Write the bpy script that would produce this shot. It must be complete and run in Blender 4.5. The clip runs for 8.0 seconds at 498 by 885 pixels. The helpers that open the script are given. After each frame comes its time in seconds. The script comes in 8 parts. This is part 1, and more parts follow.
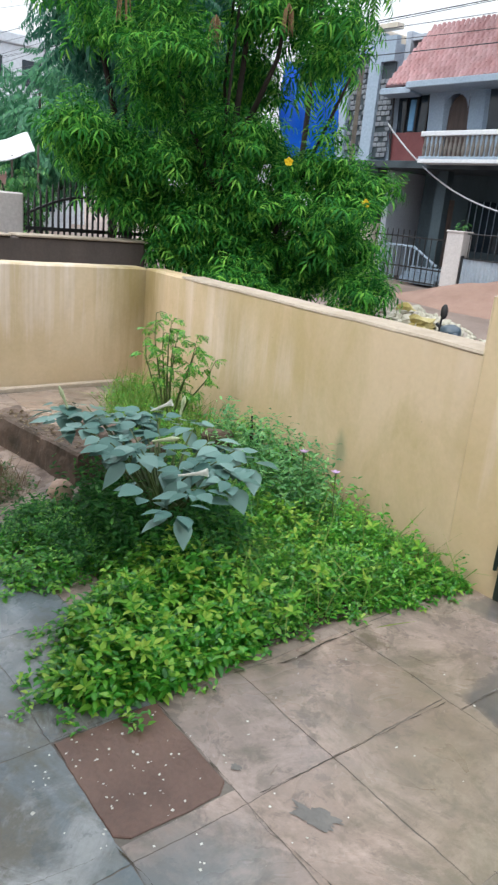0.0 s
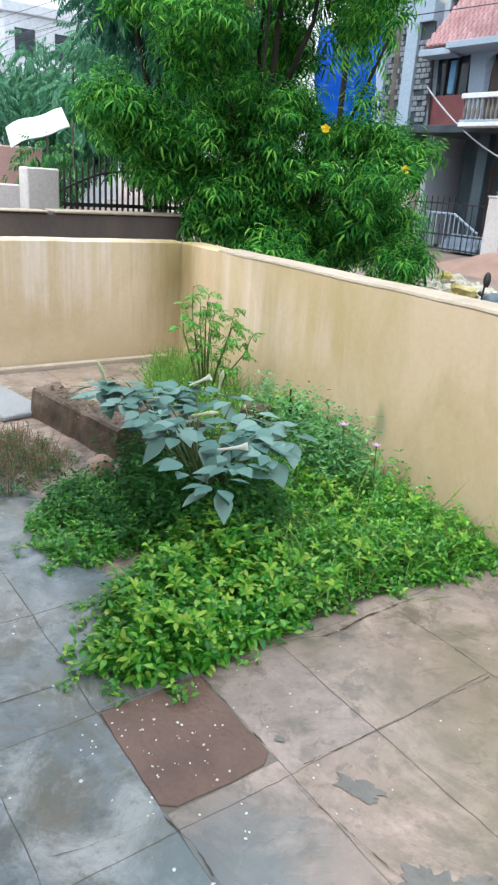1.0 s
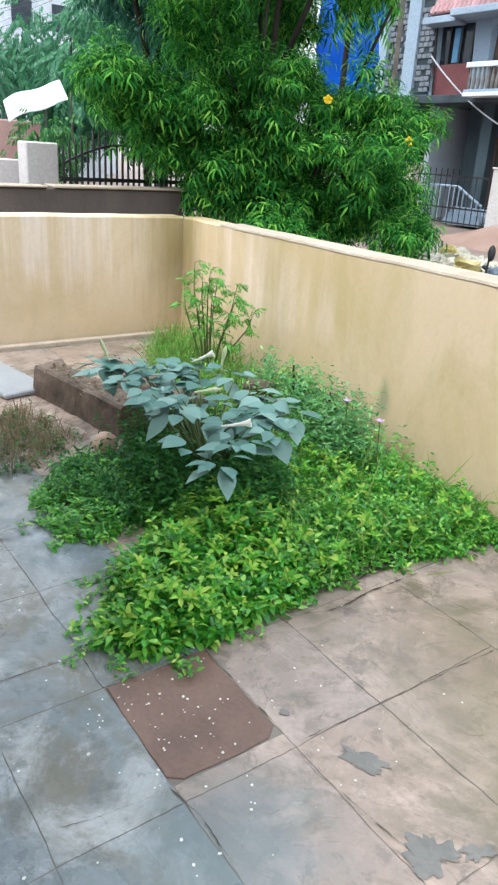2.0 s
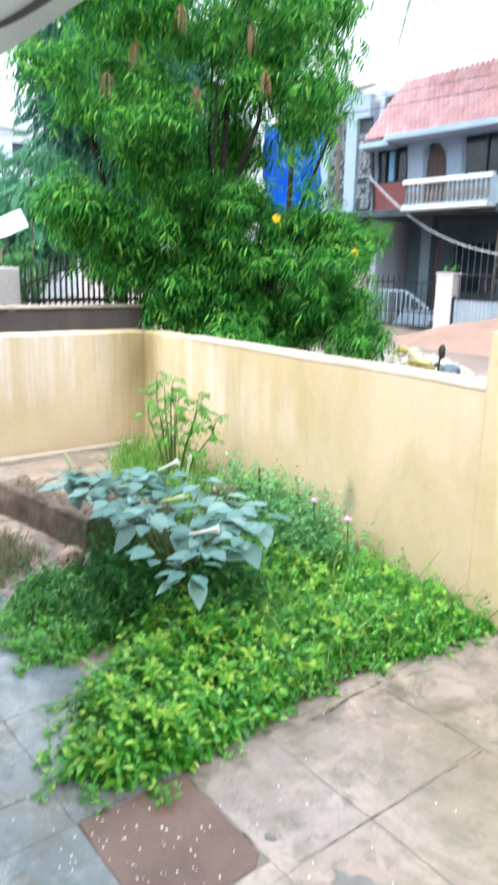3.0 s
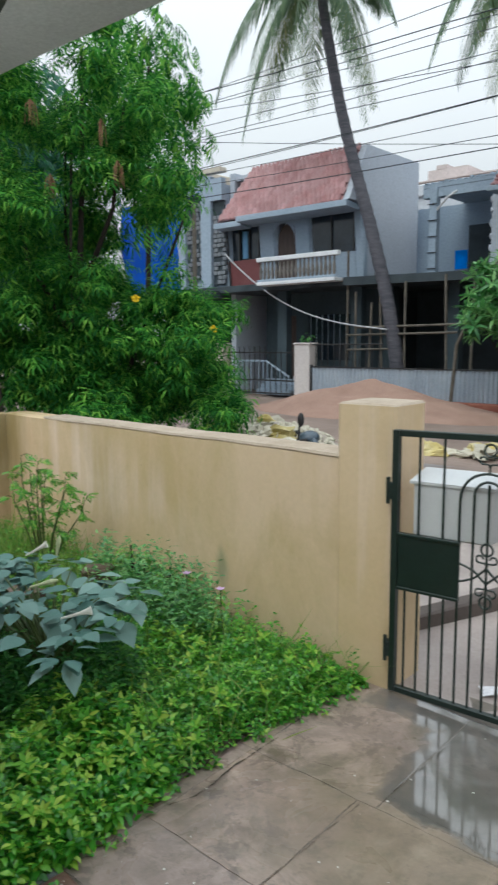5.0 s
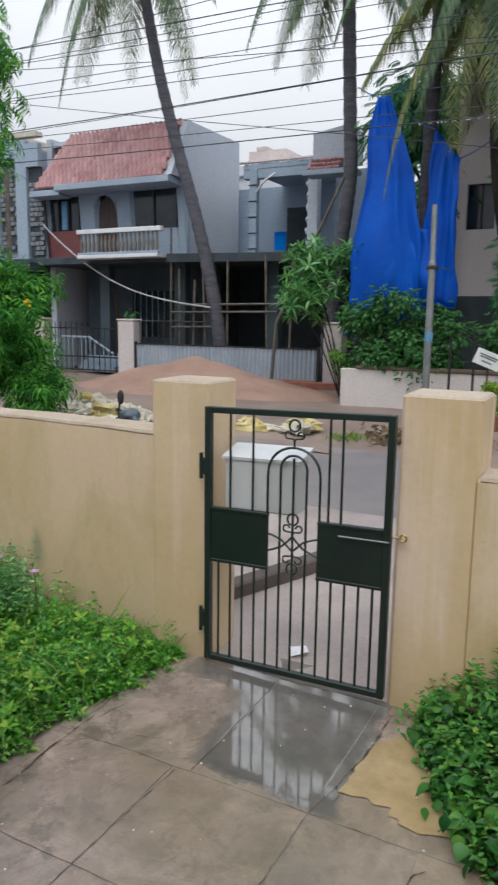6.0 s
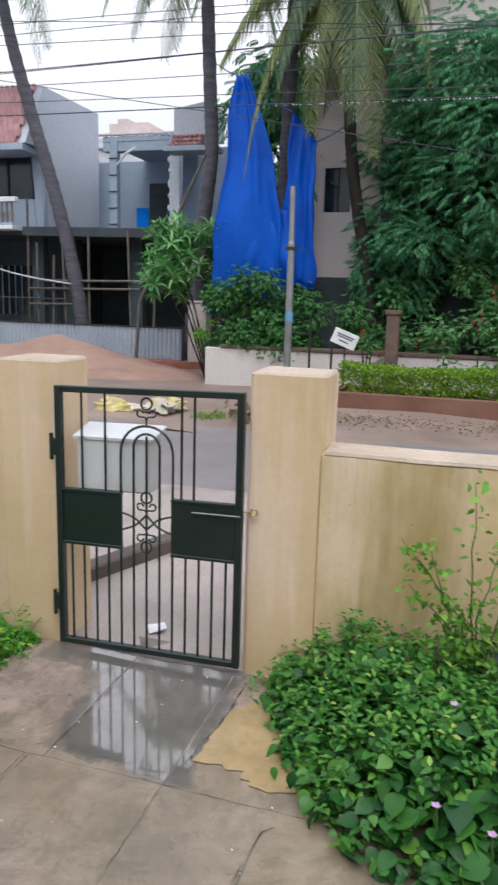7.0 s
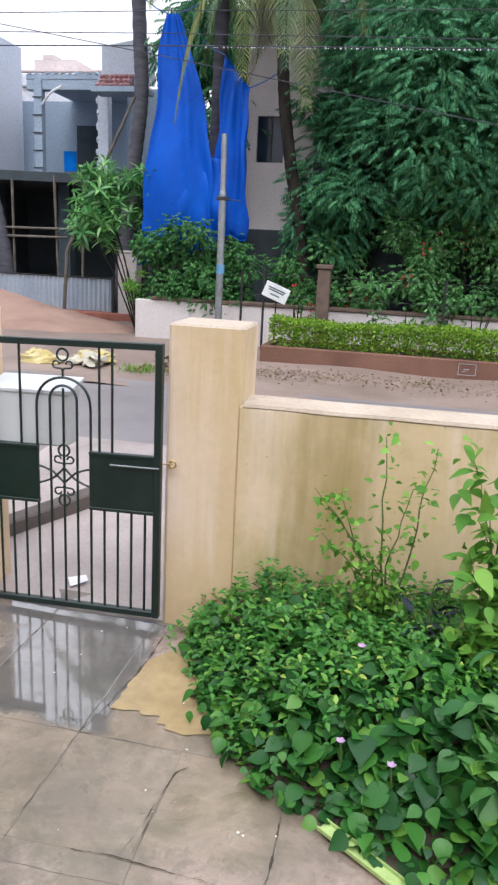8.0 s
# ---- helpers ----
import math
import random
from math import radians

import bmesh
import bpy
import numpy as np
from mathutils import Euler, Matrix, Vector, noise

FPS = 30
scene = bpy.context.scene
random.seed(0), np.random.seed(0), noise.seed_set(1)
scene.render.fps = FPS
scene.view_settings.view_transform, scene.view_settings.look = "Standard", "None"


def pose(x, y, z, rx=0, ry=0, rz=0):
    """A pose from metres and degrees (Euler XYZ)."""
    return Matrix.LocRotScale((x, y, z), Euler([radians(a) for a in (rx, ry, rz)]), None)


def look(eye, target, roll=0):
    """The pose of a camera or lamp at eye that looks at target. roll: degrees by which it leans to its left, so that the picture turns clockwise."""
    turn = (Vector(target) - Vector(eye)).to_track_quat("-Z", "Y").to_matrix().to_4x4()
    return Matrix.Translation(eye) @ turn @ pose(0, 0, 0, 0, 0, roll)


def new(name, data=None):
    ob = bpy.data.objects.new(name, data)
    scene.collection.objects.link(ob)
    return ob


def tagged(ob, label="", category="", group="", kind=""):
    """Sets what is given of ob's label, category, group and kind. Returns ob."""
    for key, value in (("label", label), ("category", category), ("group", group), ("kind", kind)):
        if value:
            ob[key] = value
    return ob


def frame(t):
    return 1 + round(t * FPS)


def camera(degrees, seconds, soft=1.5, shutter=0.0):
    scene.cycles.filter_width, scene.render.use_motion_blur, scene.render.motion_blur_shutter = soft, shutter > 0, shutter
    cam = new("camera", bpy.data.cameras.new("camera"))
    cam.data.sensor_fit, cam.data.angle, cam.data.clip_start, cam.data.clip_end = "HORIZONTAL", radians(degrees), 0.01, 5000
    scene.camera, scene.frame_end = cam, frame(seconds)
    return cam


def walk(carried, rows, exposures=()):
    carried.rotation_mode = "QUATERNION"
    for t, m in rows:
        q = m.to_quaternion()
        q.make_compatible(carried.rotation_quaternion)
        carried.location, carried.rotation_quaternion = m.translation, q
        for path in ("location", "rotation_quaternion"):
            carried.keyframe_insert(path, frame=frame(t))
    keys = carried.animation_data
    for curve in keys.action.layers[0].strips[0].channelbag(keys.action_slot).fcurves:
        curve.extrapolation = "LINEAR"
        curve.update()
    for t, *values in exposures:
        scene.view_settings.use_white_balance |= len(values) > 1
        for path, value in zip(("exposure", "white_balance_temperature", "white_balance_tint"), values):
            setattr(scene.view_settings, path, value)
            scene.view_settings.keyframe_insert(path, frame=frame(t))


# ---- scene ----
cam = camera(38.2, 8.0, soft=2.3, shutter=0.35)
PATH = [
    (0, (-0.169, 0.18, 1.567), (-1.645, 1.383, 0.954), 5.5),
    (0.5, (-0.18, 0.181, 1.565), (-1.684, 1.323, 0.906), 4.8),
    (1, (-0.188, 0.183, 1.557), (-1.703, 1.293, 0.869), 4.0),
    (1.5, (-0.188, 0.187, 1.565), (-1.69, 1.279, 0.825), 3.5),
    (1.7, (-0.194, 0.184, 1.553), (-1.693, 1.276, 0.805), 3.7),
    (2.8, (-0.188, 0.185, 1.56), (-1.678, 1.314, 0.85), 2.0),
    (3, (-0.188, 0.185, 1.56), (-1.71, 1.394, 1.089), 1.2),
    (3.1, (-0.188, 0.185, 1.56), (-1.707, 1.417, 1.141), 0.9),
    (3.2, (-0.188, 0.185, 1.56), (-1.713, 1.447, 1.273), 0.5),
    (3.5, (-0.184, 0.185, 1.565), (-1.704, 1.465, 1.341), 0.4),
    (4, (-0.191, 0.181, 1.57), (-1.648, 1.517, 1.26), 1.0),
    (4.2, (-0.189, 0.191, 1.566), (-1.628, 1.544, 1.254), 0.7),
    (5.3, (-0.066, 0.129, 1.611), (-1.247, 1.714, 1.306), -0.0),
    (5.5, (-0.058, 0.138, 1.609), (-1.129, 1.793, 1.272), 0.6),
    (6, (-0.024, 0.152, 1.607), (-0.935, 1.9, 1.267), 0.8),
    (6.5, (0.015, 0.157, 1.606), (-0.73, 1.979, 1.251), 0.3),
    (7, (0.052, 0.165, 1.605), (-0.521, 2.041, 1.216), 1.6),
    (7.5, (0.089, 0.172, 1.599), (-0.359, 2.062, 1.122), 2.3),
    (8, (0.119, 0.174, 1.599), (-0.268, 2.07, 1.094), 2.9),
]
walk(cam, [(t, look(eye, target, roll)) for t, eye, target, roll in PATH],
     [(0.0, 0.44, 6250, 3), (1.0, 0.7, 6050, 1), (1.7, 0.7, 6050, 1), (2.8, 1.3, 5950, 0), (3.0, 1.3, 5950, 1), (3.2, 0.9, 5900, -1), (3.6, 0.58, 5850, -2), (4.2, 0.38, 6000, 0), (5.3, -0.14, 6280, -1), (5.9, -0.13, 6350, 4), (6.5, -0.03, 6400, 8), (7.2, 0.26, 6250, 9), (8.0, 0.5, 6200, 10)])


# ---- world, sun and sky: wet, overcast daylight ----
world = bpy.data.worlds.new("overcast_sky")
scene.world = world
world.use_nodes = True
wn, wl = world.node_tree.nodes, world.node_tree.links
wn.clear()
sky = wn.new("ShaderNodeTexSky")
sky.sky_type, sky.sun_disc = "NISHITA", False
sky.sun_elevation, sky.sun_rotation = radians(58), radians(200)
sky.air_density, sky.dust_density, sky.ozone_density = 1.0, 4.0, 1.0
pale = wn.new("ShaderNodeHueSaturation")
pale.inputs["Saturation"].default_value = 0.25
pale.inputs["Value"].default_value = 0.10
cloud = wn.new("ShaderNodeTexNoise")
cloud.inputs["Scale"].default_value = 1.6
cloud.inputs["Detail"].default_value = 4
cramp = wn.new("ShaderNodeValToRGB")
cramp.color_ramp.elements[0].position, cramp.color_ramp.elements[1].position = 0.3, 0.75
cramp.color_ramp.elements[0].color = (0.80, 0.81, 0.90, 1)
cramp.color_ramp.elements[1].color = (0.98, 0.96, 1.0, 1)
cover = wn.new("ShaderNodeMixRGB")
cover.inputs[0].default_value = 0.85
back = wn.new("ShaderNodeBackground")
back.inputs["Strength"].default_value = 0.92
wout = wn.new("ShaderNodeOutputWorld")
wl.new(sky.outputs[0], pale.inputs["Color"])
wl.new(cloud.outputs["Fac"], cramp.inputs[0])
wl.new(pale.outputs[0], cover.inputs[1])
wl.new(cramp.outputs[0], cover.inputs[2])
# an overcast sky is about two and a half times as bright overhead as at the horizon
where = wn.new("ShaderNodeTexCoord")
upward = wn.new("ShaderNodeSeparateXYZ")
wl.new(where.outputs["Generated"], upward.inputs[0])
rise = wn.new("ShaderNodeMapRange")
rise.inputs["From Min"].default_value, rise.inputs["From Max"].default_value = 0.05, 1.0
rise.inputs["To Min"].default_value, rise.inputs["To Max"].default_value = 0.88, 2.7
wl.new(upward.outputs[2], rise.inputs["Value"])
deep = wn.new("ShaderNodeMixRGB")
deep.blend_type, deep.inputs[0].default_value = "MULTIPLY", 1.0
wl.new(cover.outputs[0], deep.inputs[1])
wl.new(rise.outputs[0], deep.inputs[2])
wl.new(deep.outputs[0], back.inputs["Color"])
wl.new(back.outputs[0], wout.inputs["Surface"])

sun = new("sun", bpy.data.lights.new("sun", "SUN"))
sun.data.energy, sun.data.angle, sun.data.color = 1.1, radians(25), (1.0, 0.96, 0.9)
sun.matrix_world = look((4, -12, 26), (0, 4, 0))


# ---- materials ----
class Nodes:
    """A small helper that writes node materials."""

    def __init__(self, name):
        self.mat = bpy.data.materials.new(name)
        self.mat.use_nodes = True
        self.n, self.l = self.mat.node_tree.nodes, self.mat.node_tree.links
        self.n.clear()
        self.out = self.n.new("ShaderNodeOutputMaterial")
        self.geo = self.n.new("ShaderNodeNewGeometry")

    def put(self, sock, value):
        if isinstance(value, bpy.types.NodeSocket):
            self.l.new(value, sock)
        elif isinstance(value, tuple):
            sock.default_value = (*value, 1) if len(value) == 3 and sock.type == "RGBA" else value
        else:
            sock.default_value = value

    def at(self, stretch=(1, 1, 1)):
        m = self.n.new("ShaderNodeVectorMath")
        m.operation = "MULTIPLY"
        self.put(m.inputs[0], self.geo.outputs["Position"])
        m.inputs[1].default_value = stretch
        return m.outputs[0]

    def noise(self, scale, detail=4, rough=0.55, stretch=None, warp=0.0):
        t = self.n.new("ShaderNodeTexNoise")
        self.put(t.inputs["Vector"], self.at(stretch or (1, 1, 1)))
        t.inputs["Scale"].default_value, t.inputs["Detail"].default_value = scale, detail
        t.inputs["Roughness"].default_value, t.inputs["Distortion"].default_value = rough, warp
        return t.outputs["Fac"]

    def cells(self, scale, stretch=None):
        t = self.n.new("ShaderNodeTexVoronoi")
        self.put(t.inputs["Vector"], self.at(stretch or (1, 1, 1)))
        t.inputs["Scale"].default_value = scale
        return t.outputs["Distance"]

    def ramp(self, fac, stops):
        r = self.n.new("ShaderNodeValToRGB")
        self.put(r.inputs[0], fac)
        e = r.color_ramp.elements
        while len(e) < len(stops):
            e.new(0.5)
        for k, (p, c) in zip(e, stops):
            k.position = p
            k.color = (*c, 1) if isinstance(c, tuple) else (c, c, c, 1)
        return r.outputs[0]

    def mix(self, fac, a, b, kind="MIX"):
        m = self.n.new("ShaderNodeMixRGB")
        m.blend_type = kind
        for s, v in zip(m.inputs, (fac, a, b)):
            self.put(s, v)
        return m.outputs[0]

    def math(self, op, a, b=0.0):
        m = self.n.new("ShaderNodeMath")
        m.operation = op
        self.put(m.inputs[0], a)
        self.put(m.inputs[1], b)
        return m.outputs[0]

    def height(self, axis):
        s = self.n.new("ShaderNodeSeparateXYZ")
        self.put(s.inputs[0], self.geo.outputs["Position"])
        return s.outputs[axis]

    def own(self):
        return self.n.new("ShaderNodeObjectInfo").outputs["Random"]

    def bump(self, h, strength=0.3, dist=0.01):
        b = self.n.new("ShaderNodeBump")
        b.inputs["Strength"].default_value, b.inputs["Distance"].default_value = strength, dist
        self.put(b.inputs["Height"], h)
        return b.outputs[0]

    def finish(self, color, rough=0.8, normal=None, metal=0.0, spec=0.5, see=0.0, coat=0.0):
        p = self.n.new("ShaderNodeBsdfPrincipled")
        self.put(p.inputs["Base Color"], color)
        self.put(p.inputs["Roughness"], rough)
        self.put(p.inputs["Metallic"], metal)
        self.put(p.inputs["Specular IOR Level"], spec)
        self.put(p.inputs["Coat Weight"], coat)
        if normal:
            self.put(p.inputs["Normal"], normal)
        last = p.outputs[0]
        if see:
            t = self.n.new("ShaderNodeBsdfTranslucent")
            self.put(t.inputs["Color"], color)
            m = self.n.new("ShaderNodeMixShader")
            m.inputs[0].default_value = see
            self.l.new(last, m.inputs[1])
            self.l.new(t.outputs[0], m.inputs[2])
            last = m.outputs[0]
        self.l.new(last, self.out.inputs["Surface"])
        return self.mat


def plain(name, a, b, scale=3.0, fine=45.0, rough=0.8, bump=0.3, metal=0.0, vary=0.0, see=0.0, spec=0.5, stretch=None, dist=0.006):
    """Two colours in large patches, fine grain and relief; vary: difference from object to object."""
    k = Nodes(name)
    big = k.ramp(k.noise(scale, 5, stretch=stretch), [(0.3, a), (0.7, b)])
    g = k.noise(fine, 3)
    col = k.mix(0.35, big, k.ramp(g, [(0.3, 0.45), (0.7, 1.0)]), "MULTIPLY")
    if vary:
        col = k.mix(1.0, col, k.ramp(k.own(), [(0.0, 1 - vary), (1.0, 1.0)]), "MULTIPLY")
    r = k.math("ADD", k.math("MULTIPLY", k.noise(scale * 2.3, 3), 0.25), rough - 0.125)
    return k.finish(col, r, k.bump(g, bump, dist), metal, spec, see)


def foliage(name, stops, rough=0.45, see=0.35, own=False, spec=0.22, patch=(2.2, 0.7)):
    """Leaves: the colour differs from leaf to leaf."""
    k = Nodes(name)
    fac = k.own() if own else k.geo.outputs["Random Per Island"]
    col = k.ramp(fac, stops)
    col = k.mix(0.5, col, k.ramp(k.noise(patch[0], 3), [(0.3, patch[1]), (0.7, 1.0)]), "MULTIPLY")
    return k.finish(col, rough, k.bump(k.noise(160, 2), 0.25, 0.002), 0.0, spec, see)


def plaster_paint(name, base, light, stain, green, streaks=0.35, algae=1.0, damp_at=(-5.8, 3.42, 1.0), reach=0.74, cover=0.05, moss_at=None):
    """Old lime-painted plaster: rain streaks from the top, pale run-offs, olive algae blotches, small chips."""
    k = Nodes(name)
    col = k.ramp(k.noise(0.9, 6, 0.6, warp=0.5), [(0.34, base), (0.66, light)])
    moss = k.ramp(k.noise(1.25, 7, 0.66, (1, 1, 0.75), 0.6), [(0.47, 0.0), (0.64, 0.62)])
    col = k.mix(k.math("MULTIPLY", moss, algae), col, green)
    high = k.ramp(k.math("ADD", k.height(2), k.math("MULTIPLY", k.noise(2.2, 4, 0.6, (3, 3, 0.2)), 0.9)), [(0.8, 0.0), (1.3, 1.0)])
    runs = k.ramp(k.noise(1.0, 6, 0.62, (6, 6, 0.3)), [(0.46, 0.0), (0.66, 0.8)])
    field = k.ramp(k.noise(0.55, 2), [(0.46, cover), (0.58, 1.0)])
    pale = k.math("MULTIPLY", k.math("MULTIPLY", k.math("MULTIPLY", runs, high), field), streaks)
    col = k.mix(pale, col, (min(light[0] * 1.18, 0.9), light[1] * 1.26, light[2] * 1.62))
    dark = k.ramp(k.noise(1.0, 6, 0.7, (5, 5, 0.5)), [(0.6, 0.0), (0.78, 0.3)])
    col = k.mix(k.math("MULTIPLY", dark, high), col, stain)
    damp = k.ramp(k.noise(0.6, 6, 0.65, warp=0.9), [(0.56, 0.0), (0.7, 0.35)])
    col = k.mix(damp, col, stain)
    # olive algae run down where the wall stays damp
    nook = k.n.new("ShaderNodeVectorMath")
    nook.operation = "DISTANCE"
    k.put(nook.inputs[0], k.at((1.0, 1.0, 0.42)))
    nook.inputs[1].default_value = (damp_at[0], damp_at[1], damp_at[2] * 0.42)
    run = k.ramp(k.math("ADD", nook.outputs["Value"], k.math("MULTIPLY", k.noise(3.0, 6, 0.65, (3, 3, 0.4)), 0.45)), [(reach * 0.48, 0.75), (reach, 0.0)])
    col = k.mix(run, col, (0.22, 0.165, 0.035))
    if moss_at:
        tuft_d = k.n.new("ShaderNodeVectorMath")
        tuft_d.operation = "DISTANCE"
        k.put(tuft_d.inputs[0], k.at((1.0, 1.0, 0.5)))
        tuft_d.inputs[1].default_value = (moss_at[0], moss_at[1], moss_at[2] * 0.5)
        moss_spot = k.ramp(k.math("ADD", tuft_d.outputs["Value"], k.math("MULTIPLY", k.noise(14.0, 5, 0.65, (1, 1, 0.4)), 0.06)), [(0.05, 0.55), (0.1, 0.0)])
        col = k.mix(moss_spot, col, (0.12, 0.19, 0.11))
    chips = k.ramp(k.cells(7), [(0.0, 1.0), (0.045, 0.0)])
    col = k.mix(k.math("MULTIPLY", chips, k.ramp(k.noise(1.4, 2), [(0.5, 0.0), (0.6, 0.7)])), col, (0.12, 0.10, 0.08))
    g = k.noise(38, 5)
    col = k.mix(0.12, col, k.ramp(g, [(0.3, 0.5), (0.7, 1.0)]), "MULTIPLY")
    n = k.bump(k.math("ADD", k.math("MULTIPLY", g, 0.5), k.math("MULTIPLY", k.noise(5, 3), 2.5)), 0.16, 0.006)
    return k.finish(col, k.ramp(k.noise(1.7, 3), [(0.3, 0.55), (0.7, 0.85)]), n)


def slab_paint(name, dry, damp, shade=0.55):
    """Cement paving after rain: blotchy damp stains, moss, dark worn patches, a glossy pool before the gate."""
    k = Nodes(name)
    col = k.ramp(k.noise(1.15, 8, 0.66, warp=0.9), [(0.38, dry), (0.6, damp)])
    wash = k.ramp(k.noise(2.1, 8, 0.66, warp=0.7), [(0.48, 0.0), (0.6, 0.7)])
    col = k.mix(wash, col, (0.128, 0.112, 0.076))
    chalk = k.ramp(k.noise(2.9, 9, 0.75, warp=0.6), [(0.47, 0.0), (0.6, 0.8)])
    col = k.mix(chalk, col, (dry[0] * 1.42, dry[1] * 1.46, dry[2] * 1.52))
    patch = k.ramp(k.noise(3.6, 8, 0.7, warp=0.5), [(0.57, 0.0), (0.6, 0.6)])
    col = k.mix(patch, col, (damp[0] * shade, damp[1] * shade, damp[2] * shade))
    flecks = k.ramp(k.noise(13, 7, 0.7, warp=0.4), [(0.54, 0.0), (0.63, 0.6)])
    col = k.mix(flecks, col, (damp[0] * 0.6, damp[1] * 0.6, damp[2] * 0.58))
    mossy = k.ramp(k.noise(2.6, 7, 0.68, (1, 1.5, 1), 0.7), [(0.55, 0.0), (0.68, 0.6)])
    col = k.mix(mossy, col, (0.105, 0.095, 0.055))
    blots = k.ramp(k.cells(3.3, (1, 1.3, 1)), [(0.05, 0.5), (0.16, 0.0)])
    col = k.mix(k.math("MULTIPLY", blots, k.ramp(k.noise(11, 4), [(0.45, 0.0), (0.6, 1.0)])), col, (0.08, 0.08, 0.08))
    col = k.mix(1.0, col, k.ramp(k.own(), [(0.0, (0.90, 0.92, 0.95)), (0.5, (0.97, 0.96, 0.95)), (1.0, (1.0, 0.98, 0.95))]), "MULTIPLY")
    g = k.noise(60, 6, 0.7)
    col = k.mix(0.32, col, k.ramp(g, [(0.3, 0.45), (0.7, 1.0)]), "MULTIPLY")
    # a bluish algae stain in the cement, with a ragged outline
    e = k.n.new("ShaderNodeVectorMath")
    e.operation = "DISTANCE"
    k.put(e.inputs[0], k.at((1.0, 1.0, 0)))
    e.inputs[1].default_value = (-1.17, 0.93, 0)
    blue = k.ramp(k.math("ADD", e.outputs["Value"], k.math("MULTIPLY", k.noise(6.0, 6, 0.7), 0.5)), [(0.34, 0.62), (0.6, 0.0)])
    col = k.mix(blue, col, (0.13, 0.165, 0.18))
    # olive silt that the rain has carried over the slabs between bed and gate
    silt_d = k.n.new("ShaderNodeVectorMath")
    silt_d.operation = "DISTANCE"
    k.put(silt_d.inputs[0], k.at((0.62, 1.0, 0)))
    silt_d.inputs[1].default_value = (-0.42, 2.05, 0)
    silt = k.ramp(k.math("ADD", silt_d.outputs["Value"], k.math("MULTIPLY", k.noise(2.4, 7, 0.68, warp=0.7), 0.7)), [(0.72, 0.62), (1.18, 0.0)])
    col = k.mix(silt, col, k.ramp(k.noise(5.0, 7, 0.7, warp=0.5), [(0.36, (0.125, 0.112, 0.072)), (0.52, (0.185, 0.155, 0.10)), (0.64, (0.25, 0.215, 0.15))]))
    # the film of rain water before the gate: it stops at the joints
    wide = k.math("SUBTRACT", k.math("ABSOLUTE", k.math("ADD", k.height(0), 1.055)), 0.27)
    deep = k.math("SUBTRACT", k.math("ABSOLUTE", k.math("SUBTRACT", k.height(1), 2.58)), 0.37)
    strip_x = k.math("SUBTRACT", k.math("ABSOLUTE", k.math("ADD", k.height(0), 1.24)), 0.46)
    strip_y = k.math("SUBTRACT", k.math("ABSOLUTE", k.math("SUBTRACT", k.height(1), 2.86)), 0.1)
    shore = k.math("MINIMUM", k.math("MAXIMUM", wide, deep), k.math("MAXIMUM", strip_x, strip_y))
    pool = k.ramp(k.math("ADD", shore, k.math("MULTIPLY", k.math("SUBTRACT", k.noise(4.2, 6, 0.62, warp=0.6), 0.5), 0.22)), [(0.0, 1.0), (0.045, 0.0)])
    col = k.mix(k.math("MULTIPLY", pool, 0.75), col, (0.10, 0.102, 0.10))
    rough = k.mix(pool, k.ramp(k.noise(1.9, 5, 0.6, warp=0.8), [(0.36, 0.14), (0.6, 0.5)]), k.ramp(k.noise(11, 5, 0.7), [(0.45, 0.015), (0.62, 0.2)]))
    lift = k.math("MULTIPLY", k.math("ADD", k.math("MULTIPLY", g, 0.6), k.noise(9, 4)), k.math("SUBTRACT", 1.0, k.math("MULTIPLY", pool, 0.88)))
    return k.finish(col, rough, k.bump(lift, 0.2, 0.006), 0.0, k.math("ADD", 0.5, k.math("MULTIPLY", pool, 0.5)), 0.0, pool)



M_WALL = plaster_paint("yellow_lime_plaster", (0.60, 0.445, 0.27), (0.675, 0.525, 0.37), (0.40, 0.30, 0.155), (0.40, 0.31, 0.125), 0.6, 0.75, moss_at=(-2.88, 3.06, 0.31))
M_PILLAR = plaster_paint("streaked_pillar_plaster", (0.58, 0.43, 0.245), (0.65, 0.505, 0.34), (0.40, 0.30, 0.155), (0.42, 0.32, 0.13), 0.9, 0.55, cover=0.8)
M_WALLWEST = plaster_paint("pale_streaked_lime_plaster", (0.57, 0.44, 0.28), (0.65, 0.525, 0.375), (0.38, 0.29, 0.16), (0.36, 0.29, 0.12), 1.0, 0.5)
M_WALLEAST = plaster_paint("mossy_yellow_lime_plaster", (0.57, 0.43, 0.25), (0.65, 0.51, 0.345), (0.33, 0.26, 0.13), (0.33, 0.275, 0.10), 0.9, 1.1, (-0.1, 2.93, 0.62), 0.47)
M_COPING = plain("weathered_cream_coping", (0.37, 0.30, 0.225), (0.48, 0.40, 0.32), 5, 50, 0.8)
M_BROWNWALL = plain("wet_brown_plaster", (0.07, 0.055, 0.05), (0.13, 0.10, 0.085), 2.5, 40, 0.7, stretch=(1, 1, 0.4))
M_GREYPLASTER = plain("grey_blue_house_plaster", (0.30, 0.38, 0.48), (0.38, 0.46, 0.56), 0.8, 18, 0.85, stretch=(1, 1, 0.5))
M_GREYPALE = plain("pale_grey_house_plaster", (0.46, 0.51, 0.59), (0.56, 0.60, 0.68), 0.7, 18, 0.85, stretch=(1, 1, 0.5))
M_CONCRETE = plain("raw_concrete", (0.16, 0.18, 0.21), (0.26, 0.28, 0.31), 1.5, 25, 0.85)
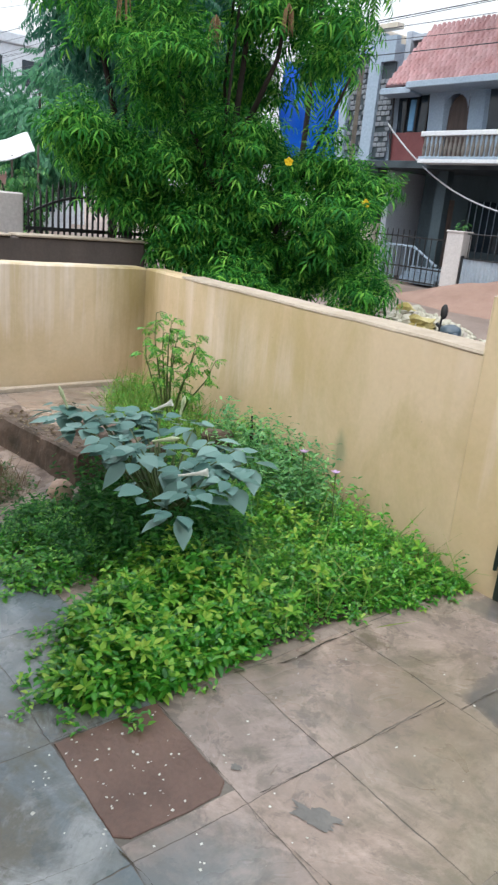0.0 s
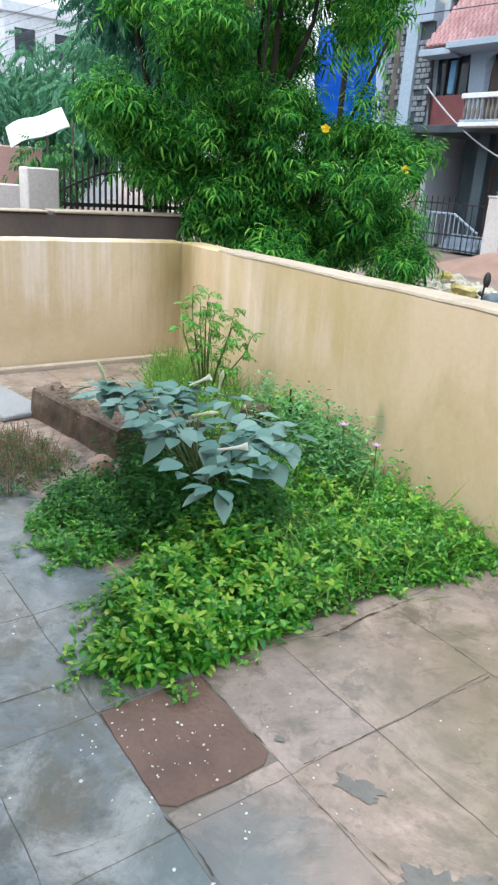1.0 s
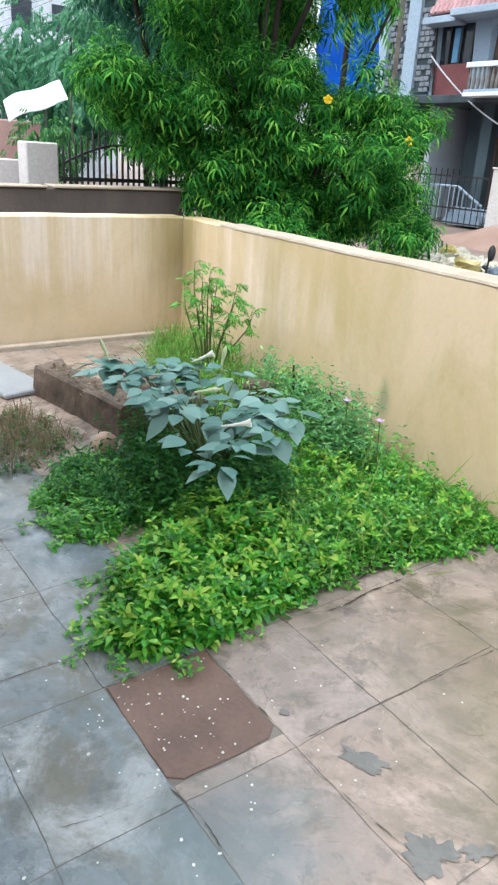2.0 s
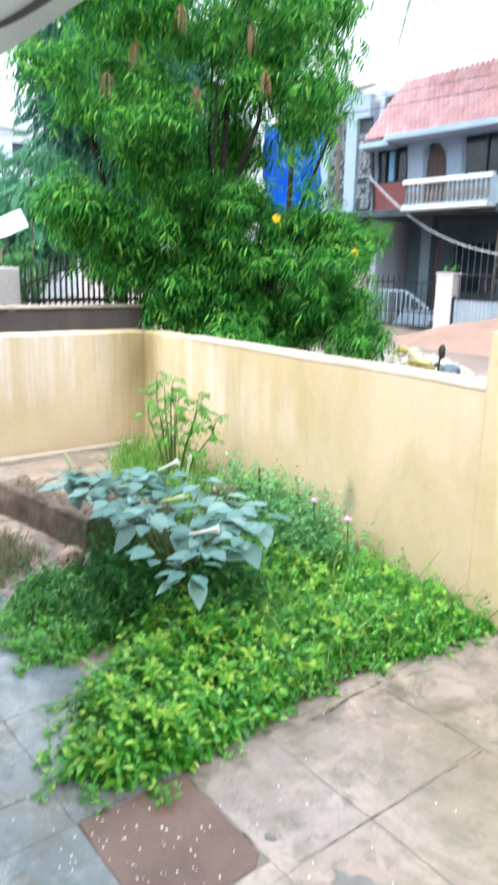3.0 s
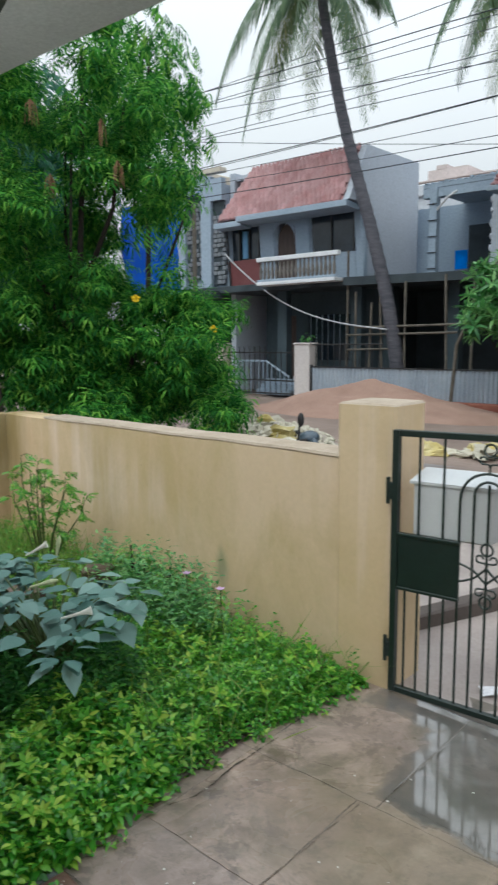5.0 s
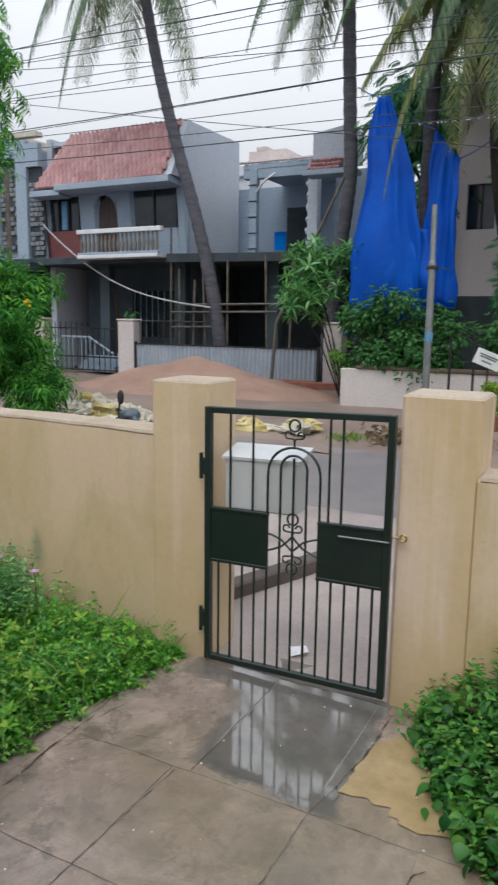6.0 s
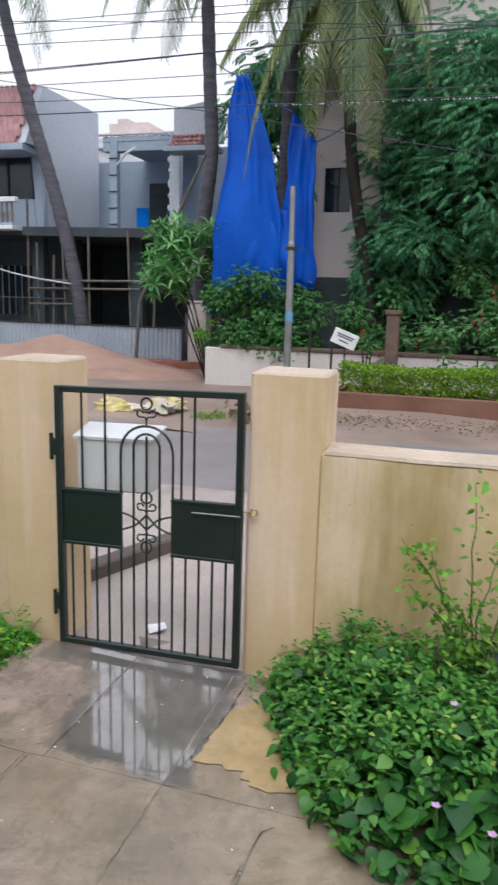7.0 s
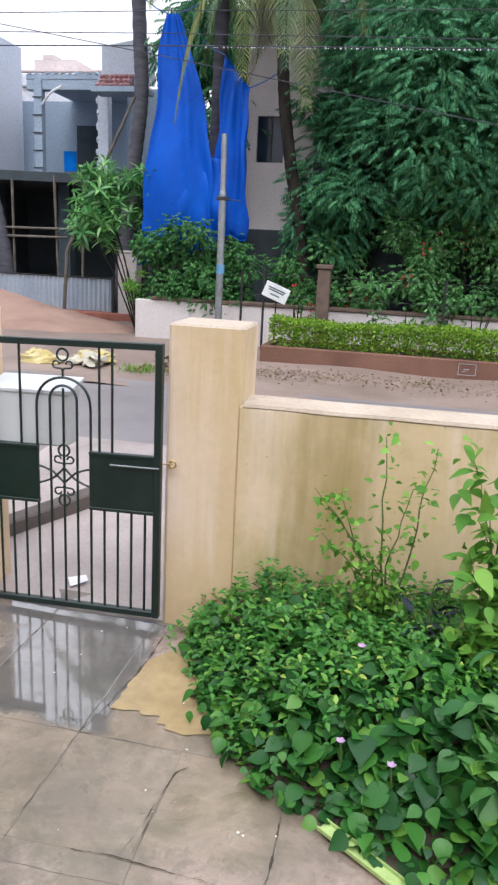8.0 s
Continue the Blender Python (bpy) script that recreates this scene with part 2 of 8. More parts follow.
# wet concrete; the dark teal puts the shade of unlit rooms into the colour
M_SHADECONC = plain("shade_toned_wet_concrete", (0.024, 0.036, 0.046), (0.058, 0.078, 0.092), 1.5, 25, 0.7)
M_WHITEWALL = plain("whitewashed_wall", (0.57, 0.52, 0.51), (0.69, 0.645, 0.635), 1.2, 30, 0.85, stretch=(1, 1, 0.5))
M_REDBRICK = plain("red_brick_base", (0.30, 0.10, 0.07), (0.42, 0.17, 0.12), 4, 40, 0.8)
M_ROOFTILE = plain("red_clay_roof_tile", (0.42, 0.20, 0.205), (0.56, 0.35, 0.36), 2.2, 30, 0.75, vary=0.25)
M_SLAB = slab_paint("damp_cement_paving", (0.34, 0.255, 0.208), (0.27, 0.215, 0.186))
M_SLABBLUE = slab_paint("blue_grey_stone_paving", (0.25, 0.255, 0.255), (0.155, 0.185, 0.205), 0.7)
M_REDSLAB = plain("dark_red_stone", (0.105, 0.056, 0.04), (0.175, 0.10, 0.074), 5, 60, 0.42, 0.5)
M_JOINT = plain("dirty_joint_mortar", (0.05, 0.045, 0.04), (0.30, 0.262, 0.222), 2.6, 70, 0.8)
M_SANDWATER = plain("muddy_yellow_puddle", (0.34, 0.25, 0.125), (0.43, 0.32, 0.175), 7, 20, 0.22, 0.1)
M_SOIL = plain("dark_garden_soil", (0.035, 0.03, 0.02), (0.075, 0.06, 0.04), 6, 60, 0.9, 0.8)
M_DIRT = plain("pinkish_street_dirt", (0.20, 0.145, 0.12), (0.30, 0.225, 0.19), 0.9, 26, 0.6, 0.5)
M_ASPHALT = plain("wet_asphalt", (0.165, 0.148, 0.15), (0.25, 0.225, 0.225), 0.7, 60, 0.5, 0.35)
M_RAMP = plain("wet_concrete_ramp", (0.27, 0.225, 0.21), (0.42, 0.36, 0.335), 1.6, 45, 0.4, 0.3)
M_SAND = plain("damp_red_sand", (0.30, 0.185, 0.145), (0.40, 0.26, 0.205), 1.6, 50, 0.95, 0.9, dist=0.02)
M_GATE = plain("dark_green_black_gate_paint", (0.008, 0.018, 0.016), (0.014, 0.028, 0.024), 6, 80, 0.38, 0.15)
M_IRON = plain("black_iron", (0.012, 0.013, 0.016), (0.03, 0.03, 0.033), 8, 60, 0.5, 0.2)
M_BRASS = plain("old_brass", (0.35, 0.22, 0.08), (0.5, 0.34, 0.14), 20, 90, 0.4, 0.2, 0.9)
M_WHITEBOX = plain("white_painted_metal", (0.54, 0.56, 0.58), (0.60, 0.62, 0.64), 4, 220, 0.5, 0.04)
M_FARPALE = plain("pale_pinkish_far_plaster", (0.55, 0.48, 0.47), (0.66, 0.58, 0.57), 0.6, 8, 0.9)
M_PAPER = plain("wet_white_paper", (0.72, 0.72, 0.78), (0.82, 0.82, 0.86), 9, 60, 0.6, 0.2)
M_TARP = plain("blue_tarpaulin", (0.003, 0.075, 0.50), (0.006, 0.15, 0.80), 0.9, 30, 0.5, 0.2, see=0.25, spec=0.25)
M_SHEET = plain("galvanised_corrugated_sheet", (0.36, 0.43, 0.52), (0.48, 0.55, 0.63), 1.3, 30, 0.45, 0.15, 0.3)
M_TRUNK = plain("dark_wet_bark", (0.016, 0.014, 0.012), (0.045, 0.037, 0.03), 6, 40, 0.85, 0.9, stretch=(1, 1, 0.3), spec=0.25)
M_PALMTRUNK = plain("grey_ringed_palm_bark", (0.055, 0.056, 0.072), (0.115, 0.112, 0.135), 3, 30, 0.85, 0.9, stretch=(1, 1, 5))
M_STEM = plain("green_plant_stem", (0.06, 0.10, 0.03), (0.11, 0.16, 0.05), 12, 60, 0.6, 0.2)
M_WOODPOLE = plain("weathered_scaffold_pole", (0.09, 0.08, 0.07), (0.17, 0.15, 0.125), 5, 40, 0.8)
M_GALV = plain("galvanised_pole", (0.22, 0.24, 0.25), (0.34, 0.36, 0.37), 5, 30, 0.45, 0.3, 0.5)
M_SIGN = plain("white_sign_board", (0.66, 0.68, 0.68), (0.78, 0.80, 0.80), 4, 30, 0.5, 0.1)
M_INK = plain("faded_dark_ink", (0.10, 0.13, 0.15), (0.16, 0.19, 0.21), 9, 30, 0.6, 0.1)
M_BLUEPAINT = plain("blue_painted_band", (0.10, 0.28, 0.50), (0.16, 0.36, 0.60), 6, 40, 0.5)
M_PLANTER = plain("red_brown_planter_paint", (0.125, 0.058, 0.038), (0.21, 0.105, 0.07), 1.4, 30, 0.8)
M_BROWNPOST = plain("brown_stone_post", (0.10, 0.07, 0.055), (0.17, 0.115, 0.09), 5, 30, 0.85)
M_GLASS = plain("dark_window_glass", (0.012, 0.02, 0.03), (0.03, 0.045, 0.06), 2, 20, 0.12, 0.03)
M_DOORWOOD = plain("dark_door_wood", (0.05, 0.03, 0.025), (0.09, 0.055, 0.045), 3, 40, 0.55, stretch=(4, 4, 0.5))
M_REDPANEL = plain("dull_red_panel", (0.16, 0.045, 0.05), (0.22, 0.075, 0.075), 2, 30, 0.7)
M_WHITETRIM = plain("white_trim_paint", (0.70, 0.72, 0.76), (0.80, 0.82, 0.85), 3, 30, 0.6)
M_LATERITE = plain("mossy_brick_block", (0.10, 0.07, 0.05), (0.21, 0.135, 0.10), 7, 50, 0.85, 0.8, vary=0.3)
M_STONE = plain("pinkish_field_stone", (0.48, 0.32, 0.25), (0.60, 0.42, 0.34), 8, 60, 0.75)
M_PALESLAB = plain("pale_grey_stone_slab", (0.27, 0.285, 0.31), (0.36, 0.37, 0.40), 4, 50, 0.35)
M_SACK = plain("dusty_cement_sack", (0.50, 0.46, 0.36), (0.66, 0.62, 0.52), 5, 60, 0.8, 0.5, vary=0.25)
M_SACKY = plain("yellow_plastic_sack", (0.55, 0.43, 0.12), (0.66, 0.58, 0.32), 6, 50, 0.6, 0.4, vary=0.25)
M_RUBBER = plain("black_rubber", (0.012, 0.012, 0.013), (0.02, 0.02, 0.022), 6, 50, 0.7)
M_SCOOTER = plain("dull_blue_grey_scooter_paint", (0.05, 0.075, 0.10), (0.075, 0.10, 0.13), 6, 50, 0.35)
M_BANNER = plain("grey_vinyl_banner", (0.56, 0.57, 0.56), (0.64, 0.65, 0.63), 2, 120, 0.6, 0.1, see=0.42)
M_BANNERINK = plain("black_printed_vinyl", (0.012, 0.024, 0.026), (0.03, 0.05, 0.05), 3, 60, 0.55, 0.1)
M_LIMESTICK = plain("lime_green_plastic", (0.38, 0.52, 0.17), (0.46, 0.60, 0.23), 5, 60, 0.4, 0.1)
M_WIRE = plain("black_cable", (0.02, 0.025, 0.035), (0.03, 0.035, 0.05), 5, 30, 0.6)
M_WHITECABLE = plain("pale_cable", (0.45, 0.46, 0.50), (0.55, 0.56, 0.60), 5, 30, 0.6)
M_PINKWALL = plain("faded_pink_wall", (0.50, 0.30, 0.28), (0.60, 0.40, 0.36), 2, 30, 0.85)
M_BEIGE = plain("beige_far_plaster", (0.55, 0.50, 0.42), (0.65, 0.60, 0.52), 0.5, 8, 0.85)
M_BALUSTER = plain("weathered_baluster", (0.13, 0.125, 0.12), (0.24, 0.22, 0.20), 6, 30, 0.8)
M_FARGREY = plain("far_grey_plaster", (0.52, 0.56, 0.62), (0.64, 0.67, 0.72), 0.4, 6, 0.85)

L_TECOMA = foliage("yellow_elder_leaf", [(0.0, (0.018, 0.105, 0.022)), (0.4, (0.042, 0.205, 0.036)), (0.75, (0.12, 0.41, 0.055)), (1.0, (0.30, 0.60, 0.095))], 0.6, 0.45, spec=0.12, patch=(2.2, 0.5))
L_DARKTREE = foliage("dark_tree_leaf", [(0.0, (0.036, 0.15, 0.078)), (0.6, (0.078, 0.26, 0.125)), (1.0, (0.18, 0.45, 0.19))], 0.6, 0.3, spec=0.12, patch=(0.9, 0.4))
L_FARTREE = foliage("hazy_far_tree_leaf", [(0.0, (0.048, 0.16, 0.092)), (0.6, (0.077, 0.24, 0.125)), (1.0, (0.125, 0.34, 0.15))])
L_SHRUB = foliage("garden_shrub_leaf", [(0.0, (0.028, 0.11, 0.035)), (0.6, (0.062, 0.21, 0.056)), (1.0, (0.17, 0.38, 0.11))])
L_COVER = foliage("groundcover_leaf", [(0.0, (0.028, 0.18, 0.016)), (0.45, (0.08, 0.35, 0.03)), (0.8, (0.20, 0.50, 0.05)), (1.0, (0.46, 0.66, 0.10))], 0.3, 0.38, spec=0.6)
L_SMALL = foliage("small_weed_leaf", [(0.0, (0.038, 0.215, 0.022)), (0.55, (0.105, 0.41, 0.042)), (1.0, (0.32, 0.62, 0.08))], 0.3, 0.38, spec=0.65)
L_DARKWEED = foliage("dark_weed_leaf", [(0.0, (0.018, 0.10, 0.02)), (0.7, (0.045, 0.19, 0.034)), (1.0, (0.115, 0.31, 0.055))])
L_DATURA = foliage("grey_green_datura_leaf", [(0.0, (0.085, 0.18, 0.155)), (0.5, (0.135, 0.25, 0.22)), (1.0, (0.225, 0.35, 0.315))], 0.4, 0.12, True)
L_CREEPER = foliage("creeper_leaf", [(0.0, (0.014, 0.08, 0.018)), (0.45, (0.034, 0.15, 0.027)), (0.8, (0.075, 0.25, 0.04)), (1.0, (0.18, 0.38, 0.06))], 0.4, 0.3, spec=0.35, patch=(3.5, 0.55))
L_SPRIG = foliage("light_creeper_sprig_leaf", [(0.0, (0.04, 0.17, 0.03)), (0.7, (0.09, 0.29, 0.045)), (0.95, (0.17, 0.40, 0.06)), (1.0, (0.45, 0.55, 0.12))], 0.4, 0.35, spec=0.4)
L_LIGHT = foliage("pale_young_leaf", [(0.0, (0.086, 0.248, 0.035)), (0.6, (0.163, 0.372, 0.053)), (1.0, (0.269, 0.495, 0.088))])
L_HEDGE = foliage("clipped_hedge_leaf", [(0.0, (0.095, 0.225, 0.022)), (0.6, (0.205, 0.375, 0.035)), (1.0, (0.34, 0.49, 0.055))], 0.65, 0.35, spec=0.2)
L_PALM = foliage("palm_leaflet", [(0.0, (0.060, 0.111, 0.060)), (0.6, (0.108, 0.182, 0.102)), (1.0, (0.192, 0.273, 0.144))], 0.4, 0.25)
L_PALMOLD = foliage("old_palm_leaflet", [(0.0, (0.10, 0.15, 0.055)), (0.6, (0.20, 0.25, 0.09)), (1.0, (0.34, 0.34, 0.14))], 0.5, 0.3)
L_GRASS = foliage("grass_blade", [(0.0, (0.110, 0.228, 0.040)), (0.6, (0.209, 0.348, 0.070)), (1.0, (0.374, 0.456, 0.150))])
L_DRY = foliage("dry_weed", [(0.0, (0.14, 0.10, 0.06)), (0.6, (0.24, 0.18, 0.11)), (1.0, (0.36, 0.30, 0.20))])
L_PETALW = foliage("white_petal", [(0.0, (0.70, 0.70, 0.62)), (1.0, (0.85, 0.85, 0.80))], 0.5, 0.3)
L_PETALP = foliage("lilac_petal", [(0.0, (0.48, 0.28, 0.52)), (1.0, (0.64, 0.44, 0.66))], 0.5, 0.3)
L_PETALY = foliage("yellow_petal", [(0.0, (0.75, 0.52, 0.02)), (1.0, (0.85, 0.66, 0.04))], 0.5, 0.3)
L_PETALR = foliage("red_petal", [(0.0, (0.50, 0.04, 0.04)), (1.0, (0.65, 0.10, 0.08))], 0.5, 0.3)
M_KERB = plain("brown_mud_plaster", (0.055, 0.042, 0.03), (0.19, 0.13, 0.10), 6, 45, 0.75, 0.8)
M_RUBBLE = plain("pale_rubble", (0.30, 0.26, 0.22), (0.46, 0.41, 0.36), 5, 40, 0.9, 0.6)
# plaster and columns under the upper floors, their shade mixed into the colour
M_DUSKY = plain("shade_toned_ground_floor_plaster", (0.035, 0.058, 0.072), (0.07, 0.10, 0.12), 1.0, 18, 0.8, stretch=(1, 1, 0.5))
L_TIP = foliage("yellow_green_shoot", [(0.0, (0.10, 0.34, 0.035)), (0.5, (0.21, 0.47, 0.05)), (1.0, (0.42, 0.57, 0.09))])
# darker copy of the hedge green, for the shade between the leaves
M_HEDGECORE = plain("shaded_hedge_green", (0.05, 0.10, 0.015), (0.10, 0.18, 0.025), 9, 60, 0.9, 0.9)
M_POD = plain("dry_brown_pod", (0.16, 0.085, 0.04), (0.27, 0.16, 0.085), 12, 60, 0.8, 0.3)
M_ROPE = plain("blue_nylon_rope", (0.05, 0.12, 0.35), (0.08, 0.18, 0.45), 9, 60, 0.7)
M_BUD = plain("pale_green_bud", (0.42, 0.48, 0.26), (0.55, 0.60, 0.38), 20, 80, 0.5, 0.1)
M_BLUESHEET = plain("bright_blue_plastic_sheet", (0.02, 0.42, 0.95), (0.04, 0.52, 1.0), 2, 30, 0.4, 0.1, see=0.8)
L_SHRUBB = foliage("bright_garden_shrub_leaf", [(0.0, (0.05, 0.19, 0.06)), (0.6, (0.115, 0.34, 0.095)), (1.0, (0.30, 0.56, 0.20))], 0.35, 0.3, spec=0.5)
L_PURPLE = foliage("dark_purplish_leaf", [(0.0, (0.012, 0.025, 0.03)), (1.0, (0.035, 0.05, 0.065))], 0.35, 0.1)
L_TEAL = foliage("bluish_dark_tree_leaf", [(0.0, (0.022, 0.10, 0.07)), (0.6, (0.045, 0.17, 0.11)), (1.0, (0.085, 0.26, 0.15))])


# ---- mesh helpers ----
class Shape:
    """Collects corners and faces of one mesh."""

    def __init__(self):
        self.v, self.f = [], []

    def add(self, verts, faces):
        k = len(self.v)
        self.v += [tuple(p) for p in verts]
        self.f += [tuple(i + k for i in f) for f in faces]
        return self

    def box(self, x0, x1, y0, y1, z0, z1, c=0.0, m=None):
        """A box with its edges cut off by c."""
        lo, hi = (x0, y0, z0), (x1, y1, z1)
        if not c:
            p = [Vector(((x1, x0)[i & 1], (y1, y0)[i >> 1 & 1], (z1, z0)[i >> 2])) for i in range(8)]
            fs = [(0, 1, 3, 2), (4, 6, 7, 5), (0, 4, 5, 1), (2, 3, 7, 6), (0, 2, 6, 4), (1, 5, 7, 3)]
        else:
            p, at = [], {}
            for i in range(8):
                s = (i & 1, i >> 1 & 1, i >> 2)
                for a in range(3):
                    q = [(lo[b] if s[b] else hi[b]) + (0 if b == a else (c if s[b] else -c)) for b in range(3)]
                    at[i, a] = len(p)
                    p.append(Vector(q))
            fs = []
            for a in range(3):
                u, w = (a + 1) % 3, (a + 2) % 3
                for side in (0, 1):
                    ring = [side << a | su << u | sw << w for su, sw in ((0, 0), (1, 0), (1, 1), (0, 1))]
                    ring = [at[i, a] for i in ring]
                    fs.append(tuple(ring if side else ring[::-1]))
            for a in range(3):
                u, w = (a + 1) % 3, (a + 2) % 3
                for su in (0, 1):
                    for sw in (0, 1):
                        i, j = su << u | sw << w, su << u | sw << w | 1 << a
                        q = (at[i, u], at[j, u], at[j, w], at[i, w])
                        fs.append(q if su ^ sw else q[::-1])
            for i in range(8):
                q = (at[i, 0], at[i, 1], at[i, 2])
                fs.append(q if bin(i).count("1") % 2 == 0 else q[::-1])
        if m:
            p = [m @ q for q in p]
        return self.add(p, fs)

    def tube(self, pts, radii, n=8, caps=True):
        pts = [Vector(p) for p in pts]
        if not isinstance(radii, (list, tuple)):
            radii = [radii] * len(pts)
        up, rings = Vector((0.31, 0.17, 0.93)), []
        for i, p in enumerate(pts):
            d = (pts[min(i + 1, len(pts) - 1)] - pts[max(i - 1, 0)]).normalized()
            side = d.cross(up)
            if side.length < 0.1:
                side = d.cross(Vector((1, 0, 0)))
            side.normalize()
            top = side.cross(d)
            rings.append([p + radii[i] * (math.cos(a) * side + math.sin(a) * top) for a in (2 * math.pi * j / n for j in range(n))])
        vs = [q for r in rings for q in r]
        fs = [(i * n + j, i * n + (j + 1) % n, (i + 1) * n + (j + 1) % n, (i + 1) * n + j) for i in range(len(pts) - 1) for j in range(n)]
        if caps:
            fs += [tuple(range(n))[::-1], tuple((len(pts) - 1) * n + j for j in range(n))]
        return self.add(vs, fs)

    def sheet(self, fn, nu, nv, thick=0.0):
        """A surface fn(u, v), u and v from 0 to 1, with a thickness along -z or along fn's own third value."""
        top = [Vector(fn(i / nu, j / nv)) for j in range(nv + 1) for i in range(nu + 1)]
        w = nu + 1
        fs = [(j * w + i, j * w + i + 1, (j + 1) * w + i + 1, (j + 1) * w + i) for j in range(nv) for i in range(nu)]
        if thick:
            k = len(top)
            d = Vector((0, 0, -thick)) if not isinstance(thick, Vector) else thick
            fs += [tuple(i + k for i in f[::-1]) for f in fs]
            rim = [i for i in range(nu)] + [j * w + nu for j in range(nv)] + [nv * w + i for i in range(nu, 0, -1)] + [j * w for j in range(nv, 0, -1)]
            fs += [(a + k, b + k, b, a) for a, b in zip(rim, rim[1:] + rim[:1])]
            top += [p + d for p in top]
        return self.add(top, fs)

    def lump(self, c, r, rough=0.25, seed=0, nu=12, nv=7):
        """An uneven rounded lump."""
        c, r = Vector(c), Vector(r)
        vs = []
        for j in range(nv + 1):
            for i in range(nu):
                a, b = 2 * math.pi * i / nu, math.pi * (j / nv - 0.5)
                d = Vector((math.cos(a) * math.cos(b), math.sin(a) * math.cos(b), math.sin(b)))
                k = 1 + rough * noise.noise(d * 1.7 + Vector((seed * 3.1, 0, 0)))
                vs.append(c + Vector((d.x * r.x, d.y * r.y, d.z * r.z)) * k)
        fs = [(j * nu + i, j * nu + (i + 1) % nu, (j + 1) * nu + (i + 1) % nu, (j + 1) * nu + i) for j in range(nv) for i in range(nu)]
        return self.add(vs, fs)


def mesh_of(name, shape, material, smooth=False):
    me = bpy.data.meshes.new(name)
    me.from_pydata(shape.v, [], shape.f)
    me.materials.append(material)
    if smooth:
        me.polygons.foreach_set("use_smooth", [True] * len(me.polygons))
    me.update()
    return me


def thing(name, label, category, group="", kind="", at=(0, 0, 0)):
    ob = new(name)
    ob.empty_display_size = 0.1
    ob.location = at
    return tagged(ob, label, category, group, kind)


def part(name, shape, material, parent=None, label="", smooth=False):
    """Links a shape, in its parent's own space, as one mesh object."""
    ob = new(name, shape if isinstance(shape, bpy.types.Mesh) else mesh_of(name, shape, material, smooth))
    if parent:
        ob.parent = parent
    return tagged(ob, label)


def solo(name, shape, material, label, category, group="", kind="", smooth=False):
    return tagged(part(name, shape, material, None, "", smooth), label, category, group, kind)


def scatter(name, tv, tf, pos, rot, size, material):
    """One mesh with a small template at many places: pos (n, 3), rot (n, 3, 3), size (n,)."""
    tv, pos, rot, size = np.array(tv, float), np.asarray(pos, float), np.asarray(rot, float), np.asarray(size, float)
    n, k = len(pos), len(tv)
    v = np.einsum("nij,kj->nki", rot, tv) * size[:, None, None] + pos[:, None, :]
    loops = np.concatenate([np.array(f) for f in tf])
    lens = np.array([len(f) for f in tf])
    me = bpy.data.meshes.new(name)
    me.vertices.add(n * k)
    me.vertices.foreach_set("co", v.reshape(-1).astype(np.float32))
    all_loops = (loops[None, :] + (np.arange(n) * k)[:, None]).reshape(-1)
    me.loops.add(len(all_loops))
    me.loops.foreach_set("vertex_index", all_loops.astype(np.int32))
    starts = np.concatenate([[0], np.cumsum(np.tile(lens, n))[:-1]])
    me.polygons.add(len(lens) * n)
    me.polygons.foreach_set("loop_start", starts.astype(np.int32))
    me.materials.append(material)
    me.update(calc_edges=True)
    me.validate()
    return me


def turns(yaw, pitch, roll):
    """Rotation matrices for leaves that lie along x: yaw about z, pitch downwards positive, roll about their own length; radians."""
    cy, sy, cp, sp, cr, sr = np.cos(yaw), np.sin(yaw), np.cos(pitch), np.sin(pitch), np.cos(roll), np.sin(roll)
    o, i = np.zeros_like(cy), np.ones_like(cy)
    z = np.stack([cy, -sy, o, sy, cy, o, o, o, i], -1).reshape(-1, 3, 3)
    y = np.stack([cp, o, sp, o, i, o, -sp, o, cp], -1).reshape(-1, 3, 3)
    x = np.stack([i, o, o, o, cr, -sr, o, sr, cr], -1).reshape(-1, 3, 3)
    return z @ y @ x


def leaf(length=1.0, width=0.4, fold=0.12, droop=0.15, wide=0.4):
    """A folded, drooping blade of four faces, along x."""
    l, w = length, width / 2
    v = [(0, 0, 0), (wide * l, w, fold * w), (wide * l, -w, fold * w), (wide * l, 0, -0.02 * l), (l, 0, -droop * l),
         (0.75 * l, w * 0.62, -droop * 0.45 * l + fold * w), (0.75 * l, -w * 0.62, -droop * 0.45 * l + fold * w), (0.75 * l, 0, -droop * 0.5 * l)]
    return v, [(0, 3, 1), (0, 2, 3), (3, 7, 5, 1), (2, 6, 7, 3), (7, 4, 5), (6, 4, 7)]


def thin_leaf(length, width, droop):
    l, w = length, width / 2
    v = [(0, 0, 0), (0.45 * l, w, -droop * 0.18 * l), (0.45 * l, -w, -droop * 0.18 * l), (l, 0, -droop * l)]
    return v, [(0, 2, 3, 1)]


def join_templates(items):
    """Puts several (verts, faces, matrix) templates into one."""
    vs, fs = [], []
    for v, f, m in items:
        k = len(vs)
        vs += [tuple(m @ Vector(p)) for p in v]
        fs += [tuple(i + k for i in q) for q in f]
    return vs, fs


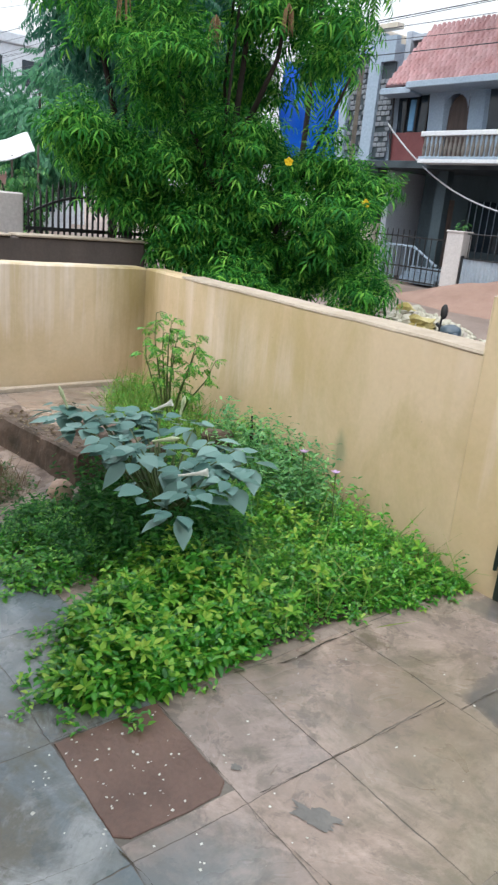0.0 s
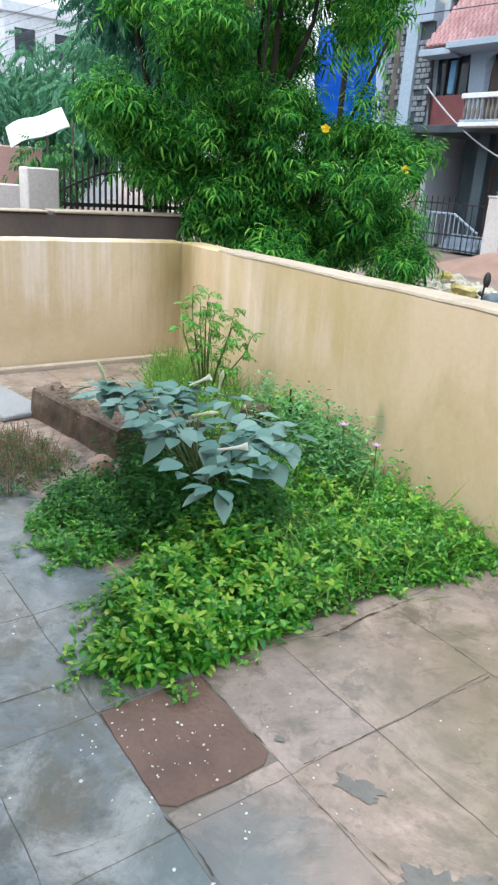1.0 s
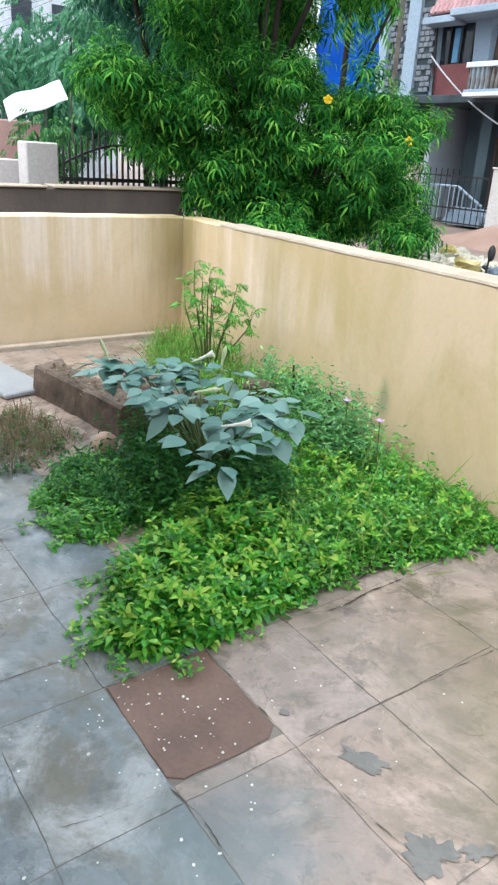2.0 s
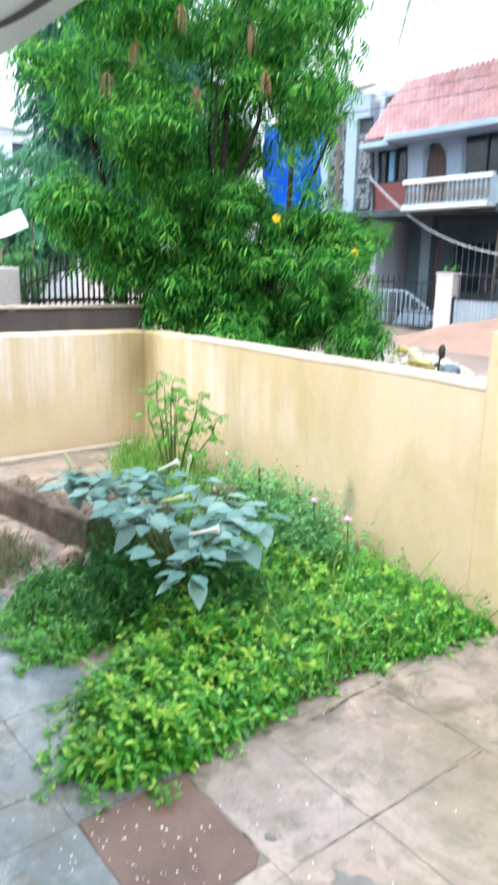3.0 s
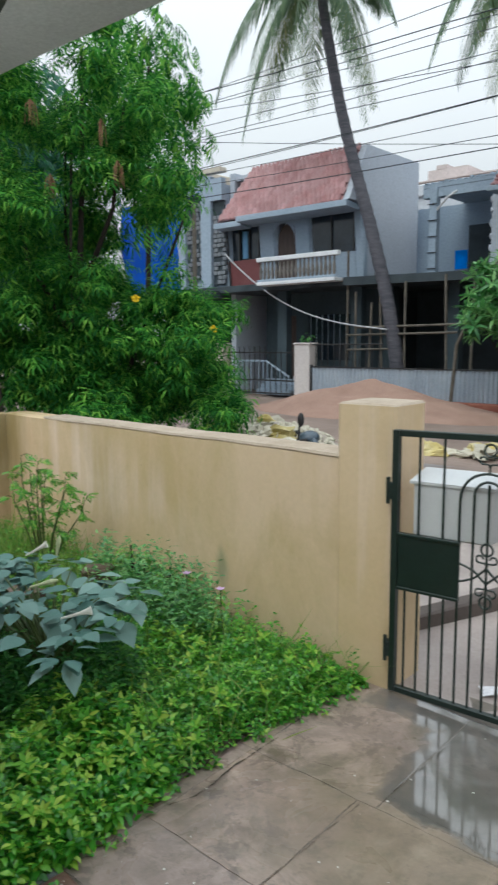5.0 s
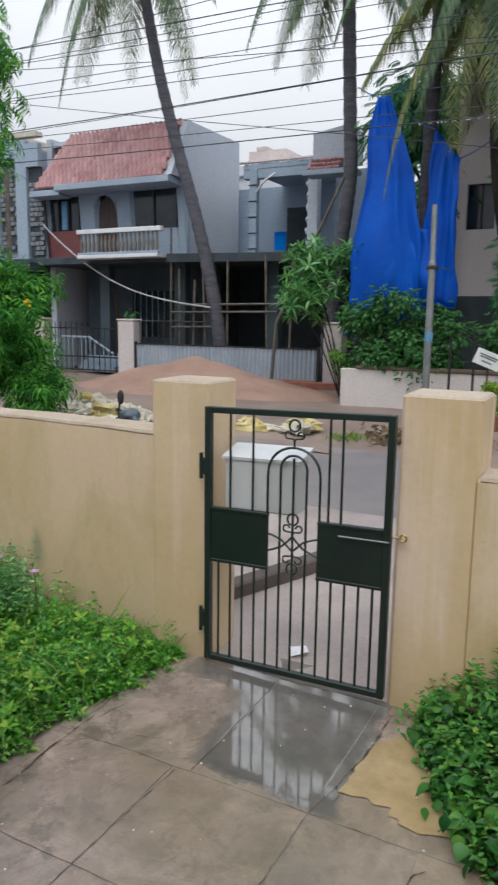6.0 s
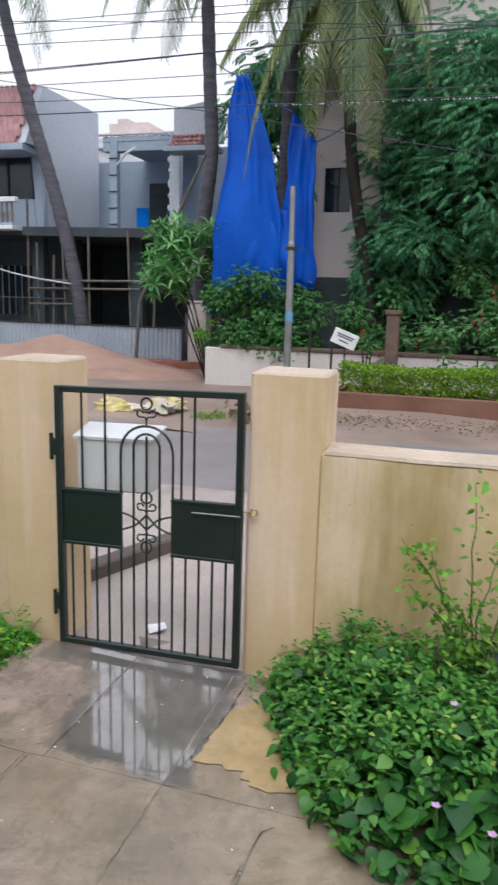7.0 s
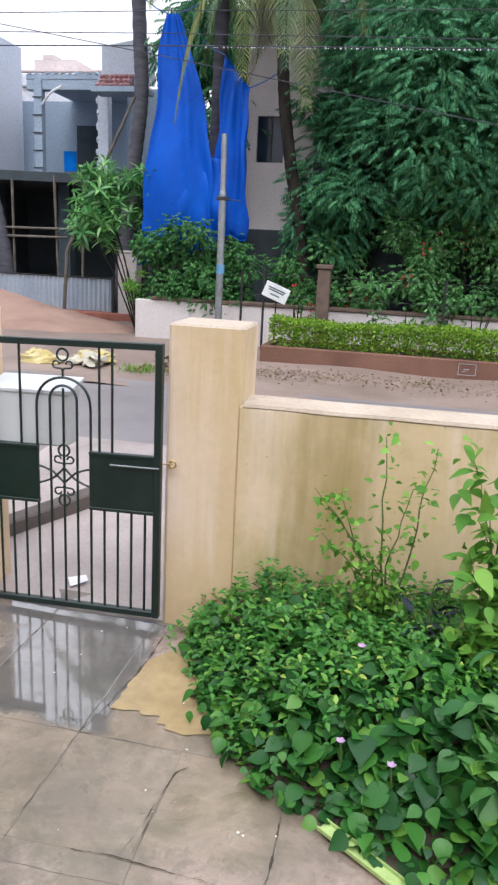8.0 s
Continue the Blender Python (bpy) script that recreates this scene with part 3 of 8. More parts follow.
def feather(n, stalk, leaf_len, leaf_wid, droop, angle=55, sag=0.25, thin=True):
    """A compound leaf along x with n pairs of leaflets and one at the tip."""
    items = []
    for i in range(n + 1):
        s = (0.25 + 0.75 * i / n) * stalk
        z = -sag * stalk * (s / stalk) ** 2
        for side in ((1, -1) if i < n else (0,)):
            k = leaf_len * (1 - 0.25 * abs(i / n - 0.5))
            t = thin_leaf(k, leaf_wid, droop) if thin else leaf(k, leaf_wid, 0.15, droop)
            items.append((*t, pose(s, 0, z, 0, 18 + 25 * i / n, side * angle)))
    return join_templates(items)


rng = np.random.default_rng(7)


def cloud_points(clumps, per, shell=0.45):
    """Places in a set of rounded clumps (x, y, z, rx, ry, rz), thicker towards their outside; returns places and outward directions."""
    out, dirs = [], []
    for x, y, z, rx, ry, rz in clumps:
        n = max(4, int(per * (rx * ry + ry * rz + rx * rz) / 3))
        d = rng.normal(size=(n, 3))
        d /= np.linalg.norm(d, axis=1)[:, None]
        r = 1 - shell * rng.random(n) ** 1.5
        r *= 1 + 0.18 * np.sin(5 * d[:, 0] + 3 * x) * np.sin(4 * d[:, 1] + 7 * d[:, 2] + y)
        out.append(np.array([x, y, z]) + d * r[:, None] * np.array([rx, ry, rz]))
        dirs.append(d)
    return np.concatenate(out), np.concatenate(dirs)


def crown_mesh(name, clumps, per, template, size, material, pitch=(0.1, 0.9), shell=0.5):
    p, d = cloud_points(clumps, per, shell)
    n = len(p)
    yaw = np.arctan2(d[:, 1], d[:, 0]) + rng.normal(0, 0.7, n)
    pit = rng.uniform(pitch[0], pitch[1], n) - 0.4 * d[:, 2]
    return scatter(name, *template, p, turns(yaw, pit, rng.normal(0, 0.5, n)), rng.uniform(size[0], size[1], n), material)


# ---- large structure: ground, road, walls ----
def wobble_sheet(x0, x1, y0, y1, z, nu, nv, amp, freq=0.6):
    def fn(u, v):
        x, y = x0 + (x1 - x0) * u, y0 + (y1 - y0) * v
        return x, y, z + amp * noise.noise(Vector((x * freq, y * freq, 3.7)))
    return Shape().sheet(fn, nu, nv)


solo("ground", Shape().sheet(lambda u, v: (-700 + 1400 * u, -700 + 1400 * v, -0.075), 40, 40), M_DIRT,
     "bare pinkish dirt ground along the wet street", "ground", kind="structure")
solo("verge", wobble_sheet(-40, 30, 8.3, 16.6, -0.03, 140, 40, 0.05, 0.8), M_DIRT,
     "muddy pinkish earth verge beside the road", "verge", kind="structure")
solo("road", wobble_sheet(-60, 40, 4.9, 8.75, -0.02, 120, 12, 0.012, 0.5), M_ASPHALT,
     "wet grey asphalt street after rain", "road", kind="structure")
solo("near_verge", wobble_sheet(-40, 30, 3.0, 5.0, -0.045, 110, 10, 0.03, 1.1), M_DIRT,
     "strip of wet earth outside the garden wall", "verge", kind="structure")
solo("ramp", Shape().sheet(lambda u, v: (-2.35 + 2.1 * u - 0.35 * v, 2.95 + 2.9 * v, 0.0 - 0.012 * v + 0.006 * noise.noise(Vector((u * 5, v * 6, 1)))), 16, 20, 0.1),
     M_RAMP, "worn wet concrete ramp outside the gate", "ramp", kind="structure")
solo("ramp_kerb", Shape().box(-0.12, 0.0, 0, 1.25, -0.1, 0.085, 0.012, pose(-1.97, 3.45, 0, 0, 0, -19)), M_BROWNWALL,
     "low dark wet kerb beside the ramp", "kerb", kind="structure")

floor = solo("floor", Shape().sheet(lambda u, v: (-5.9 + 9.9 * u, -2.6 + 5.7 * v, -0.0016), 40, 24, 0.08), M_JOINT,
             "cement yard floor with dirty joints between paving slabs", "floor", kind="structure")


def wall_between(name, a, b, za, zb, thick, label, material=M_WALL):
    """A wall whose inner face runs from a to b; it stands outwards, to the left of that way, with an uneven top."""
    a, b = Vector((*a, 0)), Vector((*b, 0))
    d = (b - a).normalized()
    n = Vector((-d.y, d.x, 0)) * thick
    k = int((b - a).length / 0.12) + 1
    s = Shape()
    prof = []
    for i in range(k + 1):
        t = i / k
        p = a.lerp(b, t)
        z = za + (zb - za) * t + 0.006 * noise.noise(p * 2.3)
        w = 0.004 * noise.noise(p * 1.7 + Vector((5, 0, 0)))
        i0 = p - n.normalized() * w
        prof.append([i0 - Vector((0, 0, 0.1)), i0 + Vector((0, 0, 0.45)), i0 + Vector((0, 0, z - 0.014)), p + n.normalized() * 0.014 + Vector((0, 0, z)),
                     p + n - n.normalized() * 0.014 + Vector((0, 0, z)), p + n + Vector((0, 0, z - 0.014)), p + n - Vector((0, 0, 0.1))])
    m = 7
    vs = [q for r in prof for q in r]
    fs = [(i * m + j, (i + 1) * m + j, (i + 1) * m + (j + 1) % m, i * m + (j + 1) % m) for i in range(k) for j in range(m)]
    fs += [tuple(range(m)), tuple(k * m + j for j in range(m))[::-1]]
    return solo(name, s.add(vs, fs), material, label, "wall", kind="structure"), n


def coping_on(wall_name, a, b, za, zb, thick, parent):
    a, b = Vector((*a, 0)), Vector((*b, 0))
    d = (b - a).normalized()
    n = Vector((-d.y, d.x, 0))
    k = int((b - a).length / 0.1) + 1
    vs, fs = [], []
    for i in range(k + 1):
        t = i / k
        p = a.lerp(b, t)
        z = za + (zb - za) * t + 0.006 * noise.noise(p * 2.3)
        o = 0.002 * noise.noise(p * 4.1)
        for q, h in ((-0.004 + o, -0.007 + o), (0.003, 0.006), (thick - 0.01, 0.01), (thick + 0.006, -0.012)):
            vs.append(p + n * q + Vector((0, 0, z + h)))
        if i:
            fs += [((i - 1) * 4 + j, i * 4 + j, i * 4 + j + 1, (i - 1) * 4 + j + 1) for j in range(3)]
    return part(wall_name, Shape().add(vs, fs), M_COPING, parent, "pale weathered cream wall top")


CORNER = (-5.84, 3.45)
wall_between("wall_west", (-5.79, -2.6), CORNER, 1.05, 1.0, 0.2, "yellow plastered garden wall with pale rain streaks", M_WALLWEST)
wl_front, _ = wall_between("wall_north", CORNER, (-1.985, 2.95), 1.0, 1.068, 0.2, "yellow plastered street wall with stains and pale top")
coping_on("coping", (-5.1, 3.354), (-1.985, 2.95), 1.013, 1.068, 0.2, wl_front)
wl_right, _ = wall_between("wall_north_east", (-0.486, 2.93), (4.1, 3.06), 1.015, 1.02, 0.2, "yellow plastered street wall with dark damp stains", M_WALLEAST)
coping_on("coping", (-0.478, 2.9305), (4.1, 3.06), 1.015, 1.02, 0.2, wl_right)
wall_between("wall_east", (4.0, 3.1), (4.0, -2.6), 1.02, 1.02, 0.2, "yellow plastered garden side wall")
wall_between("wall_south", (4.2, -2.5), (-5.8, -2.5), 3.3, 3.3, 0.2, "yellow plastered house wall behind the yard")
solo("drain_edge", Shape().box(-5.785, -5.72, -2.4, 3.3, -0.02, 0.035, 0.008), M_COPING, "thin pale cement skirting along the wall", "skirting", kind="structure")


def gate_pillar(x0, x1, y0, y1, h):
    body = Shape()
    k = 16
    vs, fs = [], []
    for i in range(k + 1):
        z = -0.1 + (h - 0.012 + 0.1) * i / k
        o = [0.004 * noise.noise(Vector((x0 * 3 + j * 7, z * 2.1, 2))) for j in range(8)]
        c = 0.014
        ring = [(x0 + c, y0), (x1 - c, y0), (x1, y0 + c), (x1, y1 - c), (x1 - c, y1), (x0 + c, y1), (x0, y1 - c), (x0, y0 + c)]
        vs += [(x + q, y + q, z) for (x, y), q in zip(ring, o)]
        if i:
            fs += [((i - 1) * 8 + j, (i - 1) * 8 + (j + 1) % 8, i * 8 + (j + 1) % 8, i * 8 + j) for j in range(8)]
    body.add(vs, fs)
    p = thing("gate_pillar", "square yellow plastered gate pillar with pale cap", "pillar", "gate pillars", at=(0, 0, 0))
    part("shaft", body, M_PILLAR, p)
    cap = Shape().add([(x0 + 0.002, y0 + 0.002, h - 0.013), (x1 - 0.002, y0 + 0.002, h - 0.013), (x1 - 0.002, y1 - 0.002, h - 0.013), (x0 + 0.002, y1 - 0.002, h - 0.013),
                       (x0 + 0.014, y0 + 0.014, h - 0.003), (x1 - 0.014, y0 + 0.014, h - 0.004), (x1 - 0.014, y1 - 0.014, h), (x0 + 0.014, y1 - 0.014, h),
                       ((x0 + x1) / 2, (y0 + y1) / 2, h + 0.005)],
                      [(0, 1, 5, 4), (1, 2, 6, 5), (2, 3, 7, 6), (3, 0, 4, 7), (4, 5, 8), (5, 6, 8), (6, 7, 8), (7, 4, 8), (3, 2, 1, 0)])
    part("cap", cap, M_COPING, p, "pale cream cap")
    return p


gate_pillar(-1.985, -1.68, 2.92, 3.2, 1.325)
gate_pillar(-0.798, -0.482, 2.935, 3.21, 1.325)


# ---- the gate ----
def arc(cx, cz, r, a0, a1, y, n=14):
    return [(cx + r * math.cos(radians(a0 + (a1 - a0) * i / n)), y, cz + r * math.sin(radians(a0 + (a1 - a0) * i / n))) for i in range(n + 1)]


def build_gate():
    X0, X1, Z0, Z1, Y = -1.674, -0.802, 0.04, 1.24, 2.9
    g = thing("garden_gate", "closed dark green-black iron gate with arch and scrolls", "gate", at=(X0, Y, 0))

    def bit(name, s, label="", m=M_GATE, parent=None):
        s.v = [(x - X0, y - Y, z - 0.022 * (X1 - x) / (X1 - X0)) for x, y, z in s.v]
        return part(name, s, m, parent or g, label)

    for x in (X0, X1 - 0.03):
        bit("stile", Shape().box(x, x + 0.03, Y - 0.016, Y + 0.016, Z0, Z1, 0.003))
    for z in (Z0, Z1 - 0.028):
        bit("rail", Shape().box(X0 + 0.03, X1 - 0.03, Y - 0.014, Y + 0.014, z, z + 0.028, 0.003))
    W = X1 - X0
    bars = [X0 + W * (i + 1.12) / 14.25 for i in range(13)]
    pl, pr = (X0 + 0.03, bars[4] + 0.006), (bars[8] - 0.006, X1 - 0.03)
    bit("panel", Shape().box(pl[0], pl[1], Y - 0.006, Y + 0.006, 0.535, 0.775, 0.002), "flat sheet-iron panel")
    bit("panel", Shape().box(pr[0], pr[1], Y - 0.006, Y + 0.006, 0.525, 0.765, 0.002), "flat sheet-iron panel")
    for a, b, z in ((*pl, 0.775), (*pl, 0.53), (*pr, 0.765), (*pr, 0.52)):
        bit("panel_edge", Shape().box(a, b, Y - 0.012, Y + 0.012, z - 0.006, z + 0.008, 0.002))
    r = 0.006
    for i, x in enumerate(bars):
        top = 0.53 if i < 5 or i > 7 else {5: 0.985, 6: 1.035, 7: 0.985}[i]
        if i in (4, 8):
            top = 0.53
        bit("bar", Shape().tube([(x, Y, Z0 + 0.02), (x, Y, top)], r, 6))
    for f in (0.145, 0.275, 0.685, 0.75):
        bit("bar", Shape().tube([(X0 + W * f, Y, 0.765), (X0 + W * f, Y, Z1 - 0.02)], r, 6))
    cx = bars[6]
    ro, ri = bars[8] - cx, bars[7] - cx
    outer = [(cx - ro, Y, 0.77)] + [(cx - ro * math.cos(radians(a)), Y, 0.95 + 0.13 * math.sin(radians(a)) ** 0.85 if a else 0.95) for a in range(0, 181, 12)] + [(cx + ro, Y, 0.77)]
    bit("arch", Shape().tube(outer, r, 6), "outer pointed arch bar")
    inner = arc(cx, 0.985, ri, 180, 0, Y)
    bit("arch", Shape().tube(inner, r, 6), "inner round arch bar")

    def scroll(base, up):
        """A ring that rests on two curls rising from one point."""
        s = 1 if up else -1
        bit("ring", Shape().tube(arc(cx, base + s * 0.071, 0.025, 0, 360, Y, 18), 0.005, 6))
        for side in (-1, 1):
            curl = [(0.0, 0.0), (0.006, 0.014)] + [(0.029 + 0.015 * math.cos(radians(q)), 0.03 + 0.015 * math.sin(radians(q))) for q in range(-100, 200, 25)]
            bit("curl", Shape().tube([(cx + side * p, Y, base + s * h) for p, h in curl], 0.0045, 6))

    scroll(1.104, True)
    bit("stem", Shape().tube([(cx, Y, 1.104), (cx, Y, 1.075)], 0.005, 6))
    scroll(0.695, True)
    scroll(0.614, False)
    for side in (-1, 1):
        bit("brace", Shape().tube([(cx + side * ro, Y, 0.692), (cx + side * 0.09, Y, 0.684), (cx + side * 0.05, Y, 0.668), (cx + side * 0.02, Y, 0.64), (cx, Y, 0.622)], 0.005, 6))
        bit("brace", Shape().tube([(cx + side * ro, Y, 0.612), (cx + side * 0.09, Y, 0.622), (cx + side * 0.05, Y, 0.64), (cx + side * 0.02, Y, 0.668), (cx, Y, 0.69)], 0.005, 6))
    for z in (0.93, 0.2):
        h = bit("hinge", Shape().box(X0 - 0.028, X0 + 0.004, Y - 0.02, Y + 0.014, z, z + 0.075, 0.005).tube([(X0 - 0.014, Y - 0.02, z - 0.018), (X0 - 0.014, Y - 0.02, z + 0.1)], 0.009, 8))
    bit("latch", Shape().tube([(X1 - 0.22, Y - 0.018, 0.725), (X1 - 0.005, Y - 0.018, 0.725)], 0.004, 8), "thin worn sliding bolt", M_GALV)
    box = bit("letter_box", Shape().box(-1.585, -1.235, Y + 0.018, Y + 0.15, 0.775, 1.015, 0.008), "white metal letter box hung behind the bars", M_WHITEBOX)
    bit("lid", Shape().add([(-1.60, Y + 0.012, 1.005), (-1.215, Y + 0.012, 1.005), (-1.215, Y + 0.16, 1.045), (-1.60, Y + 0.16, 1.045),
                            (-1.60, Y + 0.012, 1.018), (-1.215, Y + 0.012, 1.018), (-1.215, Y + 0.16, 1.058), (-1.60, Y + 0.16, 1.058)],
                           [(3, 2, 1, 0), (4, 5, 6, 7), (0, 1, 5, 4), (1, 2, 6, 5), (2, 3, 7, 6), (3, 0, 4, 7)]), "sloping white lid", M_WHITEBOX, box)
    return g


build_gate()
solo("gate_eye_bolt", Shape().tube([(-0.775, 2.94, 0.74), (-0.775, 2.905, 0.74)], 0.005, 8).tube(arc(-0.755, 0.745, 0.014, 0, 360, 2.905, 12), 0.004, 6)
                .tube([(-0.80, 2.903, 0.742), (-0.765, 2.903, 0.745)], 0.003, 6), M_BRASS, "small rusty brass bolt eye in the pillar", "bolt")


# ---- yard things ----
def worn_slab(x0, x1, y0, y1, z):
    """A thin slab with chipped edges and one rounded corner."""
    ring = []
    corners = [(x0, y0), (x1 - 0.03, y0 - 0.008), (x1, y0 + 0.03), (x1 + 0.004, y1 - 0.04), (x1 - 0.03, y1), (x0 - 0.006, y1 + 0.004)]
    for (xa, ya), (xb, yb) in zip(corners, corners[1:] + corners[:1]):
        n = max(2, int(math.hypot(xb - xa, yb - ya) / 0.02))
        for i in range(n):
            p = Vector((xa + (xb - xa) * i / n, ya + (yb - ya) * i / n, 0))
            ring.append(p + Vector((1, 1, 0)) * (0.006 * noise.noise(p * 13) + 0.003 * noise.noise(p * 47)))
    m = len(ring)
    c = Vector(((x0 + x1) / 2, (y0 + y1) / 2, 0))
    vs = [(p.x, p.y, -0.03) for p in ring] + [(p.x, p.y, z - 0.002) for p in ring] + [tuple(p.lerp(c, 0.015) + Vector((0, 0, z))) for p in ring]
    return Shape().add(vs, [(k * m + i, k * m + (i + 1) % m, (k + 1) * m + (i + 1) % m, (k + 1) * m + i) for k in range(2) for i in range(m)] + [tuple(range(2 * m, 3 * m))])


solo("cover_slab", worn_slab(-1.842, -1.42, 0.905, 1.256, 0.0035), M_REDSLAB, "dark red stone cover slab set flush in the paving", "cover slab")


def patch(name, cx, cy, rx, ry, z, seed, material, label, category, n=40, rot=0.0):
    vs = [(cx, cy, z)]
    for i in range(n):
        a = 2 * math.pi * i / n
        k = 1 + 0.75 * noise.noise(Vector((math.cos(a) * 1.6, math.sin(a) * 1.6, seed))) + 0.45 * noise.noise(Vector((math.cos(a) * 5, math.sin(a) * 5, seed))) + 0.2 * noise.noise(Vector((math.cos(a) * 14, math.sin(a) * 14, seed)))
        x, y = rx * k * math.cos(a), ry * k * math.sin(a)
        vs.append((cx + x * math.cos(rot) - y * math.sin(rot), cy + x * math.sin(rot) + y * math.cos(rot), z))
    return solo(name, Shape().add(vs, [(0, i + 1, (i + 1) % n + 1) for i in range(n)]), material, label, category, kind="structure")


pud = [(-0.772, 2.29), (-0.691, 2.293), (-0.62, 2.288), (-0.588, 2.287), (-0.58, 2.255), (-0.556, 2.25), (-0.548, 2.228), (-0.468, 2.22), (-0.36, 2.25), (-0.3, 2.5), (-0.45, 2.8), (-0.6, 2.76), (-0.68, 2.71), (-0.742, 2.63), (-0.757, 2.48)]
ring = []
for (xa, ya), (xb, yb) in zip(pud, pud[1:] + pud[:1]):
    for i in range(6):
        p = Vector((xa + (xb - xa) * i / 6, ya + (yb - ya) * i / 6, 0.0045))
        ring.append(p + Vector((1, 1, 0)) * 0.014 * noise.noise(p * 22))
solo("mud_puddle", Shape().add(ring, [tuple(range(len(ring)))]), M_SANDWATER, "shallow muddy yellow puddle beside the creepers", "puddle", kind="structure")


def crack(pts, w, seed):
    """A thin open crack in the cement."""
    vs, fs = [], []
    fine = []
    for (xa, ya), (xb, yb) in zip(pts, pts[1:]):
        n = max(3, int(math.hypot(xb - xa, yb - ya) / 0.011))
        fine += [(xa + (xb - xa) * i / n, ya + (yb - ya) * i / n) for i in range(n)]
    fine.append(pts[-1])
    for i, (x, y) in enumerate(fine):
        j = 0.006 * noise.noise(Vector((x * 9, y * 9, seed))) + 0.004 * noise.noise(Vector((x * 60, y * 60, seed)))
        ww = 0.5 * w * max(0.12, 0.25 + 1.2 * noise.noise(Vector((x * 17, y * 17, seed + 5))) + 0.5 * noise.noise(Vector((x * 70, y * 70, seed)))) * min(1, i / 2, (len(fine) - 1 - i) / 2)
        a = fine[max(0, i - 1)]
        b = fine[min(len(fine) - 1, i + 1)]
        d = Vector((b[0] - a[0], b[1] - a[1])).normalized()
        for s_ in (1, -1):
            vs.append((x + j - d.y * ww * s_, y + j + d.x * ww * s_, 0.0035))
        if i:
            fs.append((2 * i - 2, 2 * i - 1, 2 * i + 1, 2 * i))
    solo("floor_crack", Shape().add(vs, fs), M_SOIL, "dark open crack in the cement floor", "crack", kind="structure")


crack([(-1.835, 1.68), (-1.80, 1.78), (-1.80, 1.87), (-1.822, 2.02), (-1.818, 2.27)], 0.012, 1)
crack([(-0.819, 2.13), (-0.782, 2.34), (-0.762, 2.5), (-0.748, 2.67), (-0.751, 2.86)], 0.016, 2)
crack([(-0.768, 2.22), (-0.742, 2.41), (-0.708, 2.66)], 0.009, 4)
crack([(-0.82, 2.137), (-0.742, 2.145), (-0.615, 2.133), (-0.476, 2.129)], 0.004, 5)
crack([(-1.28, 2.14), (-1.275, 2.4), (-1.265, 2.62), (-1.24, 2.79)], 0.004, 3)
crack([(-1.28, 2.233), (-1.17, 2.21), (-1.054, 2.202), (-0.9, 2.19), (-0.819, 2.207)], 0.0035, 7)
crack([(-1.63, 2.218), (-1.54, 2.24), (-1.456, 2.236)], 0.0035, 8)
crack([(-0.41, 2.072), (-0.445, 2.035), (-0.458, 1.86), (-0.461, 1.70)], 0.007, 6)
crack([(-0.451, 1.994), (-0.466, 1.834), (-0.487, 1.692)], 0.0035, 9)
crack([(-0.837, 1.668), (-0.736, 1.67), (-0.507, 1.68), (-0.358, 1.669), (-0.219, 1.665)], 0.005, 10)
crack([(-0.825, 1.89), (-0.828, 1.69)], 0.004, 13)
crack([(-0.088, 1.961), (-0.086, 1.81), (-0.084, 1.65)], 0.012, 24)
crack([(-1.356, 1.265), (-1.29, 1.25), (-1.242, 1.247), (-1.174, 1.269), (-1.05, 1.28), (-0.925, 1.295)], 0.006, 14)
crack([(-1.36, 1.30), (-1.352, 1.59), (-1.345, 1.865), (-1.334, 2.13)], 0.0045, 15)
crack([(-1.418, 0.893), (-1.305, 0.911), (-1.15, 0.911)], 0.006, 16)
crack([(-1.452, 0.599), (-1.424, 0.704), (-1.41, 0.839)], 0.004, 17)
crack([(-1.852, 0.895), (-1.853, 1.08), (-1.85, 1.26)], 0.005, 11)
crack([(-1.845, 1.263), (-1.6, 1.266), (-1.416, 1.262)], 0.005, 12)
crack([(-2.03, 0.62), (-2.036, 0.764), (-2.035, 0.92)], 0.005, 18)
crack([(-2.42, 0.70), (-2.43, 0.863)], 0.003, 19)
crack([(-2.9, 0.82), (-2.881, 0.9), (-2.854, 1.05)], 0.005, 20)

# places where the cement skin has come off
M_WORN = plain("bared_dark_cement", (0.13, 0.122, 0.112), (0.20, 0.185, 0.165), 9, 60, 0.35, 0.5)
for k_, (x, y, rx, ry, a_) in enumerate(((-1.215, 1.395, 0.075, 0.028, 0.5), (-0.905, 1.335, 0.07, 0.05, 0.9), (-0.85, 1.44, 0.05, 0.02, 1.2), (-1.475, 1.315, 0.02, 0.01, 0.4))):
    patch("worn_patch", x, y, rx, ry, 0.0024 + 0.0004 * k_, 3.1 + 2.3 * k_, M_WORN, "dark bared cement where the floor skin flaked off", "worn patch", 64, a_)

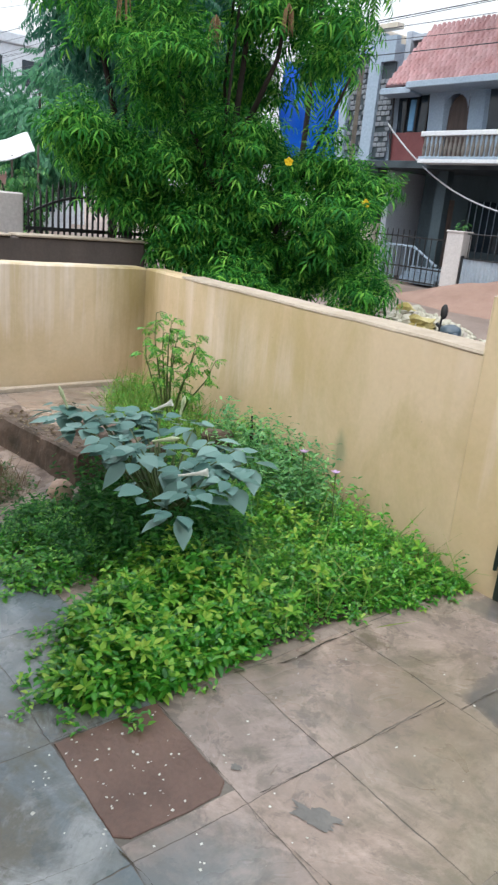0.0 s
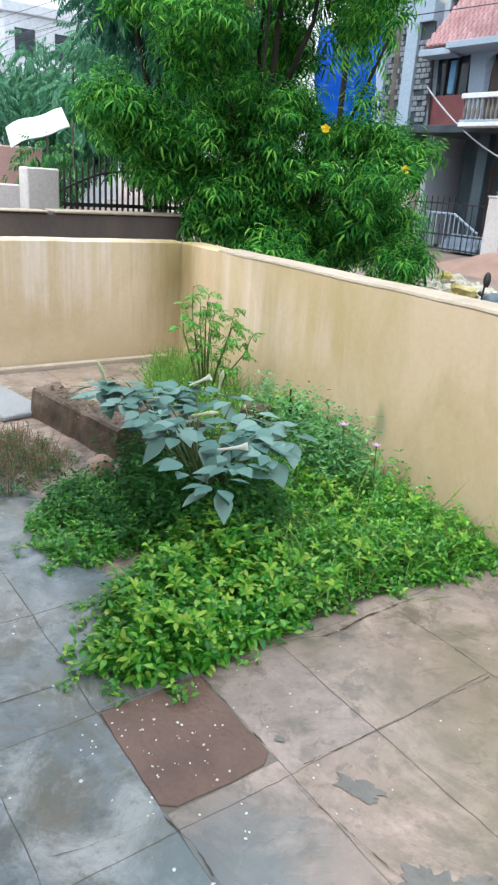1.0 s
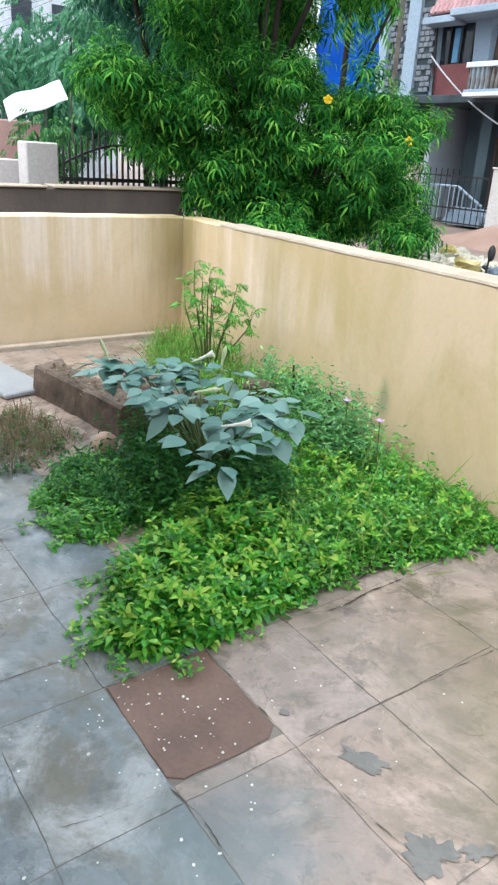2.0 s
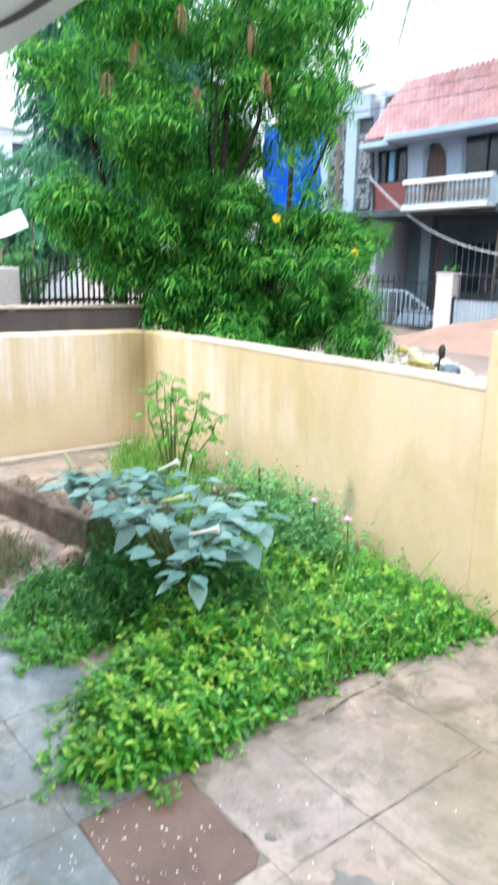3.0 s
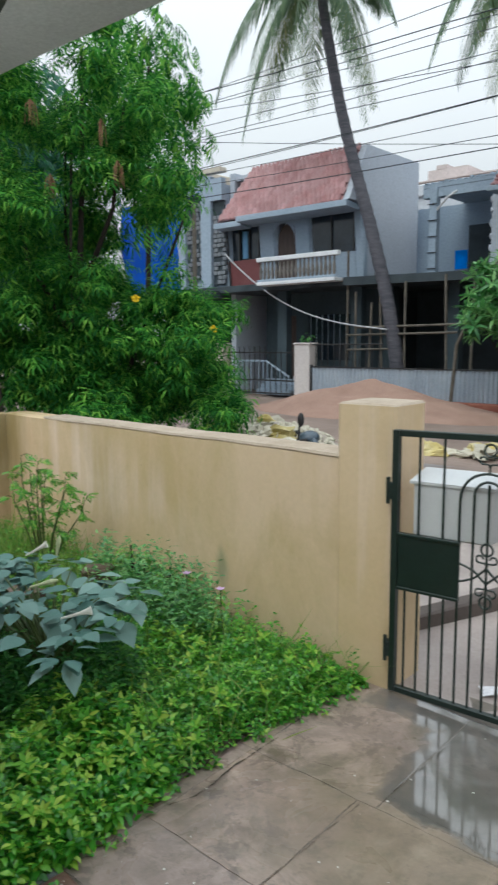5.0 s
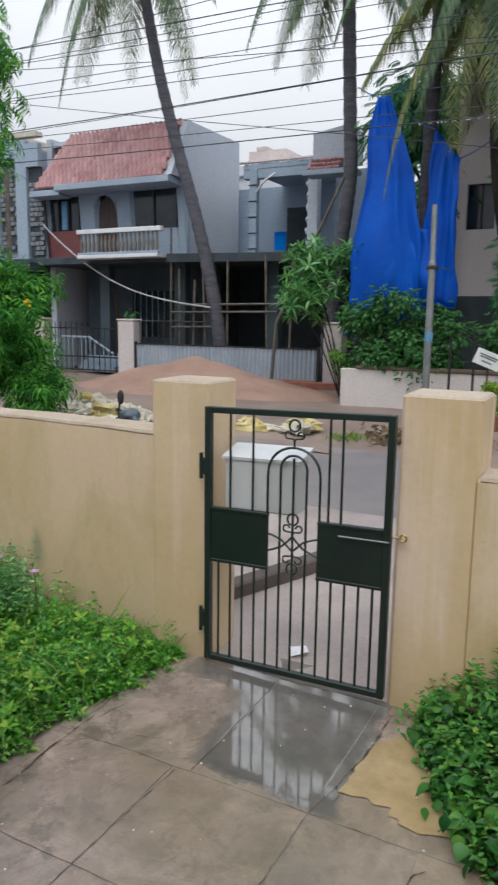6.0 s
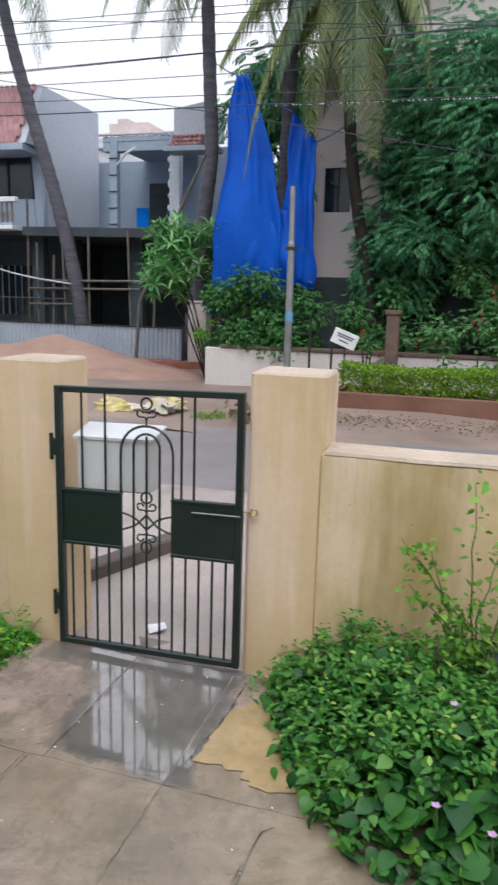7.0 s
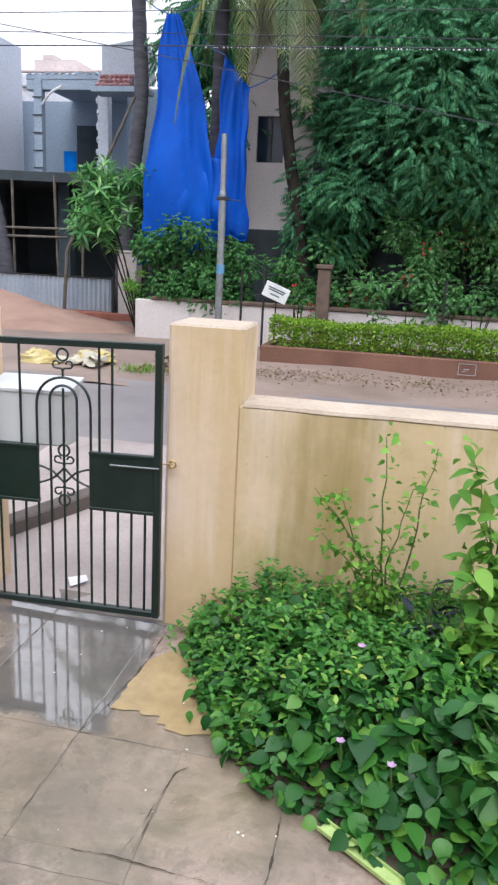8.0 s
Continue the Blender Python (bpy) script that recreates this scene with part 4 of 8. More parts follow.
# brick border and stones
def rough_block(name, length, width, height, m, material, label, seed):
    """A worn masonry block with an uneven surface."""
    def fn(u, v):
        ring = ((-0.5, 0), (-0.5, 0.55), (-0.46, 0.93), (-0.40, 1.0), (0.0, 1.0), (0.40, 1.0), (0.46, 0.93), (0.5, 0.55), (0.5, 0))
        j = v * (len(ring) - 1)
        i = min(int(j), len(ring) - 2)
        y = ring[i][0] + (ring[i + 1][0] - ring[i][0]) * (j - i)
        z = ring[i][1] + (ring[i + 1][1] - ring[i][1]) * (j - i)
        p = Vector((length * (u - 0.5), width * y, height * z))
        o = 0.016 * noise.noise(p * 6 + Vector((seed, 0, 0))) + 0.008 * noise.noise(p * 19)
        return p + Vector((0, y * o * 2, o if z > 0.5 else 0))
    s = Shape().sheet(fn, 40, 16)
    for u in (0, 40):
        ids = [j * 41 + u for j in range(17)]
        s.f.append(tuple(ids if u == 0 else ids[::-1]))
    ob = solo(name, s, material, label, "kerb")
    ob.matrix_basis = m
    return ob


rough_block("bed_kerb", 0.98, 0.22, 0.2, pose(-4.17, 1.84, 0, 0, 0, 9), M_KERB, "low brown mud-plastered kerb of the bed", 1)
rough_block("bed_kerb", 0.85, 0.2, 0.22, pose(-3.95, 2.18, 0, 0, 0, 8), M_KERB, "dark brown kerb half hidden by leaves", 5)
solo("pale_slab", Shape().box(-0.42, 0.42, -0.16, 0.16, 0, 0.035, 0.008, pose(-5.02, 1.55, 0.004, 0, 0, 9)), M_PALESLAB, "pale grey stone slab lying on the floor", "stone slab")
solo("round_stone", Shape().lump((-3.52, 1.66, 0.06), (0.075, 0.07, 0.06), 0.2, 2), M_STONE, "rounded pinkish stone at the bed edge", "stone", smooth=True)
solo("stone_block", Shape().box(-0.1, 0.1, -0.05, 0.05, 0, 0.22, 0.02, pose(-3.55, 2.72, 0.05, 8, -6, 25)), M_LATERITE, "dark upright stone among the weeds", "stone")
strip = thing("plastic_strip", "lime green plastic channel lying under the creepers", "plastic strip", at=(0.15, 1.845, 0.0))
part("base", Shape().box(-0.14, 0.14, -0.022, 0.022, 0.012, 0.016, 0.001, pose(0, 0, 0, 0, 2, -33)), M_LIMESTICK, strip)
for y in (-0.021, 0.021):
    part("edge", Shape().box(-0.14, 0.14, y - 0.002, y + 0.002, 0.015, 0.028, 0.001, pose(0, 0, 0, 0, 2, -33)), M_LIMESTICK, strip)
solo("paper_scrap", Shape().sheet(lambda u, v: (-1.38 + 0.05 * u + 0.07 * v, 3.2 - 0.12 * u * 0.6 + 0.05 * v, 0.012 + 0.02 * u * v + 0.008 * math.sin(5 * u)), 5, 4, 0.002), M_PAPER,
     "crumpled white paper scrap lying outside the gate", "paper")


# ---- vinyl banner used as an awning ----
def awning(u, v):
    x, y = -3.95 + 3.3 * u, -2.49 + 3.67 * v
    return x, y, 2.582 - 0.30 * v - 0.015 * math.sin(math.pi * u) * v * v + 0.012 * math.sin(9 * u + 2 * v) * v


ban = thing("banner_awning", "grey vinyl banner with black curved print hung as awning", "awning")
part("sheet", Shape().sheet(awning, 60, 24, 0.006), M_BANNER, ban, "", True)


def awning_at(x, y):
    x, y = x - 0.05, y + 0.05
    p = awning((x + 3.95) / 3.3, (y + 2.49) / 3.67)
    return Vector((x, y, p[2] - 0.012))


def band(pts, w0, w1, material, label, lower=0.0):
    n = 26
    vs, fs = [], []
    for i in range(n + 1):
        t = i / n
        a, b, c = (Vector(p) for p in pts)
        p = a * (1 - t) ** 2 + b * 2 * t * (1 - t) + c * t * t
        d = ((b - a) * (1 - t) + (c - b) * t).normalized()
        w = (w0 + (w1 - w0) * t) * (0.6 + 0.4 * math.sin(math.pi * t))
        q = Vector((-d.y, d.x)) * w
        for s in (1, -1):
            r = p + q * s
            vs.append(awning_at(r.x, r.y) - Vector((0, 0, lower)))
        if i:
            fs.append((2 * i - 2, 2 * i - 1, 2 * i + 1, 2 * i))
    part("printed_band", Shape().add(vs, fs), material, ban, label)


band([(-2.75, 0.98), (-1.95, 1.16), (-1.2, 0.84)], 0.018, 0.018, M_BANNERINK, "black printed curve")
band([(-2.45, 0.93), (-1.95, 0.90), (-1.35, 0.72)], 0.017, 0.018, M_BANNERINK, "black printed curve")
band([(-2.3, 0.84), (-1.85, 0.82), (-1.25, 0.64)], 0.014, 0.018, M_BANNERINK, "black printed curve")
band([(-1.98, 0.73), (-1.7, 0.73), (-1.4, 0.62)], 0.01, 0.01, M_BANNERINK, "thin black printed curve")
band([(-1.79, 0.815), (-1.86, 0.835), (-1.93, 0.86)], 0.02, 0.012, M_WHITETRIM, "white printed streak", 0.004)
band([(-1.8, 0.86), (-1.88, 0.885), (-1.98, 0.91)], 0.016, 0.012, M_WHITETRIM, "white printed streak", 0.004)


# ---- across the street ----
def slab_of(x0, x1, y0, y1, z0, z1, c=0.01):
    return Shape().box(x0, x1, y0, y1, z0, z1, c)


def build_house():
    h = thing("house", "grey-blue two-storey house with red tiled front roof", "house", at=(-13.6, 19.0, 0))
    O = Vector((-13.6, 19.0, 0))

    def lift(p):
        """The upper storey stands a little higher, its wall a little to one side."""
        x, y, z = p
        if z > 3.3:
            z += 0.10 * (z - 3.3) if z < 5.1 else 0.18 - 0.04 * (z - 5.1)
            x -= 0.15 if 17.3 < y < 17.62 and x > -16.2 and z < 5.6 else 0.0
        return Vector((x, y, z))

    def bit(name, s, m, label="", parent=None):
        s.v = [tuple(lift(p) - O) for p in s.v]
        return part(name, s, m, parent or h, label)

    def split(s, m, label=""):
        for k in range(0, len(s.v), 8):
            bit("wall", Shape().add(s.v[k:k + 8], [tuple(i - k for i in f) for f in s.f if k <= f[0] < k + 8]), m, label)

    # walls with openings: upper front wall at y 17.5
    F, T = 17.5, 0.2
    up = Shape()
    up.box(-16.25, -16.05, F, F + T, 3.3, 5.2).box(-14.75, -14.22, F, F + T, 3.3, 5.2).box(-13.38, -12.9, F, F + T, 3.3, 5.2).box(-11.3, -11.1, F, F + T, 3.3, 5.2)
    up.box(-14.22, -13.38, F, F + T, 4.95, 5.2).box(-12.9, -11.3, F, F + T, 4.97, 5.2).box(-12.9, -11.3, F, F + T, 3.3, 4.0).box(-14.22, -13.38, F, F + T, 3.3, 3.36).box(-16.05, -14.75, F, F + T, 4.95, 5.2)
    split(up, M_GREYPLASTER)
    bit("wall", Shape().box(-11.3, -11.1, 17.7, 20.5, 3.3, 6.75), M_GREYPALE, "pale plain side wall")
    bit("wall", Shape().add([(-11.099, 16.75, 5.15), (-11.099, 17.7, 5.15), (-11.099, 17.7, 6.75), (-11.099, 17.62, 6.75),
                             (-11.3, 16.75, 5.15), (-11.3, 17.7, 5.15), (-11.3, 17.7, 6.75), (-11.3, 17.62, 6.75)],
                            [(0, 1, 2, 3), (7, 6, 5, 4), (0, 3, 7, 4), (3, 2, 6, 7), (1, 0, 4, 5)]), M_GREYPALE, "pale gable cheek")
    bit("wall", Shape().box(-16.25, -11.3, 20.3, 20.5, 0, 6.75), M_GREYPALE)
    bit("wall", Shape().box(-16.25, -16.05, 17.7, 20.3, 0, 6.75), M_GREYPALE)
    bit("roof_slab", Shape().box(-16.25, -11.3, 17.75, 20.3, 6.5, 6.65), M_GREYPALE)
    # tiled mansard
    roof = bit("roof", Shape().add([(-16.1, 16.95, 5.1), (-11.3, 16.7, 5.1), (-11.3, 17.65, 6.72), (-15.25, 17.75, 6.72), (-16.1, 17.6, 5.1), (-11.3, 17.6, 5.1)],
                                   [(0, 1, 2, 3), (0, 3, 4), (0, 4, 5, 1)]), M_ROOFTILE, "steep red clay tile slope")
    tile = mesh_of("roof_tile", Shape().add([(-0.12, 0, 0), (-0.06, -0.02, 0.055), (0.06, -0.02, 0.055), (0.12, 0, 0), (-0.12, 0.13, 0.20), (-0.06, 0.115, 0.255), (0.06, 0.115, 0.255), (0.12, 0.13, 0.20), (-0.12, 0.02, -0.01), (0.12, 0.02, -0.01)],
                                            [(0, 1, 5, 4), (1, 2, 6, 5), (2, 3, 7, 6), (0, 8, 9, 3, 2, 1)]), M_ROOFTILE)
    for r in range(10):
        for c in range(29):
            x = -15.98 + 0.162 * c + 0.08 * (r % 2)
            if x > -11.35 or x < -15.98 + 0.078 * r:
                continue
            t = part("roof_tile", tile, None, roof)
            f = (x + 16.1) / 4.8
            y = 16.95 - 0.25 * f + (0.80 + 0.15 * f) * r / 10.0 - 0.03
            t.matrix_basis = pose(x - O.x, y - O.y, 5.29 + 0.158 * r + 0.005 * ((r * 5 + c * 3) % 4), 9, 0, -3) @ Matrix.Diagonal((0.68, 0.8, 0.81, 1))
    bit("eave", slab_of(-15.05, -11.1, 16.62, 17.5, 4.97, 5.12), M_GREYPLASTER, "projecting eave slab")
    bit("eave", slab_of(-16.2, -15.05, 16.85, 17.5, 4.9, 5.05), M_GREYPLASTER, "lower eave slab")
    # openings
    bit("window", Shape().add([(-14.22, F + 0.12, 3.36), (-13.38, F + 0.12, 3.36)] + [(-13.8 + 0.42 * math.cos(radians(a)), F + 0.12, 4.5 + 0.42 * math.sin(radians(a))) for a in range(0, 181, 15)], [tuple(range(15))]), M_DOORWOOD, "dark red arched door")
    arch_fill = Shape()
    for sx in (-1, 1):
        pts = [(-13.8 + sx * 0.42, F + 0.02, 4.95)] + [(-13.8 + sx * 0.42 * math.cos(radians(a)), F + 0.02, 4.5 + 0.42 * math.sin(radians(a))) for a in range(0, 91, 15)] + [(-13.8, F + 0.02, 4.95)]
        arch_fill.add(pts, [tuple(range(len(pts)))])
    bit("wall", arch_fill, M_GREYPLASTER)
    w = bit("window", Shape().box(-12.9, -11.3, F + 0.1, F + 0.13, 4.0, 4.97), M_GLASS, "wide dark window")
    for x in (-12.9, -12.1, -11.34):
        bit("frame", Shape().box(x, x + 0.05, F + 0.05, F + 0.1, 4.0, 4.97), M_IRON, "", w)
    w = bit("window", Shape().box(-16.05, -14.75, F + 0.1, F + 0.13, 4.05, 4.95), M_GLASS, "bluish glazed corner window")
    for x in (-16.05, -15.6, -15.2, -14.8):
        bit("frame", Shape().box(x, x + 0.05, F + 0.03, F + 0.1, 4.05, 4.95), M_IRON, "", w)
    bit("curtain", Shape().box(-15.45, -15.25, F + 0.06, F + 0.09, 4.1, 4.85), M_BLUEPAINT, "blue curtain", w)
    bit("panel", Shape().box(-16.05, -14.75, F - 0.02, F + 0.1, 3.3, 4.05), M_REDPANEL, "dull red parapet panel")
    bit("down_pipe", Shape().tube([(-16.0, 17.42, 3.3), (-16.0, 17.42, 4.9)], 0.03, 6), M_IRON)
    # balcony
    bal = bit("balcony", slab_of(-14.1, -11.35, 16.45, 17.5, 3.2, 3.3), M_WHITETRIM, "white-edged balcony slab")
    bit("top_rail", slab_of(-14.1, -11.25, 16.45, 16.6, 3.82, 3.93), M_WHITETRIM, "white balcony rail", bal)
    bit("bottom_rail", slab_of(-14.1, -11.35, 16.47, 16.58, 3.3, 3.36), M_GREYPLASTER, "", bal)
    for i in range(19):
        x = -13.98 + i * 0.143
        bit("baluster", Shape().tube([(x, 16.53, 3.36), (x, 16.53, 3.45), (x, 16.53, 3.55), (x, 16.53, 3.7), (x, 16.53, 3.83)], [0.03, 0.045, 0.05, 0.028, 0.035], 7), M_BALUSTER, "", bal)
    # floor slab and ground storey; dark teal colours hold the porch shade
    bit("floor_slab", slab_of(-18.3, -11.2, 16.9, 20.3, 3.1, 3.3), M_SHADECONC, "dark projecting floor slab")
    bit("canopy_beam", slab_of(-18.2, -16.0, 16.55, 17.4, 2.95, 3.18), M_SHADECONC, "dark concrete porch beam")
    G = 18.7
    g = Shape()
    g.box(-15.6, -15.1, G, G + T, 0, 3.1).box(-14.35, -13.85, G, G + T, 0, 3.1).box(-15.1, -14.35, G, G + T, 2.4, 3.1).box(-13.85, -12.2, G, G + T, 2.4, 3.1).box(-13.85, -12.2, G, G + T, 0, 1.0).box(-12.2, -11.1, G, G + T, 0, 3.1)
    split(g, M_DUSKY, "ground-floor wall with shade in its colour")
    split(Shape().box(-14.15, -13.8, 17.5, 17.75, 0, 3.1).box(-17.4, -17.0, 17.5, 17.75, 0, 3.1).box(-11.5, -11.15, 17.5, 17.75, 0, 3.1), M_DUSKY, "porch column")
    split(Shape().box(-18.2, -15.6, 20.3, 20.5, 0, 3.1).box(-11.3, -11.1, 18.9, 21, 0, 3.1).box(-18.4, -18.2, 17.3, 21, 0, 3.1), M_SHADECONC, "porch back wall with shade in its colour")
    d = bit("door", Shape().box(-15.1, -14.35, G + 0.08, G + 0.13, 0.45, 2.4), M_DOORWOOD, "dark brown wooden front door")
    bit("door_panel", Shape().box(-14.98, -14.47, G + 0.06, G + 0.08, 1.55, 2.25, 0.01), M_DOORWOOD, "", d)
    bit("door_panel", Shape().box(-14.98, -14.47, G + 0.06, G + 0.08, 0.6, 1.4, 0.01), M_DOORWOOD, "", d)
    w = bit("window", Shape().box(-13.85, -12.2, G + 0.1, G + 0.13, 1.0, 2.4), M_GLASS, "barred ground-floor window")
    for i in range(8):
        x = -13.8 + i * 0.22
        bit("window_bar", Shape().tube([(x, G + 0.05, 1.0), (x, G + 0.05, 2.4)], 0.014, 5), M_GREYPLASTER, "", w)
    # steps with sloping balustrade
    for i in range(3):
        bit("step", slab_of(-14.5, -13.2, 16.9 + 0.2 * i, 17.5, 0.15 * i, 0.15 * (i + 1)), M_GREYPLASTER)
    st = bit("stair_rail", Shape().tube([(-15.2, 16.9, 1.0), (-14.1, 16.9, 1.0), (-13.1, 16.75, 0.55)], 0.035, 6), M_GREYPLASTER, "pale sloping stair balustrade")
    for i in range(13):
        x = -15.2 + i * 0.165
        z = 1.0 if x < -14.1 else 1.0 - (x + 14.1) * 0.45
        bit("baluster", Shape().tube([(x, 16.88, 0.0), (x, 16.88, z)], 0.022, 5), M_GREYPLASTER, "", st)
    # stone lattice wing
    split(Shape().box(-18.45, -17.95, 17.3, 17.5, 3.3, 6.95).box(-17.2, -16.75, 17.3, 17.5, 3.3, 6.7).box(-17.95, -17.2, 17.3, 17.5, 6.2, 6.8).box(-16.75, -16.25, 17.3, 17.5, 5.9, 6.6).box(-18.45, -16.26, 17.5, 20.3, 3.3, 6.4), M_GREYPLASTER, "pale wing wall beside the stone lattice")
    stone = mesh_of("stone", Shape().box(-0.085, 0.085, -0.03, 0.03, -0.06, 0.06, 0.012), M_CONCRETE)
    lat = bit("lattice", Shape().box(-17.95, -17.2, 17.42, 17.46, 3.6, 6.2).box(-16.75, -16.25, 17.42, 17.46, 3.4, 5.9), M_SHADECONC, "rough stone lattice panel")
    srnd = random.Random(5)
    for x0, nx, z0, nz in ((-17.87, 4, 3.7, 17), (-16.66, 3, 3.5, 16)):
        for r in range(nz):
            for c in range(nx):
                if srnd.random() < 0.3:
                    continue
                q = part("stone", stone, None, lat)
                q.matrix_basis = pose(x0 + 0.19 * c + 0.05 * (r % 2) - O.x, 17.39 + 0.02 * srnd.random() - O.y, z0 + 0.145 * r)
    bit("parapet", slab_of(-18.5, -16.3, 17.3, 17.6, 6.8, 6.95), M_BEIGE)
    return h


build_house()

bh = thing("building_shell", "half-built grey concrete house shell with open rooms", "building", at=(-8.2, 18.5, 0))
BO = Vector((-8.5, 18.5, 0))


def bbit(name, s, m, label="", parent=None):
    s.v = [tuple(Vector(p) - BO) for p in s.v]
    return part(name, s, m, parent or bh, label)


for x0, x1, z0, z1 in ((-12.3, -10.38, 3.3, 5.6), (-10.0, -6.2, 3.3, 5.6), (-10.38, -10.0, 3.3, 3.72), (-10.38, -10.0, 4.25, 5.6)):
    bbit("wall", Shape().box(x0, x1, 21.0, 21.2, z0, z1), M_GREYPLASTER, "bare grey back wall")
bbit("roof_slab", slab_of(-10.1, -7.85, 18.35, 21.2, 5.6, 5.73), M_GREYPLASTER, "broken concrete roof slab")
bbit("beam", slab_of(-10.1, -7.85, 18.36, 18.6, 5.36, 5.6), M_GREYPLASTER, "rough front beam")
erng = random.Random(4)
for i in range(12):
    bbit("rubble_edge", Shape().lump((-10.0 + 0.18 * i, 18.4, 5.73), (erng.uniform(0.05, 0.13), 0.08, erng.uniform(0.02, 0.06)), 0.6, i, 6, 4), M_GREYPLASTER)
bbit("column", slab_of(-9.88, -9.66, 18.3, 18.5, 3.3, 5.6), M_GREYPLASTER, "rough concrete column")
for i in range(5):
    bbit("rebar_tie", Shape().tube([(-9.9, 18.28, 3.5 + 0.42 * i), (-9.64, 18.28, 3.5 + 0.42 * i)], 0.014, 5), M_IRON)
bbit("column", slab_of(-8.1, -7.82, 18.2, 18.42, 3.3, 5.6), M_GREYPALE, "rough concrete column")
for i in range(7):
    bbit("rubble_edge", Shape().lump((-8.11 - 0.02 * (i % 2), 18.25, 3.6 + 0.3 * i), (0.05, 0.06, 0.09), 0.7, 20 + i, 6, 4), M_GREYPALE)
bbit("wall", Shape().box(-7.8, -6.1, 19.4, 19.6, 3.3, 5.6), M_GREYPLASTER, "inner room wall")
bbit("wall", Shape().add([(-7.88, 17.95, 5.4), (-6.6, 17.95, 5.4), (-6.6, 17.95, 6.14), (-7.1, 17.95, 6.36), (-7.88, 17.95, 6.24), (-7.88, 18.15, 5.4), (-6.6, 18.15, 5.4), (-6.6, 18.15, 6.14), (-7.1, 18.15, 6.36), (-7.88, 18.15, 6.24)], [(0, 1, 2, 3, 4), (9, 8, 7, 6, 5), (0, 5, 6, 1), (1, 6, 7, 2), (2, 7, 8, 3), (3, 8, 9, 4), (4, 9, 5, 0)]), M_GREYPALE, "pale parapet block")
bbit("wall", Shape().box(-6.4, -6.2, 17.95, 20, 3.3, 5.4), M_GREYPALE, "pale side wall")
bbit("canopy", slab_of(-7.9, -6.55, 17.35, 17.94, 5.12, 5.24), M_GREYPLASTER, "projecting window canopy")
rt = bbit("canopy_tiles", Shape().add([(-7.88, 17.5, 5.24), (-7.05, 17.5, 5.24), (-7.05, 17.94, 5.62), (-7.88, 17.94, 5.62), (-7.88, 17.94, 5.24), (-7.05, 17.94, 5.24)], [(0, 1, 2, 3), (0, 3, 4), (1, 5, 2)]), M_ROOFTILE, "broken strip of red tiles")
for i in range(7):
    for j in range(3):
        bbit("roof_tile", Shape().lump((-7.82 + 0.12 * i + 0.03 * (j % 2), 17.54 + 0.14 * j, 5.3 + 0.125 * j), (0.06, 0.08, 0.05), 0.3, i + j, 6, 4), M_ROOFTILE, "", rt)
bbit("window", Shape().box(-10.39, -9.99, 20.985, 20.995, 3.71, 4.26), M_BLUESHEET, "small bright blue covered opening")
# a dark panel on the back wall paints the unlit room beyond
bbit("doorway", Shape().box(-9.95, -9.0, 20.94, 20.99, 3.3, 4.95), M_SHADECONC, "inner doorway, a dark panel for its shade")
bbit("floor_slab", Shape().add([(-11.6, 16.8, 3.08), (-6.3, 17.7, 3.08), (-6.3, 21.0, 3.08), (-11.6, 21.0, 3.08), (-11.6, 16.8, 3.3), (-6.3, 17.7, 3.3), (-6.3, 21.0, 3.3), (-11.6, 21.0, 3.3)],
                                 [(3, 2, 1, 0), (4, 5, 6, 7), (0, 1, 5, 4), (1, 2, 6, 5), (2, 3, 7, 6), (3, 0, 4, 7)]), M_SHADECONC, "wet projecting slab with shade in its colour")
# this wall's dark teal is painted shade of the open ground floor
bbit("wall", Shape().box(-11.62, -6.2, 20.6, 20.8, 0, 3.1).box(-6.4, -6.2, 17.5, 20.6, 0, 3.1), M_SHADECONC, "back wall darkened as if unlit")
# columns under the slab, coloured dark teal for the shade there
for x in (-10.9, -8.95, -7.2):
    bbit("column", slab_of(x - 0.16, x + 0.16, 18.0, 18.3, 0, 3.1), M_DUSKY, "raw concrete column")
bbit("drain_pipe", Shape().tube([(-9.6, 18.2, 5.0), (-9.3, 18.1, 5.25), (-9.0, 18.1, 5.4)], 0.03, 6), M_WHITETRIM)
sc = thing("scaffold", "bamboo scaffold poles lashed in front of the shell", "scaffold", at=(-10.0, 17.0, 0))
for i, (x0, x1, z1) in enumerate(((-11.0, -10.95, 2.9), (-10.6, -10.45, 2.6), (-10.15, -10.2, 2.9), (-9.5, -9.45, 3.1), (-8.3, -8.35, 3.2), (-7.7, -7.6, 3.0), (-11.3, -11.2, 4.0))):
    part("pole", Shape().tube([(x0 + 10, 0, 0), (x1 + 10, -0.1, z1)], 0.035, 6), M_WOODPOLE, sc)
for z, x0, x1 in ((1.75, -11.2, -8.0), (1.95, -10.9, -7.9), (1.35, -11.2, -9.6)):
    part("cross_pole", Shape().tube([(x0 + 10, -0.12, z), (x1 + 10, -0.12, z + 0.03)], 0.03, 6), M_WOODPOLE, sc)

# boundary of the opposite plots
def boundary_pillar(x0, x1, y, h, m=M_WHITEWALL):
    p = thing("boundary_pillar", "white painted boundary pillar", "pillar", "boundary pillars", at=(x0, y, -0.08))
    part("shaft", Shape().box(0, x1 - x0, 0, 0.36, 0, h + 0.08, 0.015), m, p)
    part("cap", Shape().box(-0.02, x1 - x0 + 0.02, -0.02, 0.38, h + 0.08, h + 0.13, 0.012), m, p)


boundary_pillar(-12.47, -11.94, 16.15, 1.5)
boundary_pillar(-6.38, -5.93, 16.05, 1.5)
